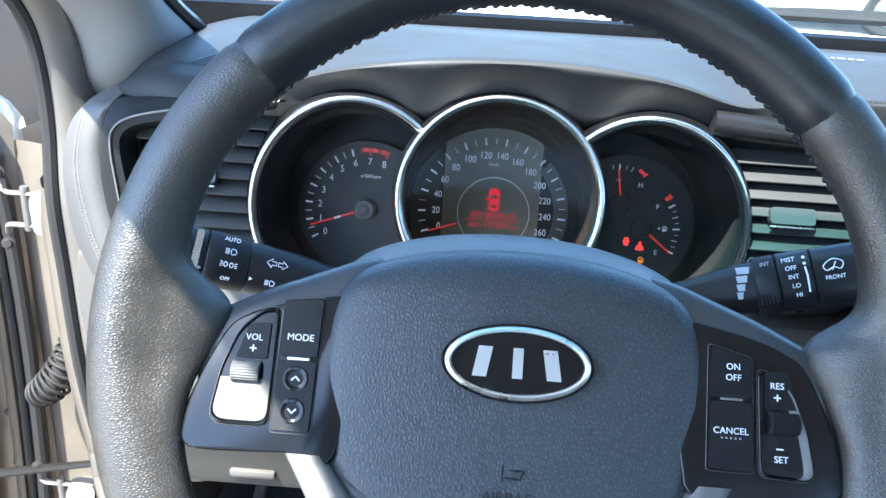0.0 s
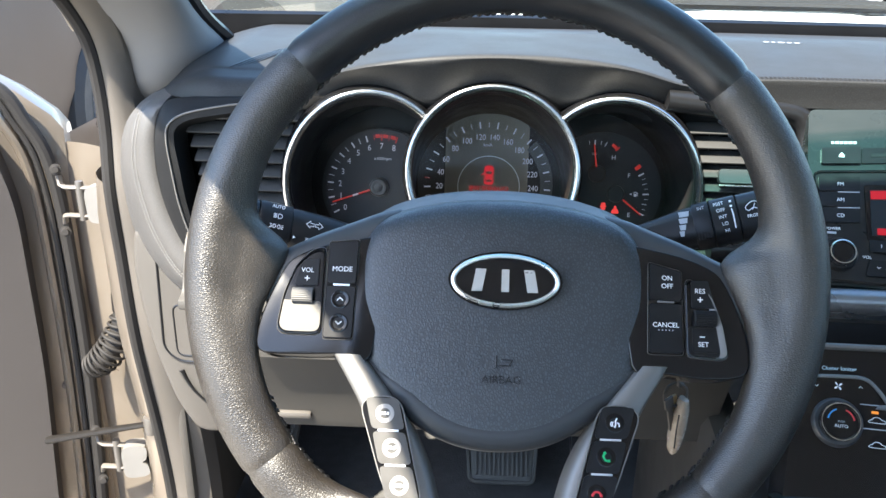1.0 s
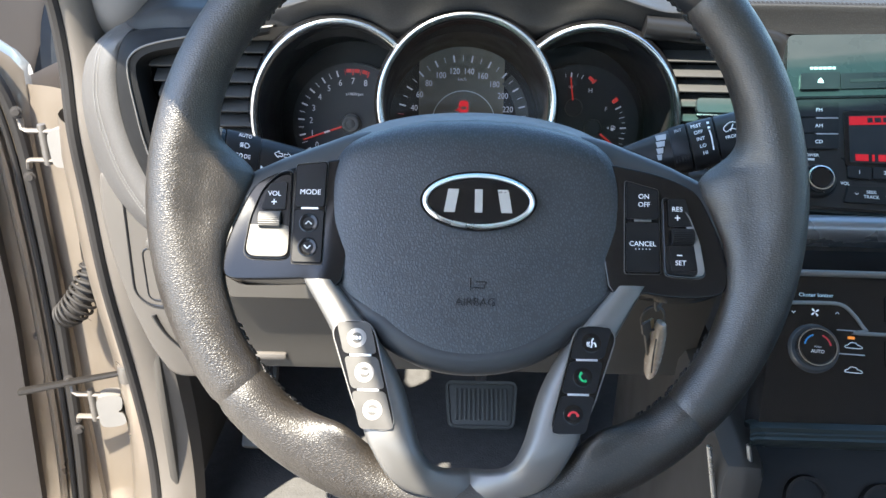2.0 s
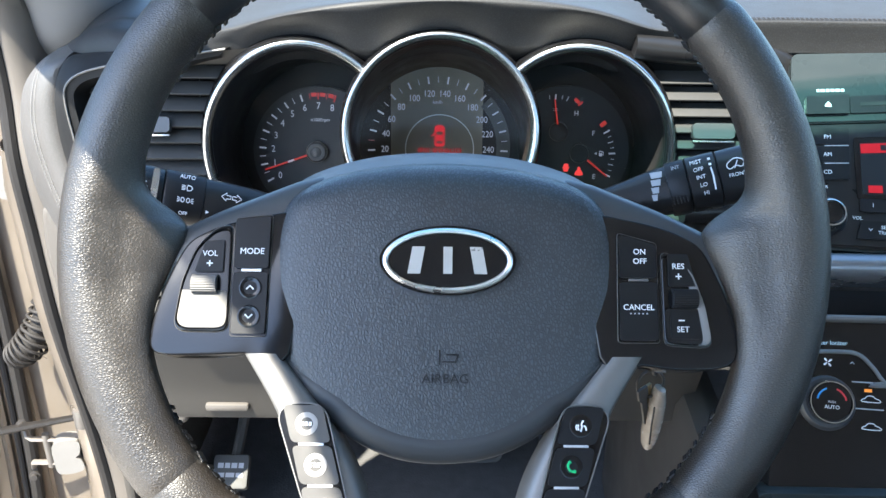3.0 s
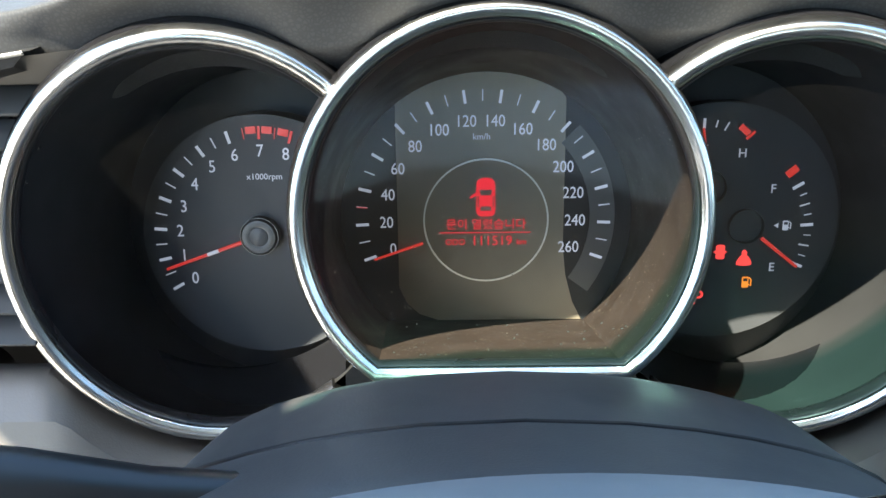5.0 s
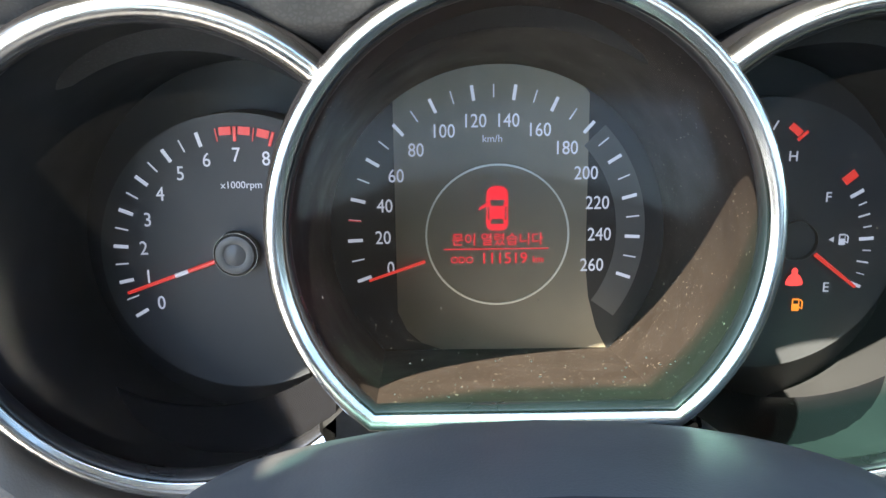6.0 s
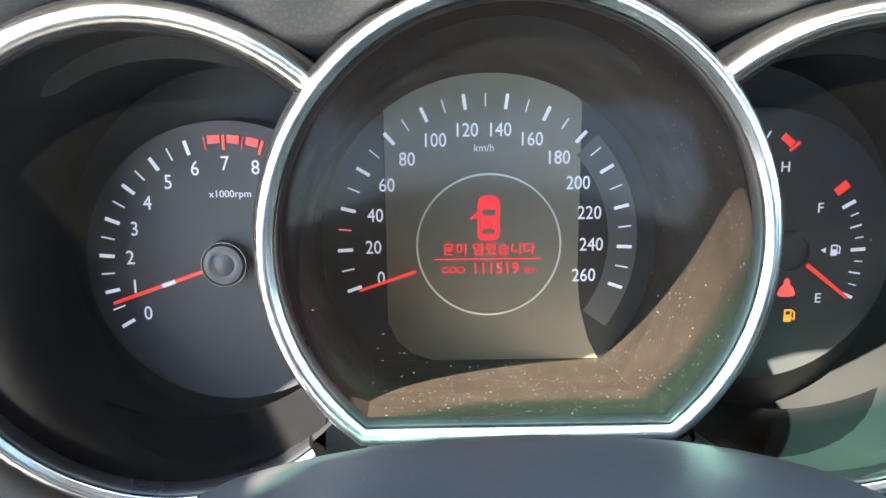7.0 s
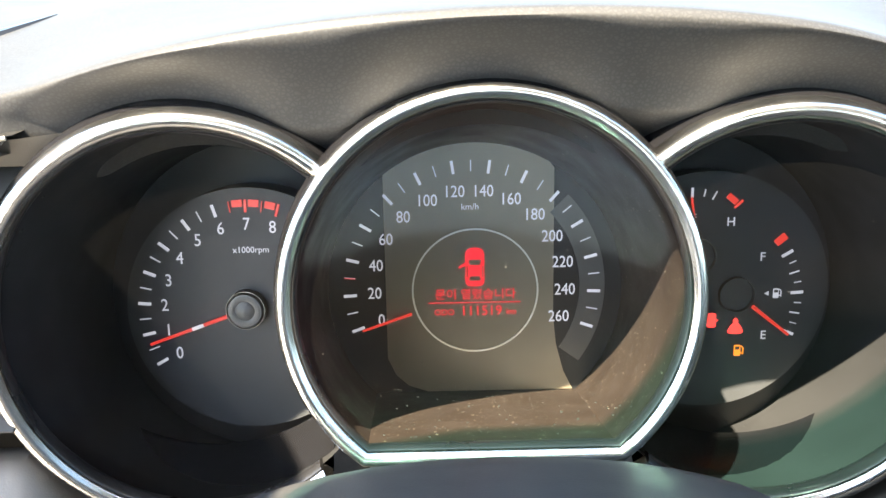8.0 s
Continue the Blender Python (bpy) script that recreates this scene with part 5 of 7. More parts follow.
    bm = loft(pad_rows(((1.0, 0.0125, 0), (0.992, 0.0088, 0), (0.975, 0.0056, 0), (0.945, 0.0030, 0), (0.90, 0.0012, 0), (0.84, 0.0002, 0), (0.7, 0, 0), (0.5, 0, 0), (0.3, 0, 0), (0.12, 0, 0))), close_row=True)
    bm.verts.ensure_lookup_table()
    bm.faces.new([bm.verts[i] for i in range(len(bm.verts) - len(outline), len(bm.verts))])
    pad = part("airbag_cover", bm, PAD_VINYL, w, "dark grained airbag cover")
    # flank grey is lightened to carry the light falling from the windscreen
    part("cover_side", loft(pad_rows(((1.0, 0.0123, 0), (1.003, 0.0150, 0.0012), (1.008, 0.020, 0.0030), (1.018, 0.030, 0.0055), (1.02, 0.046, 0.0070), (1.005, 0.060, 0.005), (0.97, 0.068, 0.0))), close_row=True), TOPLIT_FLANK, w, "smooth rolled flank of the airbag cover, paler for light from above")
    # smooth hem along the foot of the cover; its underside shade is in the colour
    foot = [p for p in outline[8:len(outline)] if p.y < -0.042]
    foot.sort(key=lambda p: math.atan2(p.y + 0.02, p.x))
    hem = []
    for p in foot:
        wide = 0.19 * min(1, max(0, (-0.042 - p.y) / 0.035)) ** 0.8
        row = []
        for k in range(7):
            s = 1.004 - (0.004 + wide) * k / 6
            e = float(np.interp(s, (0.84, 0.90, 0.945, 0.975, 0.992, 1.0, 1.01), (0.0002, 0.0012, 0.0030, 0.0056, 0.0088, 0.0125, 0.0160)))
            x, y = p.x * s, -0.02 + (p.y + 0.02) * s
            row.append((x, y, face(x, y) - e + 0.0007 - 0.0010 * (k == 6)))
        hem.append(row)
    part("cover_hem", loft(hem), SHADED_HEM, w, "smooth hem of the airbag cover, darkened for its downward-facing shade", facing=(0, 0, 1))
    lettering("lettering", "AIRBAG", 0.0046, SATIN_BLACK, pad, T((0.0005, -0.0575, face(0, -0.0575) + 0.0001)) @ pose(0, 0, 0, -9.4), 0.0003)
    part("moulded_mark", join([rbox(0.0010, 0.0075, 0.0008, 0.0002, c=(-0.0035, 0.0005, 0)), rbox(0.0060, 0.0010, 0.0008, 0.0002, c=(0.0022, 0.0018, 0)), rbox(0.0075, 0.0010, 0.0008, 0.0002, c=(0.0012, -0.0016, 0)), moved(rbox(0.0010, 0.0042, 0.0008, 0.0002), T((0.0048, 0.0002, 0)) @ pose(0, 0, 0, 0, 0, -28))]), SATIN_BLACK, pad, m=T((0.0010, -0.0478, face(0, -0.0478) + 0.0002)) @ pose(0, 0, 0, -9.4))
    # oval badge: bright rim, black field, three plain bright bars
    em = part("badge", slab(oval(0.0335, 0.0172, 56), -0.004, 0.0022, 0.0012), GLOSS_BLACK, w, "oval black badge with a bright rim", m=T((0.0012, -0.0005, face(0, 0) + 0.0012)) @ pose(0, 0, 0, -9.4))
    part("badge_rim", sweep_outline(oval(0.0305, 0.0146, 56), [(-0.0016, 0.0018), (-0.0010, 0.0034), (0.0, 0.0038), (0.0012, 0.0032), (0.0018, 0.0018)]), SATIN_CHROME, em)
    for x, lean, wd in ((-0.0155, 10, 0.0062), (0.0, 0, 0.0044), (0.0150, -10, 0.0062)):
        q = math.tan(radians(lean)) * 0.0065
        part("badge_bar", slab([(x - wd / 2 - q, -0.0066), (x + wd / 2 - q, -0.0066), (x + wd / 2 + q, 0.0066), (x - wd / 2 + q, 0.0066)], 0.0018, 0.0036, 0.0006), BRIGHT_BAR, em)

    # shoulders: satin cover from the pad over each upper spoke to the rim
    for side in (-1, 1):
        rows = []
        for i in range(15):
            f = i / 14
            x = 0.052 + 0.090 * f
            yt = float(np.interp(x, (0.052, 0.060, 0.0767, 0.094, 0.114, 0.134, 0.142), (0.0410, 0.0420, 0.0380, 0.0310, 0.0230, 0.0132, 0.0085))) - 0.003
            z = -0.021 + 0.0125 * f - 0.010 * max(0, 1 - f / 0.22) ** 2
            rows.append([(side * x, yt - 0.006, z - 0.034), (side * x, yt + 0.003, z - 0.020), (side * x, yt + 0.003, z - 0.007), (side * x, yt - 0.003, z - 0.001), (side * x, yt - 0.014, z + 0.002), (side * x, yt - 0.030, z)])
        part("spoke_shoulder", loft([spline(r, 4) for r in rows]), DASH_SMOOTH, w)
        # black spoke panel
        foot = 0.0 if side < 0 else 0.0055
        panel = [(side * 0.074, 0.0215), (side * 0.080, 0.0235), (side * 0.090, 0.0218), (side * 0.106, 0.0182), (side * 0.1195, 0.0132), (side * 0.1295, 0.0060), (side * 0.1375, -0.0105), (side * 0.1432, -0.0275), (side * 0.1450, -0.0410), (side * 0.1400, -0.0485 - foot * 0.6), (side * 0.120, -0.0490 - foot), (side * 0.098, -0.0480 - foot * 0.8), (side * 0.076, -0.0480)]
        base = part("spoke_panel", slab(soft_poly(panel, 4), -0.022, 0.0, 0.0035, 3), GLOSS_BLACK, w, "gloss black spoke panel", m=SPOKE_M)
        # button column next to the pad
        bx = side * 0.0962
        col = [(bx - 0.0085, 0.0185 if side < 0 else 0.0125), (bx + 0.0085, 0.0205 if side < 0 else 0.0090), (bx + 0.0080, -0.0385), (bx - 0.0085, -0.0385)]
        if side > 0:
            col = [(bx - 0.0088, 0.0130), (bx + 0.0092, 0.0080), (bx + 0.0090, -0.0400), (bx - 0.0100, -0.0400)]
        part("button_bed", slab(inset_round(col, 0.0018, 1.09), 0.0, 0.0006), GLOSS_BLACK, base)
        # silver line drawn in for the highlight along the column's edge
        part("column_edge", sweep_outline(inset_round(col, 0.0018, 1.09), [(-0.0002, 0.0004), (0.0, 0.0009), (0.0003, 0.0004)]), SILVER_TRIM, base)
        split = -0.0070 if side < 0 else -0.0100
        up = clip_poly(col, split + 0.0011, True)
        dn = clip_poly(col, split - 0.0011, False)
        bu = part("button", slab(inset_round(up, 0.0015), 0.0, 0.0022, 0.0007), BUTTON, base)
        bd = part("button", slab(inset_round(dn, 0.0015), 0.0, 0.0022, 0.0007), BUTTON, base)
        part("light_bar", rbox(0.0100, 0.0013, 0.0012, 0.0004), PRINT if side < 0 else SILVER_TRIM, base, m=T((bx, split, 0.0020)))
        if side < 0:
            lettering("lettering", "MODE", 0.0030, PRINT, bu, T((bx, 0.0025, 0.0023)), 0.0001)
            for y, d in ((-0.0158, 1), (-0.0300, -1)):
                part("dimple", lathe([(0.0, -0.0001), (0.003, 0.0), (0.0050, 0.0006), (0.0056, 0.0004), (0.0056, -0.001)], 28), GLOSS_BLACK, bd, m=T((bx, y, 0.0021)))
                part("chevron", tube([(-0.0018, -0.0009 * d, 0), (0, 0.0009 * d, 0), (0.0018, -0.0009 * d, 0)], 0.0004, 6), PRINT, bd, m=T((bx, y, 0.0030)))
        else:
            lettering("lettering", "ON", 0.0028, PRINT, bu, T((bx + 0.0010, 0.0042, 0.0023)), 0.0001)
            lettering("lettering", "OFF", 0.0028, PRINT, bu, T((bx + 0.0010, -0.0006, 0.0023)), 0.0001)
            lettering("lettering", "CANCEL", 0.0028, PRINT, bd, T((bx - 0.0004, -0.0238, 0.0023)), 0.0001)
            part("dots", join([rbox(0.0007, 0.0007, 0.0003, 0, c=(-0.004 + 0.002 * k, 0, 0)) for k in range(5)]), PRINT_DIM, bd, m=T((bx - 0.0004, -0.0268, 0.0023)))
        # scooped well with the thumb wheel
        wx = side * 0.1178
        if side < 0:
            well = [(-0.1075, 0.0150), (-0.1150, 0.0135), (-0.1240, 0.0040), (-0.1300, -0.0130), (-0.1325, -0.0330), (-0.1290, -0.0365), (-0.1100, -0.0365), (-0.1070, -0.0340)]
        else:
            well = [(0.1085, 0.0035), (0.1150, 0.0020), (0.1235, -0.0060), (0.1290, -0.0220), (0.1315, -0.0400), (0.1280, -0.0425), (0.1100, -0.0415), (0.1085, -0.0390)]
        wo = inset_round(well, 0.0042, 1.0, 5)
        cx, cy = sum(p[0] for p in wo) / len(wo), sum(p[1] for p in wo) / len(wo)
        rows = [[(cx + (x - cx) * k, cy + (y - cy) * k, z) for x, y in wo] for k, z in ((1.045, 0.0004), (1.03, 0.0016), (1.0, 0.0018), (0.97, 0.0004), (0.93, -0.0016))]
        part("well_rim", loft(rows, close_row=True), GLOSS_BLACK, base)
        # same drawn highlight round the well
        part("well_edge", sweep_outline([(cx + (x - cx) * 1.05, cy + (y - cy) * 1.05) for x, y in wo], [(-0.0002, 0.0002), (0.0, 0.0008), (0.0004, 0.0002)]), SILVER_TRIM, base)
        if side > 0:
            # bevel down the outer side of the well; pale colour stands for its sheen
            outer = [Vector((x, y, 0)) for x, y in wo if x > 0.1205]
            outer.sort(key=lambda p: -p.y)
            n = len(outer) - 1
            rows = []
            for i, p in enumerate(outer):
                k = 0.0052 * math.sin(math.pi * i / n) ** 0.6
                rows.append([(p.x - 0.0004, p.y, 0.0022), (p.x - 0.0004 - 0.5 * k, p.y, 0.0021 - 0.10 * k), (p.x - 0.0006 - k, p.y, 0.0020 - 0.35 * k)])
            part("well_bevel", loft(rows), SILVER_TRIM, base, "bevel of the scooped well, coloured grey for its sheen", facing=(0, 0, 1))
        floor_pts = [(cx + (x - cx) * 0.955, cy + (y - cy) * 0.955) for x, y in wo]
        part("well_floor", slab(floor_pts, -0.001, 0.0006, 0.0002), GLOSS_BLACK, base)
        scoop = inset_round(clip_poly(floor_pts, -0.0170 if side < 0 else -0.0240, False), 0.0025)
        # left scoop is pale: the sun on that spoke is put into its colour
        part("scoop", slab(scoop, 0.0004, 0.0011, 0.0004), SUNLIT_SCOOP if side < 0 else SATIN_BLACK, base)
        ym = -0.0140 if side < 0 else -0.0190
        tw = []
        for k in range(22):
            a = 2 * math.pi * k / 22
            tw.append(rbox(0.0125, 0.0012, 0.0012, 0.0002, 1, c=(0, 0.0042 * math.cos(a), 0.0042 * math.sin(a))))
        tw.append(moved(lathe([(0, -0.0058), (0.0040, -0.0058), (0.0042, -0.004), (0.0042, 0.004), (0.0040, 0.0058), (0, 0.0058)], 22), pose(0, 0, 0, 0, 90, 0)))
        # left thumb wheel takes the paler sunlit grey, the right one plain black
        part("thumb_wheel", join(tw), SUNLIT_BUTTON if side < 0 else BUTTON, base, m=T((wx + 0.001 * side, ym, 0.0012)))
        part("upper_key", slab(inset_round([(wx - 0.0065, ym + 0.0060), (wx + 0.0075, ym + 0.0060), (wx + 0.0075 - (0.0 if side < 0 else 0.004), ym + 0.0225), (wx - (0.002 if side < 0 else 0.0065), ym + 0.0225 if side > 0 else ym + 0.0215)], 0.0012), 0, 0.0020, 0.0006), BUTTON, base)
        if side > 0:
            part("lower_key", slab(inset_round([(wx - 0.0065, ym - 0.0200), (wx + 0.0085, ym - 0.0200), (wx + 0.0075, ym - 0.0060), (wx - 0.0065, ym - 0.0060)], 0.0012), 0, 0.0018, 0.0006), BUTTON, base)
            lettering("lettering", "RES", 0.0028, PRINT, base, T((wx - 0.0015, ym + 0.0160, 0.0022)), 0.0001)
            lettering("lettering", "SET", 0.0028, PRINT, base, T((wx - 0.0005, ym - 0.0155, 0.0022)), 0.0001)
            marks = (("+", wx - 0.0015, ym + 0.0110), ("-", wx - 0.0010, ym - 0.0110))
        else:
            lettering("lettering", "VOL", 0.0028, PRINT, base, T((wx + 0.0008, ym + 0.0152, 0.0022)), 0.0001)
            marks = (("+", wx + 0.0008, ym + 0.0103),)
        for t, x, y in marks:
            bits = [rbox(0.0030, 0.0006, 0.0003, 0)] + ([rbox(0.0006, 0.0030, 0.0003, 0)] if t == "+" else [])
            part("sign", join(bits), PRINT, base, m=T((x, y, 0.0022)))
        # lower spoke: grey bar from the panel down to the rim
        edge_o = spline([(side * 0.0985, -0.0480, 0), (side * 0.0800, -0.0790, 0), (side * 0.0660, -0.1150, 0), (side * 0.0560, -0.1420, 0), (side * 0.0380, -0.1640, 0), (0, -0.1720, 0)], 6)
        edge_i = spline([(side * 0.0800, -0.0480, 0), (side * 0.0560, -0.0780, 0), (side * 0.0400, -0.1060, 0), (side * 0.0290, -0.1400, 0), (side * 0.0190, -0.1520, 0), (0, -0.1535, 0)], 6)
        rows = []
        n = len(edge_o)
        for i, (o, q) in enumerate(zip(edge_o, edge_i)):
            f = i / (n - 1)
            lift = 0.0005 - 0.026 * max(0, f - 0.55) ** 1.4 / 0.45 ** 1.4 * 0.9
            sec = [(0.0, -0.026), (0.0, -0.006), (0.04, -0.0015), (0.12, 0.0002), (0.5, 0.0012), (0.80, 0.0004), (0.90, -0.0010), (0.985, -0.006), (1.0, -0.022)]
            rows.append([o.lerp(q, a) + Vector((0, 0, b + lift)) for a, b in sec])
        lower = part("lower_spoke", loft(rows), SILVER_TRIM, w, "satin grey lower spoke", m=SPOKE_M, sharp=50)
        mod = [(0.0745, -0.0715), (0.0610, -0.0715), (0.0560, -0.0760), (0.0425, -0.1275), (0.0465, -0.1320), (0.0600, -0.1300), (0.0665, -0.1160), (0.0800, -0.0770)]
        mod = [(side * x, y) for x, y in mod]
        bed = part("button_module", slab(inset_round(mod, 0.0055), -0.003, 0.0021, 0.0005), GLOSS_BLACK, lower)
        # highlight round the module's outline, drawn as a silver line
        part("module_edge", sweep_outline(inset_round(mod, 0.0055), [(-0.0004, 0.0016), (-0.0003, 0.0025), (0.0003, 0.0025), (0.0005, 0.0016)]), SILVER_TRIM, lower)
        cuts = ((-0.0724, -0.0900), (-0.0914, -0.1092), (-0.1104, -0.1310))
        mid = lambda y: side * (0.0677 + (y + 0.0728) * 0.262)
        for k, (y1, y0) in enumerate(cuts):
            quad = [(mid(y1) - 0.0094, y1), (mid(y1) + 0.0094, y1), (mid(y0) + 0.0094, y0), (mid(y0) - 0.0094, y0)]
            # left buttons and dimples are coloured paler for the sun on that side
            b = part("button", slab(inset_round(quad, 0.0030), 0.001, 0.0032, 0.0007), BUTTON if side > 0 else SUNLIT_BUTTON, bed)
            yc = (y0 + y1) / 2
            part("dimple", lathe([(0.0, 0.0), (0.003, 0.0001), (0.0048, 0.0005), (0.0054, 0.0003), (0.0054, -0.001)], 28), GLOSS_BLACK if side > 0 else SUNLIT_DIMPLE_HEADLAMP, b, m=T((mid(yc), yc, 0.0031)))
            if side < 0 and k == 1:
                lettering("lettering", "TRIP", 0.0021, PRINT, b, T((mid(yc), yc, 0.0038)), 0.0001)
            elif side < 0:
                bars("marking", [0.0013] * (3 if k == 0 else 4), 0.0018, 0.0005, PRINT, b, T((mid(yc), yc, 0.0038)))
            elif k == 0:
                part("symbol", join([tube(spline([(0.0012, 0.0026, 0), (0.0002, 0.0010, 0), (0.0004, -0.0004, 0), (-0.0002, -0.0026, 0)], 3), 0.0004, 5), tube(spline([(0.0012, 0.0002, 0), (0.0022, -0.0006, 0), (0.0024, -0.0022, 0)], 3), 0.0004, 5)] + [tube(spline([(-0.0010 - 0.0009 * q, 0.0006, 0), (-0.0016 - 0.0009 * q, -0.0006, 0), (-0.0010 - 0.0009 * q, -0.0020, 0)], 3), 0.0003, 5) for q in range(2)]), PRINT, b, m=T((mid(yc), yc, 0.0039)))
            else:
                arc = spline([(-0.0026, 0.0006, 0), (-0.0012, -0.0012, 0), (0.0012, -0.0012, 0), (0.0026, 0.0006, 0)], 4)
                part("handset", join([tube(arc, 0.0006, 6), rbox(0.0016, 0.0014, 0.0008, 0.0003, 1, c=(-0.0024, 0.0004, 0)), rbox(0.0016, 0.0014, 0.0008, 0.0003, 1, c=(0.0024, 0.0004, 0))]), GREEN_PRINT if k == 1 else RED_PRINT, b, m=T((mid(yc), yc, 0.0039)) @ pose(0, 0, 0, 0, 0, -62 if k == 1 else 180))
        for y in (-0.0907, -0.1098):
            part("light_bar", rbox(0.0120, 0.0012, 0.0012, 0.0004), PRINT_DIM if side > 0 else PRINT, bed, m=T((mid(y), y, 0.0030)))
    return w


def inset_round(pts, r, grow=1.0, n=4):
    """Rounds the corners of a convex outline; grow scales it about its middle."""
    cx, cy = sum(p[0] for p in pts) / len(pts), sum(p[1] for p in pts) / len(pts)
    pts = [Vector((cx + (x - cx) * grow, cy + (y - cy) * (1 + (grow - 1) * 0.5))) for x, y in pts]
    out, k = [], len(pts)
    for i in range(k):
        a, b, c = pts[i - 1], pts[i], pts[(i + 1) % k]
        p, q = b + (a - b).normalized() * min(r, (a - b).length * 0.45), b + (c - b).normalized() * min(r, (c - b).length * 0.45)
        for s in range(n + 1):
            t = s / n
            v = p * (1 - t) ** 2 + b * 2 * t * (1 - t) + q * t * t
            out.append((v.x, v.y))
    return out


def clip_poly(pts, y, above):
    """The part of a convex outline above or below a level."""
    out, k = [], len(pts)
    ok = lambda p: p[1] >= y if above else p[1] <= y
    for i in range(k):
        a, b = pts[i], pts[(i + 1) % k]
        if ok(a):
            out.append(a)
        if ok(a) != ok(b):
            t = (y - a[1]) / (b[1] - a[1])
            out.append((a[0] + (b[0] - a[0]) * t, y))
    return out


# left-spoke copies with sunlight in the colour; the last also serves as headlamps
SUNLIT_SCOOP = material("sunlit_satin_scoop", (0.060, 0.055, 0.048), 0.45, metal=0.2, mottle=0.08)
SUNLIT_BUTTON = material("sunlit_grey_button", (0.055, 0.051, 0.047), 0.42, grain=0.06, grain_size=0.0006, mottle=0.12, mottle_size=0.01)
SUNLIT_DIMPLE_HEADLAMP = material("sunlit_dimple_and_headlamp", (0.30, 0.28, 0.26), 0.35, mottle=0.15, mottle_size=0.005)
# ---- centre stack ----
def car_radio():
    r = thing("car_radio", STACK_M, "glossy black car radio panel with a red display", "car radio")
    part("panel", slab(inset_round([(-0.028, 0.120), (0.30, 0.140), (0.30, -0.036), (-0.030, -0.036)], 0.006), -0.05, -0.004, 0.002), STACK_GLOSS, r, "glossy black upper panel")
    part("eject_key", slab(inset_round([(-0.0180, 0.0835), (0.0135, 0.0870), (0.0135, 0.0715), (-0.0180, 0.0690)], 0.0015), -0.004, -0.001, 0.0008), SATIN_BLACK, r)
    part("eject_symbol", join([slab([(-0.0024, 0.0), (0.0024, 0.0), (0.0, 0.0028)], 0, 0.0003), rbox(0.0048, 0.0008, 0.0003, 0, c=(0, -0.0010, 0))]), PRINT, r, m=T((-0.0022, 0.0772, -0.0008)))
    part("disc_slot", slab(inset_round([(0.0145, 0.0860), (0.16, 0.1000), (0.16, 0.0850), (0.0145, 0.0720)], 0.001), -0.004, -0.0025, 0.0006), SATIN_BLACK, r)
    part("slot_gap", slab([(0.022, 0.0812), (0.15, 0.0935), (0.15, 0.0905), (0.022, 0.0782)], -0.0025, -0.0022), DIAL_BLACK, r)
    bars("marking", [0.0022, 0.0035, 0.0028, 0.0030, 0.0034, 0.0026], 0.0024, 0.0006, PRINT_DIM, r, T((0.0005, 0.0905, -0.0037)) @ pose(0, 0, 0, 0, 0, 4))
    part("frame", sweep_outline(inset_round([(-0.0240, 0.0615), (0.20, 0.0800), (0.20, -0.0330), (-0.0200, -0.0330)], 0.006), [(-0.0012, -0.004), (-0.0010, -0.0022), (0.0010, -0.0022), (0.0012, -0.004)]), GLOSS_BLACK, r)
    part("key_field", slab(inset_round([(-0.0225, 0.0600), (0.198, 0.0785), (0.198, -0.0320), (-0.0190, -0.0320)], 0.005), -0.004, -0.0030), SATIN_BLACK, r)
    for i, t in enumerate(("FM", "AM", "CD")):
        y = 0.0512 - 0.0140 * i
        b = part("key", slab(inset_round([(-0.0205 + 0.0006 * i, y + 0.0058), (0.0125, y + 0.0080), (0.0125, y - 0.0048), (-0.0200 + 0.0006 * i, y - 0.0068)], 0.0012), -0.0030, -0.0012, 0.0006), BUTTON, r)
        lettering("lettering", t, 0.0030, PRINT, b, T((-0.0030, y, -0.0010)) @ pose(0, 0, 0, 0, 0, 3), 0.0001)
        if i < 2:
            part("light_bar", rbox(0.0175, 0.0008, 0.0006, 0.0002), PRINT_DIM, r, m=T((0.0035, y - 0.0066, -0.0012)) @ pose(0, 0, 0, 0, 0, 3.5))
    lettering("lettering", "POWER", 0.0024, PRINT, r, T((-0.0085, 0.0118, -0.0028)) @ pose(0, 0, 0, 0, 0, 3), 0.0001)
    bars("marking", [0.0072], 0.0018, 0.0005, PRINT_DIM, r, T((-0.0095, 0.0082, -0.0028)))
    lettering("lettering", "VOL", 0.0026, PRINT, r, T((0.0180, -0.0108, -0.0028)), 0.0001)
    kn = part("volume_knob", lathe([(0.0, 0.0105), (0.0078, 0.0105), (0.0086, 0.0098), (0.0088, 0.006), (0.0092, 0.0), (0.0, 0.0)], 44), GLOSS_BLACK, r, m=T((-0.0035, -0.0105, -0.003)))
    part("knob_ring", lathe([(0.0086, 0.0088), (0.0092, 0.0108), (0.0102, 0.0106), (0.0108, 0.0070), (0.0106, 0.0)], 44), CHROME, kn, "chrome ring")
    part("knob_skirt", lathe([(0.0106, 0.003), (0.0125, 0.0035), (0.0140, 0.0020), (0.0145, 0.0)], 44), SATIN_BLACK, kn)
    # display
    part("display_frame", slab(inset_round([(0.0160, 0.0520), (0.140, 0.0625), (0.140, 0.0060), (0.0180, 0.0040)], 0.002), -0.0030, -0.0018, 0.0006), GLOSS_BLACK, r)
    part("display", slab([(0.0200, 0.0478), (0.136, 0.0575), (0.136, 0.0095), (0.0215, 0.0075)], -0.0018, -0.0014), DIAL_BLACK, r)
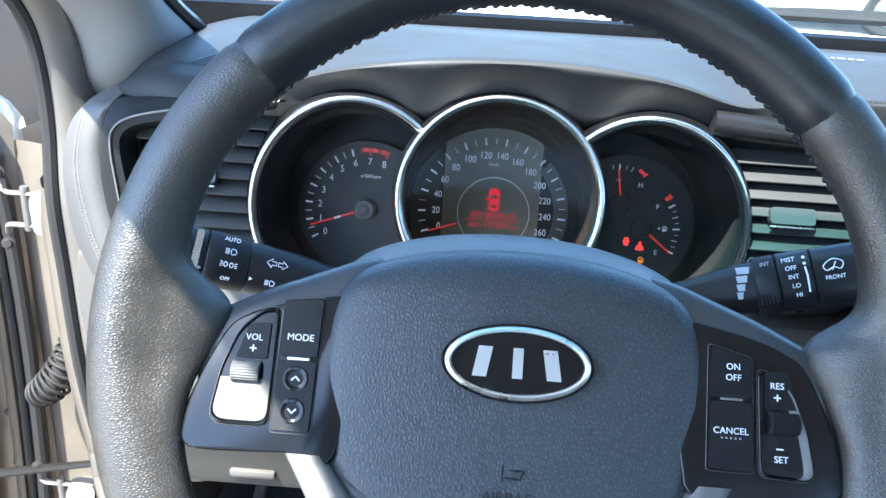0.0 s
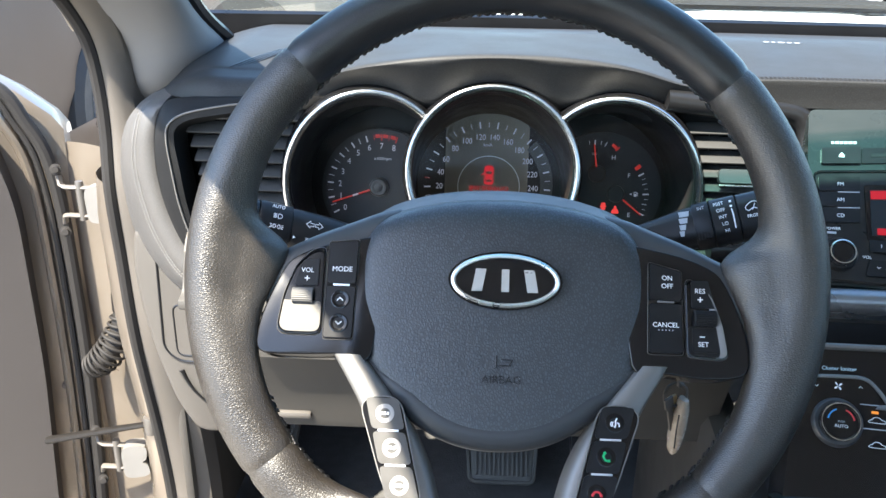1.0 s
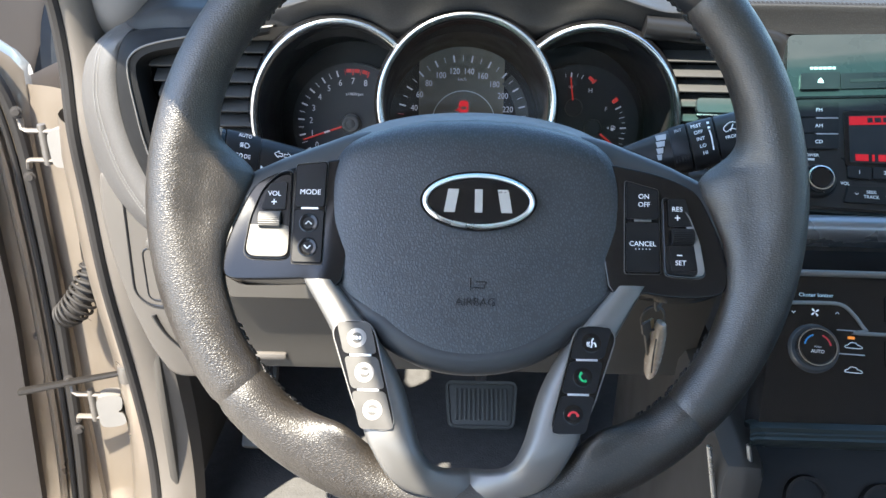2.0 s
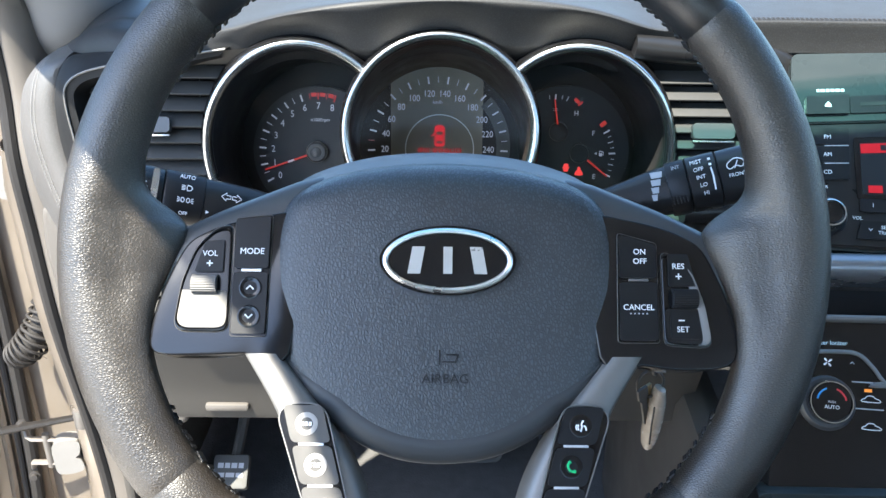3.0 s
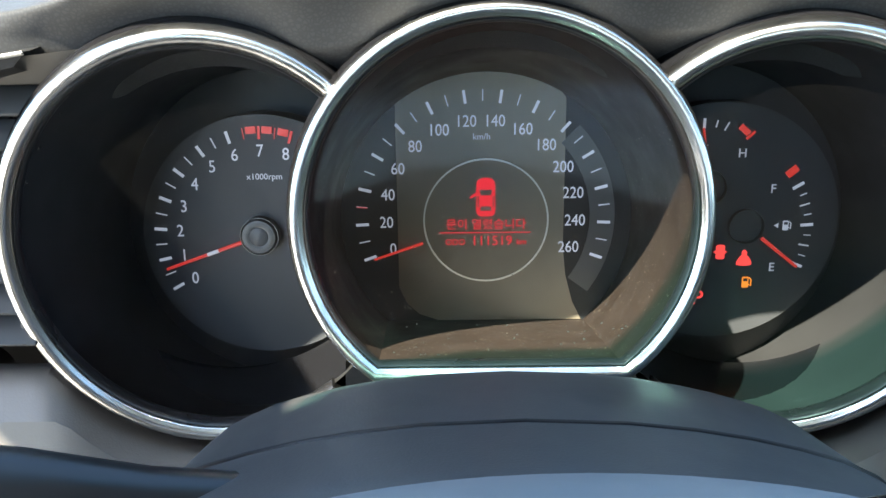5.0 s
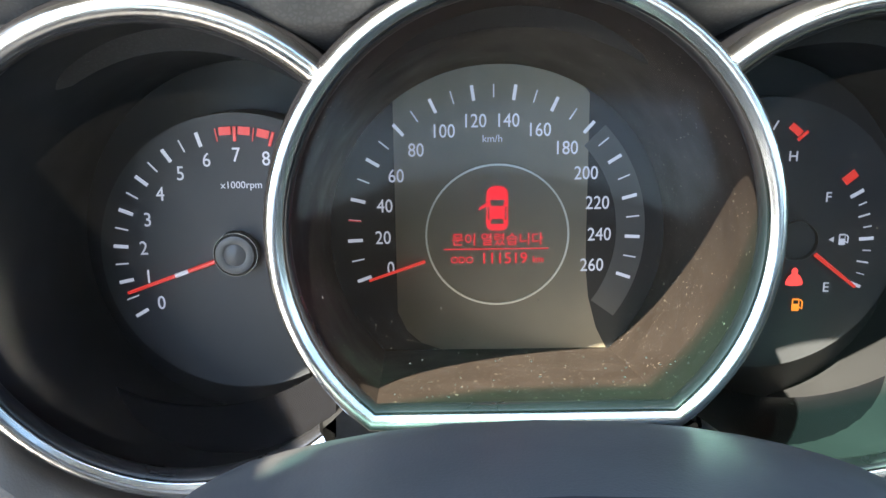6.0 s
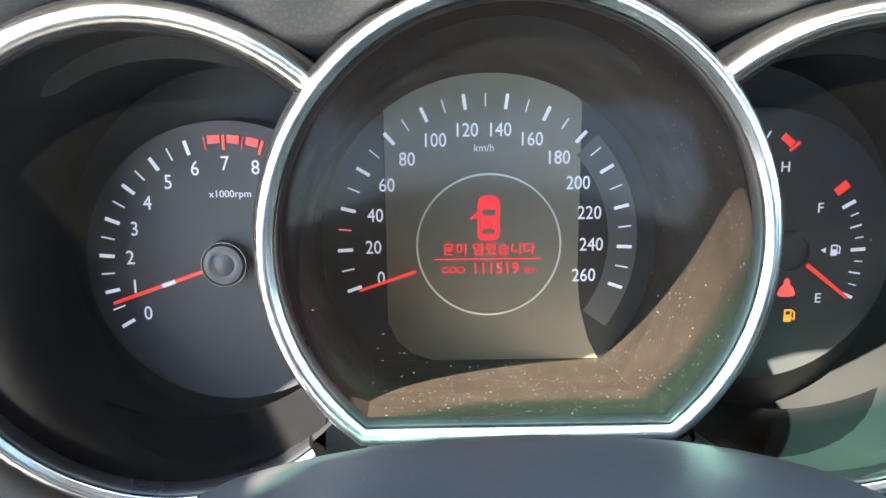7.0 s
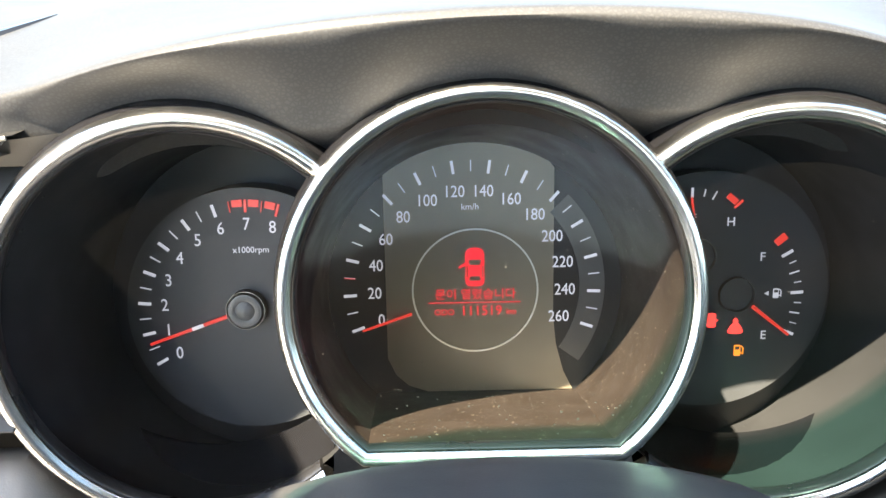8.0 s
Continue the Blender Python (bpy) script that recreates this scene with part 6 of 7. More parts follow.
    part("display_band", slab([(0.0206, 0.0470), (0.134, 0.0566), (0.134, 0.0490), (0.0208, 0.0396)], -0.0014, -0.0011), RED_LCD, r)
    bars("marking", [0.004, 0.005, 0.003, 0.006, 0.004], 0.0042, 0.0016, DIAL_BLACK, r, T((0.049, 0.0457, -0.0009)) @ pose(0, 0, 0, 0, 0, 4.6))
    bars("marking", [0.010, 0.002, 0.009, 0.004, 0.010, 0.006], 0.0056, 0.0028, RED_LCD, r, T((0.0530, 0.0125, -0.0010)) @ pose(0, 0, 0, 0, 0, 2))
    for i in range(3):
        x = 0.0285 + 0.0195 * i
        k = part("key", slab(rrect(0.0180, 0.0100, 0.0012), -0.0030, -0.0010, 0.0006), BUTTON, r, m=T((x, -0.0010 + 0.0006 * i, 0)))
        lettering("lettering", str(i + 1), 0.0030, PRINT, k, T((0, 0, -0.0008)), 0.0001)
    sk = part("key", slab(inset_round([(0.0200, -0.0135), (0.0560, -0.0120), (0.0560, -0.0262), (0.0165, -0.0270)], 0.0015), -0.0030, -0.0010, 0.0006), BUTTON, r)
    lettering("lettering", "SEEK", 0.0026, PRINT, sk, T((0.0375, -0.0176, -0.0008)), 0.0001)
    lettering("lettering", "TRACK", 0.0026, PRINT, sk, T((0.0375, -0.0216, -0.0008)), 0.0001)
    for x, d in ((0.0262, -1), (0.0500, 1)):
        part("chevron", tube([(-0.0013, -0.0007 * d, 0), (0, 0.0007 * d, 0), (0.0013, -0.0007 * d, 0)], 0.0003, 5), PRINT, sk, m=T((x, -0.0196, -0.0007)))
    # satin strip and open tray under the radio
    part("satin_strip", loft([spline([(-0.028 - 0.002 * k, -0.0385, -0.012), (-0.028, -0.041, -0.002), (-0.028, -0.050, 0.001), (-0.028, -0.058, -0.006), (-0.028, -0.060, -0.03)], 3) if k == 0 else [(p[0] + 0.33, p[1] + 0.018, p[2]) for p in spline([(-0.028, -0.0385, -0.012), (-0.028, -0.041, -0.002), (-0.028, -0.050, 0.001), (-0.028, -0.058, -0.006), (-0.028, -0.060, -0.03)], 3)] for k in range(2)]), SATIN_STRIP, r, "satin grey strip")
    part("tray", slab([(-0.030, -0.060), (0.30, -0.042), (0.30, -0.080), (-0.030, -0.096)], -0.06, -0.045), DIAL_BLACK, r, "open dark tray")
    return r


def climate_panel():
    c = thing("climate_panel", STACK_M, "black climate control panel with a round knob", "climate control")
    part("panel", slab(inset_round([(-0.032, -0.090), (0.30, -0.072), (0.30, -0.195), (-0.045, -0.212)], 0.005), -0.05, -0.004, 0.002), GLOSS_BLACK, c)
    part("upper_edge", tube([(-0.030, -0.0888, -0.003), (0.06, -0.0840, -0.002), (0.30, -0.070, -0.002)], 0.0028, 10), SILVER_TRIM, c, "satin grey edge")
    lettering("lettering", "Cluster Ionizer", 0.0030, PALE_PRINT, c, T((-0.0035, -0.1050, -0.0037)) @ pose(0, 0, 0, 0, 0, 3), 0.0001)
    edge = spline([(-0.030, -0.1135, -0.003), (0.000, -0.1110, -0.003), (0.016, -0.1115, -0.003), (0.026, -0.1200, -0.003), (0.034, -0.1300, -0.003), (0.046, -0.1320, -0.003), (0.30, -0.118, -0.003)], 5)
    part("raised_edge", tube(edge, 0.0016, 8), SILVER_TRIM, c)
    for x, d in ((-0.0205, -1), (0.0125, 1)):
        part("chevron", tube([(-0.0014, -0.0007 * d, 0), (0, 0.0007 * d, 0), (0.0014, -0.0007 * d, 0)], 0.0003, 5), PRINT, c, m=T((x, -0.1190 + 0.0010 * d, -0.0035)))
    fan = join([moved(slab(soft_poly([(0.0003, 0.0002), (0.0018, 0.0006), (0.0030, 0.0018), (0.0022, 0.0024), (0.0010, 0.0016)], 3), 0, 0.0002), pose(0, 0, 0, 0, 0, 90 * k)) for k in range(4)])
    part("fan_symbol", fan, PRINT, c, m=T((-0.0042, -0.1188, -0.0036)))
    k = part("temperature_knob", lathe([(0.0, 0.0125), (0.0150, 0.0125), (0.0158, 0.0118), (0.0160, 0.006), (0.0165, 0.0), (0.0, 0.0)], 52), GLOSS_BLACK, c, m=T((-0.0052, -0.1475, -0.004)) @ Matrix.Scale(0.84, 4))
    part("knob_ring", lathe([(0.0158, 0.0112), (0.0163, 0.0130), (0.0172, 0.0130), (0.0178, 0.0100), (0.0176, 0.0)], 52), CHROME, k, "chrome ring")
    part("knob_skirt", lathe([(0.0176, 0.004), (0.0205, 0.0045), (0.0222, 0.0030), (0.0230, 0.0)], 52), DASH_SMOOTH, k)
    lettering("lettering", "PUSH", 0.0018, PRINT_DIM, k, T((0, 0.0000, 0.0127)), 0.0001)
    lettering("lettering", "AUTO", 0.0030, PRINT, k, T((0, -0.0042, 0.0127)), 0.0001)
    for t0, t1, m_ in ((110, 170, BLUE_PRINT), (10, 70, RED_PRINT)):
        part("arc", slab(oval(0.0122, 0.0122, 14, t0=t0, t1=t1) + oval(0.0108, 0.0108, 14, t0=t0, t1=t1)[::-1], 0.0125, 0.0128), m_, k)
    for y in (-0.1310, -0.1495):
        part("light_bar", rbox(0.021, 0.0008, 0.0006, 0.0002), PRINT_DIM, c, m=T((0.0225, y, -0.0036)) @ pose(0, 0, 0, 0, 0, 1))
    part("lamp", rbox(0.0052, 0.0022, 0.0006, 0.0003), AMBER_LAMP, c, m=T((0.0228, -0.1366, -0.0036)))
    for y in (-0.1430, -0.1620):
        shape = soft_poly([(-0.0058, -0.0014), (0.0058, -0.0014), (0.0054, 0.0004), (0.0030, 0.0012), (0.0014, 0.0026), (-0.0022, 0.0026), (-0.0040, 0.0008), (-0.0056, 0.0002)], 3)
        part("recirculation_symbol", tube([(x, y2, 0) for x, y2 in shape], 0.0003, 5, closed=True), PRINT, c, m=T((0.0245, y, -0.0035)))
    part("right_key", slab(rrect(0.04, 0.022, 0.003), -0.004, -0.002, 0.0008), BUTTON, c, m=T((0.068, -0.112, 0)))
    part("right_key", slab(rrect(0.04, 0.022, 0.003), -0.004, -0.002, 0.0008), BUTTON, c, m=T((0.068, -0.146, 0)))
    # lower lip and the recess below it
    lip = [[(x, y0, z) for y0, z in ((-0.206 + s, -0.02), (-0.2085 + s, -0.003), (-0.213 + s, 0.0015), (-0.216 + s, 0.0), (-0.2175 + s, 0.0012), (-0.2195 + s, 0.0), (-0.2215 + s, 0.001), (-0.2245 + s, -0.004), (-0.227 + s, -0.03))] for x, s in ((-0.052, -0.002), (-0.048, 0.0), (0.06, 0.0085), (0.30, 0.027))]
    part("lower_lip", loft(lip), STACK_GLOSS, c, "grey ribbed lip")
    part("recess", slab([(-0.055, -0.226), (0.30, -0.205), (0.30, -0.33), (-0.055, -0.33)], -0.09, -0.075), DIAL_BLACK, c)
    for x in (0.012, 0.072):
        part("socket", lathe([(0.013, -0.01), (0.014, 0.004), (0.017, 0.004), (0.018, -0.002)], 36), SATIN_BLACK, c, m=T((x, -0.262, -0.073)))
    part("side_edge", tube([(-0.048, -0.226, -0.02), (-0.030, -0.29, -0.06)], 0.002, 8), SATIN_CHROME, c)
    part("side_edge", tube([(-0.078, -0.230, -0.02), (-0.062, -0.29, -0.06)], 0.002, 8), SATIN_CHROME, c)
    return c


STACK_GLOSS = material("glossy_charcoal_panel", (0.022, 0.028, 0.029), 0.30, spec=0.22, mottle=0.15, mottle_size=0.05)
SATIN_STRIP = material("satin_grey_strip", (0.20, 0.21, 0.23), 0.30, metal=0.6, mottle=0.06, mottle_size=0.05)
PALE_PRINT = material("pale_blue_print", (0.60, 0.75, 0.80), 0.6, mottle=0)


# ---- wiper resting at the foot of the windscreen ----
def wiper():
    w = thing("windscreen_wiper", T((0.42, 1.0, 1.018)), "black wiper arm resting at the foot of the windscreen", "wiper")
    part("arm", loft([[(x, 0.016 * k + 0.006 * math.sin(x * 9), 0.006 + 0.010 * (1 - abs(k)) * (1 - (x / 0.22) ** 2)) for k in (-1, -0.5, 0, 0.5, 1)] for x in [-0.2 + 0.02 * i for i in range(21)]]), RUBBER, w)
    part("blade", tube([(-0.32, -0.012, 0.004), (0.0, -0.006, 0.006), (0.33, -0.010, 0.004)], 0.006, 8), RUBBER, w)


# ---- ignition key, pedals, mat ----
def ignition_key():
    k = thing("key_ring", T((0.124, 0.345, 0.846)), "bunch of worn keys hanging from the ignition", "keys")
    part("ignition_lock", moved(lathe([(0.0, 0.012), (0.010, 0.012), (0.013, 0.008), (0.014, 0.0), (0.014, -0.05), (0, -0.05)], 32), T((0, 0.04, 0.022)) @ pose(0, 0, 0, 90)), SATIN_BLACK, k)
    part("key_head", moved(slab(rrect(0.022, 0.016, 0.004), -0.002, 0.002, 0.001), T((-0.004, 0.006, 0.016)) @ pose(0, 0, 0, 90, 8, 60)), KEY_PLASTIC, k)
    part("red_mark", rbox(0.006, 0.002, 0.004, 0.0006), RED_PRINT, k, m=T((-0.016, 0.012, 0.016)))
    part("ring", tube(oval3(0.0065, 0.0, (0, 0, 0), 20)[:1] + [(0.007 * math.cos(t), 0, 0.011 * math.sin(t)) for t in [2 * math.pi * i / 24 for i in range(1, 24)]], 0.0011, 8, closed=True), STEEL, k, m=T((0.0, 0.0, 0.002)) @ pose(0, 0, 0, 0, 10, 55))
    part("ring", tube([(0.008 * math.cos(t), 0, 0.009 * math.sin(t)) for t in [2 * math.pi * i / 24 for i in range(24)]], 0.0009, 8, closed=True), STEEL, k, m=T((-0.004, -0.004, -0.014)) @ pose(0, 0, 0, 0, -15, 10))
    shape = lathe([(0.0, 0.002), (0.0034, 0.001), (0.0052, -0.006), (0.0060, -0.018), (0.0056, -0.032), (0.0040, -0.041), (0.0015, -0.0445), (0.0, -0.045)], 24)
    part("fob", moved(shape, pose(0, 0, 0, 0, 0, 20) @ Matrix.Diagonal((0.75, 1.2, 1, 1))), KEY_PLASTIC, k, "scuffed clear plastic fob", m=T((0.002, -0.004, -0.018)) @ pose(0, 0, 0, 4, 3, 0))
    part("fob_seam", tube([(-0.0036, -0.0062, -0.008), (-0.0040, -0.0066, -0.020), (-0.0034, -0.0060, -0.034)], 0.0006, 6), SATIN_BLACK, k, m=T((0.002, -0.004, -0.018)))
    for i, (dx, tilt) in enumerate(((-0.009, -16), (-0.006, -10))):
        blade = slab([(-0.0035, 0), (0.0035, 0), (0.0035, -0.008), (0.002, -0.010), (0.002, -0.016), (0.0012, -0.018), (0.002, -0.020), (0.002, -0.027), (0.0, -0.030), (-0.002, -0.027), (-0.002, -0.010), (-0.0035, -0.008)], -0.0008, 0.0008, 0.0002)
        part("key", blade, BRASS if i else STEEL, k, m=T((dx, -0.006 + 0.003 * i, -0.016)) @ pose(0, 0, 0, 90, tilt, 30))
    return k


def pedals():
    b = thing("brake_pedal", pose(0.048, 1.0, 0.285, 40), "ribbed worn rubber brake pedal", "pedal")
    part("pad", slab(inset_round([(-0.056, 0.034), (0.056, 0.034), (0.050, -0.036), (-0.050, -0.036)], 0.008), -0.012, 0.0, 0.003), PEDAL, b)
    part("edge", sweep_outline(inset_round([(-0.056, 0.034), (0.056, 0.034), (0.050, -0.036), (-0.050, -0.036)], 0.008), [(-0.006, -0.001), (-0.005, 0.003), (-0.001, 0.003), (0.0005, -0.002)]), PEDAL, b)
    for i in range(12):
        part("rib", rbox(0.0042, 0.054, 0.004, 0.0014), PEDAL, b, m=T((-0.0418 + 0.0076 * i, -0.001, 0.001)))
    part("arm", tube([(0, 0.02, -0.012), (0, 0.10, -0.03), (0, 0.30, 0.02)], 0.010, 8), STEEL, b)
    p = thing("parking_brake_pedal", pose(-0.288, 0.85, 0.336, 42), "small pale parking brake pedal with worn lettering", "pedal")
    part("pad", slab(rrect(0.050, 0.048, 0.005), -0.012, 0.0, 0.003), PEDAL, p)
    bars("marking", [0.008, 0.007, 0.008, 0.007], 0.007, 0.002, PRINT_DIM, p, T((0, 0.008, 0.0004)))
    bars("marking", [0.010, 0.012, 0.010], 0.006, 0.002, PRINT_DIM, p, T((0, -0.005, 0.0004)))
    part("arm", tube([(0.004, 0.02, -0.012), (0.006, 0.09, -0.03), (0.008, 0.24, 0.01)], 0.008, 8), STEEL, p)
    a = thing("accelerator_pedal", pose(0.19, 1.0, 0.27, 48), "black ribbed accelerator pedal", "pedal")
    part("pad", slab(rrect(0.05, 0.15, 0.008), -0.012, 0, 0.003), SATIN_BLACK, a)
    m = thing("floor_mat", pose(-0.05, 0.72, 0.203), "dark ribbed driver's floor mat", "floor mat")
    part("mat", slab(inset_round([(-0.24, 0.30), (0.24, 0.30), (0.24, -0.35), (-0.24, -0.35)], 0.04), 0, 0.008, 0.003), RUBBER, m)
    for i in range(15):
        part("rib", rbox(0.004, 0.56, 0.006, 0.0015), RUBBER, m, m=T((-0.21 + 0.03 * i, -0.03, 0.009)))


# ---- open driver's door and its hinges ----
DOOR_M = pose(-0.540, 0.862, 0.0, 0, 0, -90 - 70)      # local x runs along the door from the hinge, local y towards its outer skin


def car_door():
    """Local x runs along the door from the hinge; y = 0 is its inner face, the outer skin lies at negative y."""
    d = thing("door_1", DOOR_M, "champagne car door standing wide open with dark inner trim", "car door", kind="structure")
    IN = Matrix(((1, 0, 0, 0), (0, 0, 1, 0), (0, 1, 0, 0), (0, 0, 0, 1)))
    rows = []
    for f in (0.0, 0.012, 0.05, 0.12, 0.3, 0.7, 1.06):
        belt = 0.865 + 0.095 * min(1, f / 0.12) ** 0.7
        rows.append([(f, -y, z) for y, z in ((0.0, 0.14), (0.0, 0.50), (0.0, 0.72), (0.0, belt - 0.03), (0.010, belt - 0.005), (0.03, belt), (0.075, belt - 0.01), (0.105, belt - 0.05), (0.125, 0.75), (0.13, 0.55), (0.10, 0.14))])
    part("shell", loft(rows, close_row=True, caps=True), PAINT, d, "champagne painted door shell", sharp=40)
    part("inner_skin", moved(slab(inset_round([(0.006, 0.16), (0.006, 0.80), (0.03, 0.86), (0.09, 0.925), (0.40, 0.95), (0.40, 0.16)], 0.02), -0.005, 0.010, 0.006, 3), IN), PAINT, d)
    part("trim_panel", moved(slab(inset_round([(0.085, 0.18), (0.062, 0.55), (0.060, 0.78), (0.080, 0.875), (0.14, 0.945), (1.0, 0.985), (1.0, 0.18)], 0.04), 0.0, 0.048, 0.016, 3), IN), DOOR_TRIM, d, "dark grey inner trim")
    seal = spline([(0.034, 0.018, 0.18), (0.022, 0.018, 0.32), (0.014, 0.018, 0.50), (0.012, 0.018, 0.66), (0.016, 0.018, 0.80), (0.036, 0.017, 0.872), (0.09, 0.015, 0.935), (0.30, 0.012, 0.965)], 6)
    part("weatherstrip", tube(seal, 0.0085, 10), RUBBER, d, "black weatherstrip")
    part("weatherstrip_lip", tube([p + Vector((0.013, 0.001, 0)) for p in seal], 0.004, 8), RUBBER, d)
    part("pressed_bead", tube([p + Vector((0.027, -0.004, 0)) for p in seal], 0.006, 8), PAINT, d)
    for z in (0.50, 0.425):
        part("bolt", lathe([(0, 0.0045), (0.0035, 0.0045), (0.0040, 0.002), (0.0062, 0.0015), (0.0062, 0.0)], 12), STEEL, d, m=T((0.046, 0.010, z)) @ pose(0, 0, 0, -90))
    fr = spline([(0.20, -0.05, 0.95), (0.27, -0.045, 1.08), (0.40, -0.02, 1.22), (0.56, 0.01, 1.31), (0.80, 0.03, 1.34), (1.05, 0.02, 1.28), (1.06, -0.03, 0.97)], 6)
    part("window_frame", tube(fr, 0.016, 8), RUBBER, d)
    part("pane", loft([[p, Vector((p.x, -0.052, 0.945))] for p in fr]), DOOR_GLASS, d, "tinted window pane", facing=(0, 1, 0)).visible_shadow = False
    return d


def hinges():
    for z, y, x in ((0.792, 0.785, -0.466), (0.437, 0.762, -0.458)):
        h = thing("door_hinge", T((x, y, z)), "pale steel door hinge with bolts", "hinge", "door hinges")
        part("body_leaf", join([slab(soft_poly([(-0.013, 0.021), (0.014, 0.021), (0.015, 0.004), (0.010, -0.001), (0.016, -0.006), (0.016, -0.020), (-0.010, -0.021), (-0.015, -0.004)], 4), -0.012, 0.012, 0.003)]), WHITE_PART, h, "pale hinge block", m=pose(0, 0, 0, 82, 0, 14))
        for q in (-1, 1):
            part("door_leaf", tube([(-0.004, 0.004, 0.018 * q), (-0.044, 0.004, 0.018 * q), (-0.050, 0.006, 0.0195 * q), (-0.053, 0.010, 0.030 * q)], 0.0045, 8, flat=0.6), STRIP_TRIM, h)
        part("pin", moved(lathe([(0, 0.026), (0.0045, 0.026), (0.005, 0.023), (0.005, -0.023), (0, -0.025)], 16), T((-0.026, 0.004, 0))), STEEL, h)
        for q in (-1, 1):
            part("bolt", lathe([(0, 0.006), (0.0038, 0.006), (0.0044, 0.002), (0.0068, 0.0015), (0.0068, 0)], 12), DARK_STEEL, h, m=T((-0.052, 0.004, 0.040 * q)) @ pose(0, 0, 0, 80, 0, 20))
    c = thing("check_strap", T((0, 0, 0)), "dark steel door check strap between post and door", "door check")
    part("arm", tube([(-0.396, 0.742, 0.514), (-0.44, 0.748, 0.500), (-0.50, 0.760, 0.479), (-0.585, 0.778, 0.448)], lambda f: 0.0040 + 0.0032 * f, 8, flat=0.7), OILED, c)
    part("knuckle", moved(lathe([(0, 0.012), (0.009, 0.012), (0.010, 0.009), (0.010, -0.012), (0, -0.012)], 20), T((-0.422, 0.744, 0.506))), STEEL, c)
    w = thing("cable_boot", T((0, 0, 0)), "black ribbed rubber cable boot between post and door", "cable boot")
    path = spline([(-0.476, 0.822, 0.625), (-0.481, 0.814, 0.600), (-0.492, 0.806, 0.577), (-0.508, 0.802, 0.560), (-0.524, 0.806, 0.550)], 3)
    part("sleeve", tube(path, 0.0130, 14), RUBBER, w)
    for i in range(1, len(path) - 1):
        d = (path[i + 1] - path[i - 1]).normalized()
        m = T(path[i]) @ d.to_track_quat("Z", "Y").to_matrix().to_4x4()
        r = 0.0135 + 0.0065 * math.sin(math.pi * i / (len(path) - 1))
        part("rib", tube([tuple(m @ Vector((r * math.cos(t), r * math.sin(t), 0))) for t in [2 * math.pi * k / 20 for k in range(20)]], 0.0021, 6, closed=True), RUBBER, w)
    part("plug", moved(lathe([(0, 0.016), (0.014, 0.016), (0.016, 0.012), (0.017, -0.010), (0, -0.010)], 20), T((-0.474, 0.826, 0.640))), OILED, w)


DOOR_GLASS = glass("door_glass", (0.55, 0.60, 0.58))


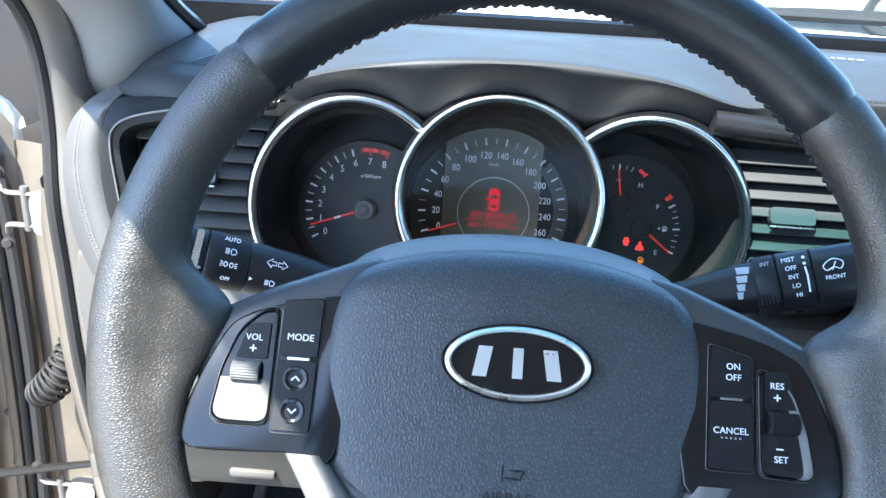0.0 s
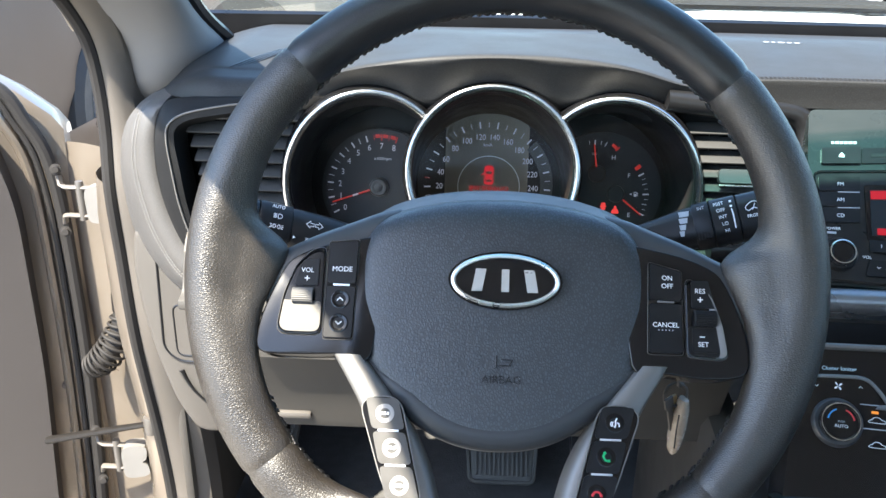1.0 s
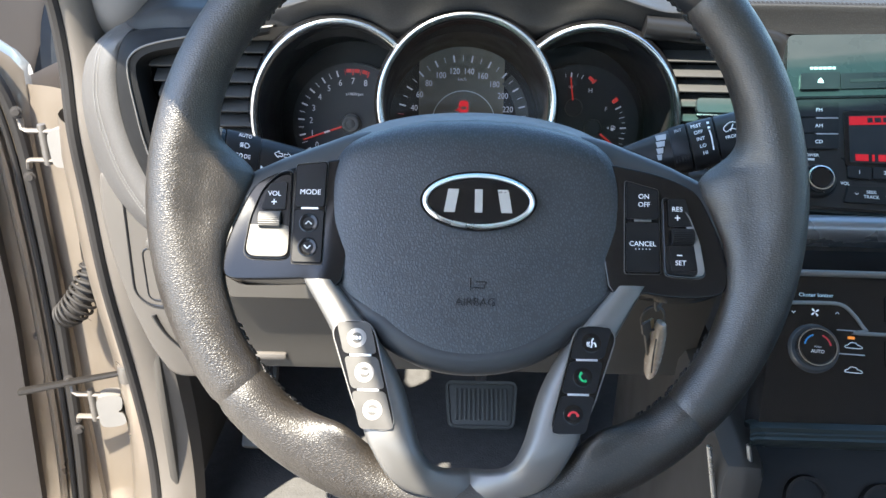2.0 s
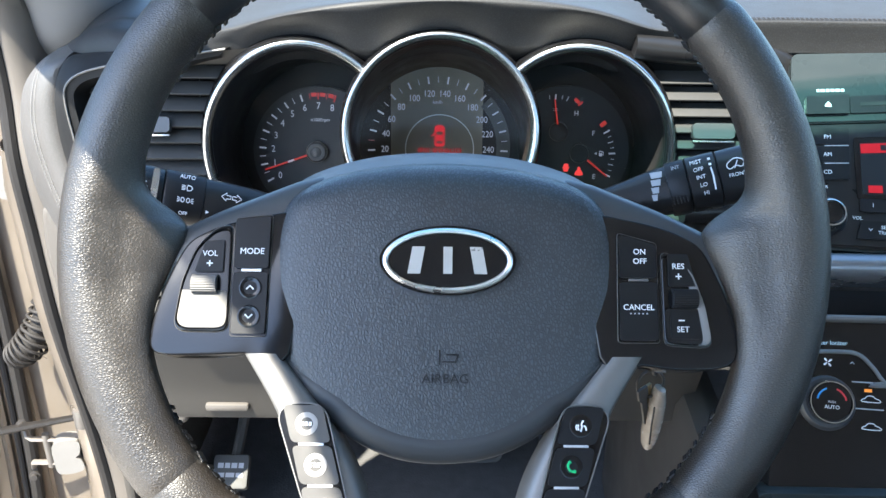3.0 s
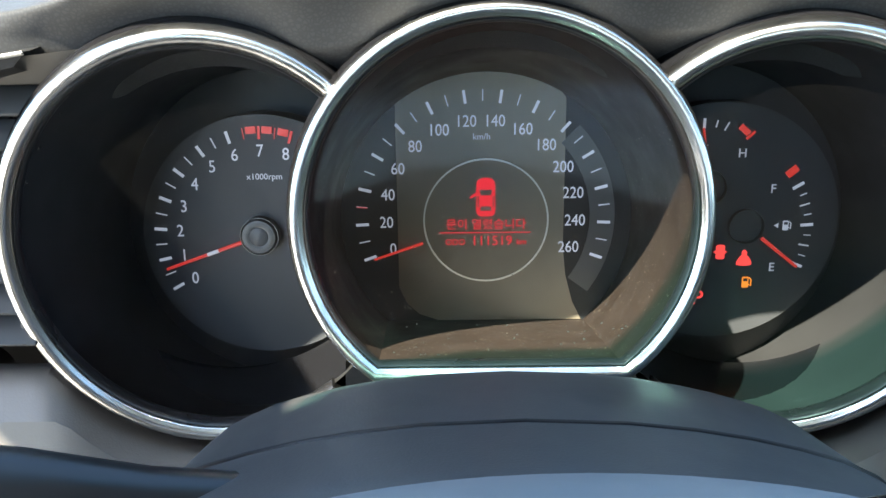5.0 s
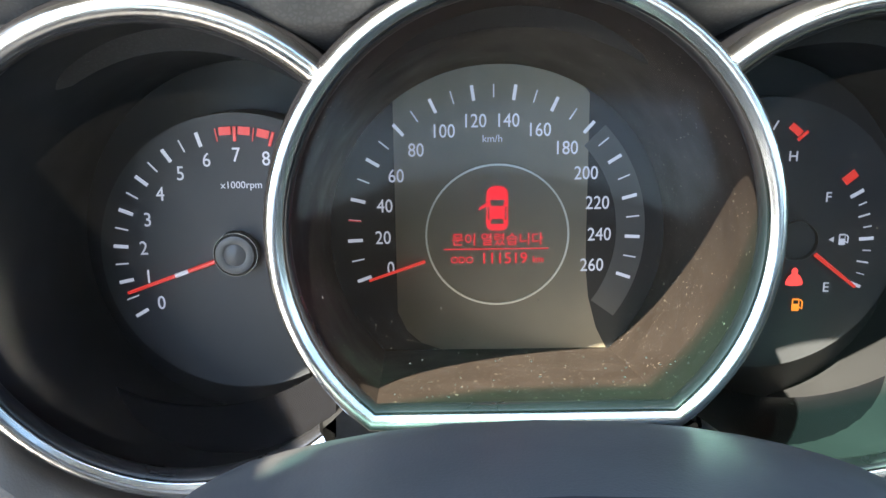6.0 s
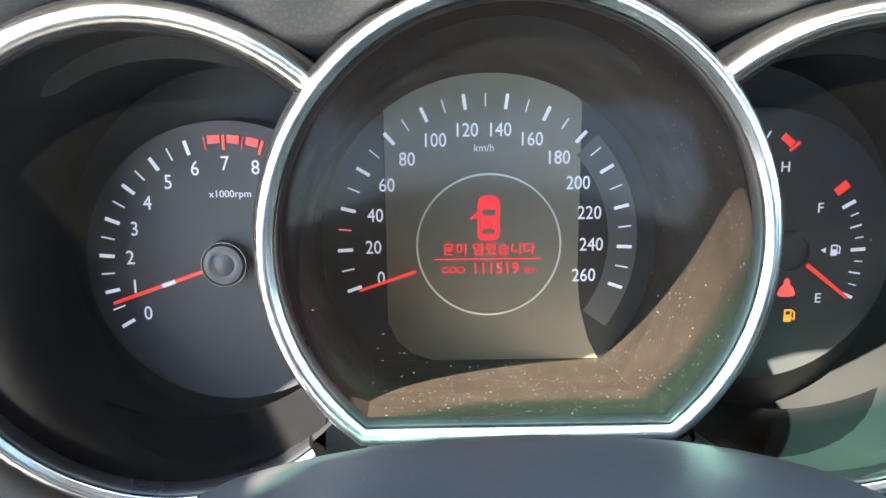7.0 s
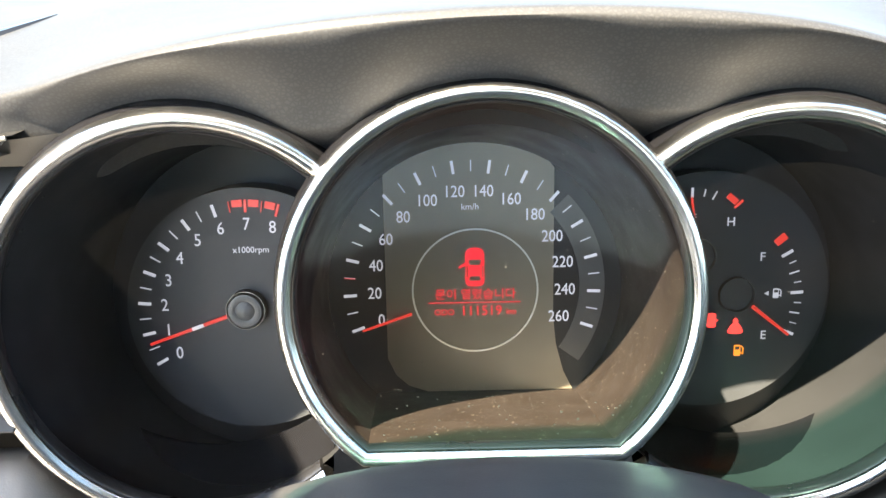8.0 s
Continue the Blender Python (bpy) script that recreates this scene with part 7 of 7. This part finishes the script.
# ---- parked cars outside ----
def parked_car(m, paint, label, length=4.5, height=1.45):
    c = thing("parked_car", m, label, "car", "cars parked in the yard")
    L, W2 = length / 2, 0.88
    side = [(-1.0, 0.45), (-0.99, 0.68), (-0.93, 0.82), (-0.62, 0.90), (-0.30, 0.94), (0.40, 0.95), (0.86, 0.93), (0.97, 0.82), (1.0, 0.60), (0.99, 0.36)]
    rows = []
    for x, top in side:
        w = W2 * (1 - 0.10 * abs(x) ** 4)
        rows.append([(x * L, s * w * k, z) for s, k, z in ((-1, 0.93, 0.26), (-1, 1.0, 0.45), (-1, 1.0, max(0.5, top - 0.14)), (-1, 0.95, top - 0.03), (-1, 0.6, top), (1, 0.6, top), (1, 0.95, top - 0.03), (1, 1.0, max(0.5, top - 0.14)), (1, 1.0, 0.45), (1, 0.93, 0.26))])
    part("body", loft(rows, close_row=True, caps=True), paint, c, sharp=28)
    cab = [(-0.34, 0.0), (-0.10, 0.86), (0.05, 1.0), (0.35, 1.0), (0.55, 0.88), (0.80, 0.0)]
    rows = [[(x * L, s * W2 * (0.92 - 0.18 * h), 0.93 + (height - 0.93) * h) for s in (-1, -0.4, 0.4, 1)] for x, h in cab]
    base = [[(x * L, s * W2 * 0.92, 0.92) for s in (-1, -0.4, 0.4, 1)] for x, h in cab]
    part("glasshouse", loft([[a[0] for a in base]] + [[r[k] for r in rows] for k in range(4)] + [[a[3] for a in base]]), CAR_GLASS, c, "dark side windows", sharp=25)
    part("roof", loft([[(x * L, s * W2 * 0.76, height - 0.05 * abs(s) ** 2 + 0.012 - 0.03 * abs(x - 0.2)) for s in (-1, -0.5, 0, 0.5, 1)] for x in (-0.08, 0.05, 0.2, 0.35, 0.52)]), paint, c)
    for s in (-1, 1):
        for x0, x1 in ((-0.34, -0.10), (0.16, 0.18), (0.55, 0.80)):
            h0, h1 = (0.0, 0.9) if x0 < 0 else ((0.0, 1.0) if x0 < 0.3 else (0.9, 0.0))
            part("pillar", tube([(x0 * L, s * W2 * (0.925 - 0.18 * h0), 0.93 + (height - 0.93) * h0), (x1 * L, s * W2 * (0.925 - 0.18 * h1), 0.93 + (height - 0.93) * h1)], 0.035, 8), paint, c)
        for x in (-0.62, 0.60):
            wh = part("wheel", moved(lathe([(0.19, -0.10), (0.30, -0.11), (0.325, -0.08), (0.325, 0.08), (0.30, 0.11), (0.19, 0.10)], 36), T((x * L, s * (W2 - 0.09), 0.325)) @ pose(0, 0, 0, 90)), TYRE, c)
            part("rim", join([moved(lathe([(0.0, 0.115), (0.05, 0.112), (0.06, 0.10)], 24), pose(0, 0, 0)), lathe([(0.17, 0.11), (0.20, 0.115), (0.205, 0.09), (0.19, 0.03)], 36)] + [moved(rbox(0.15, 0.045, 0.02, 0.006, c=(0.11, 0, 0.10)), pose(0, 0, 0, 0, 0, 72 * k)) for k in range(5)]), ALLOY, wh, m=T((x * L, s * (W2 - 0.09), 0.325)) @ pose(0, 0, 0, -90 * s))
        part("headlamp", slab(soft_poly([(-0.22, -0.05), (0.12, -0.02), (0.20, 0.06), (-0.10, 0.08)], 4), 0, 0.03, 0.01), SUNLIT_DIMPLE_HEADLAMP, c, m=T((-L * 0.94, s * W2 * 0.86, 0.70)) @ pose(0, 0, 0, 90, 0, s * 40))
    return c

# ---- build ----
ground()
cabin()
left_pillar()
windscreen_base()
bonnet()
dashboard()
air_vent(-1)
air_vent(1)
instrument_cluster()
steering_column()
light_stalk()
wiper_stalk()
steering_wheel()
car_radio()
climate_panel()
ignition_key()
wiper()
pedals()
car_door()
hinges()
parked_car(pose(4.1, 12.6, 0, 0, 0, 180), CAR_WHITE, "white saloon parked across the sunny yard")
parked_car(pose(8.6, 13.2, 0, 0, 0, 184), CAR_BLUE, "pale blue saloon parked across the sunny yard")
parked_car(pose(-2.95, 6.3, 0, 0, 0, 180), CAR_DARK, "dark grey saloon parked ahead in the yard")
parked_car(pose(-0.6, 14.0, 0, 0, 0, 178), CAR_WHITE, "white saloon parked farther back in the yard")
parked_car(pose(-2.48, 2.0, 0, 0, 0, 91), CAR_BROWN, "taupe saloon parked alongside the open door")
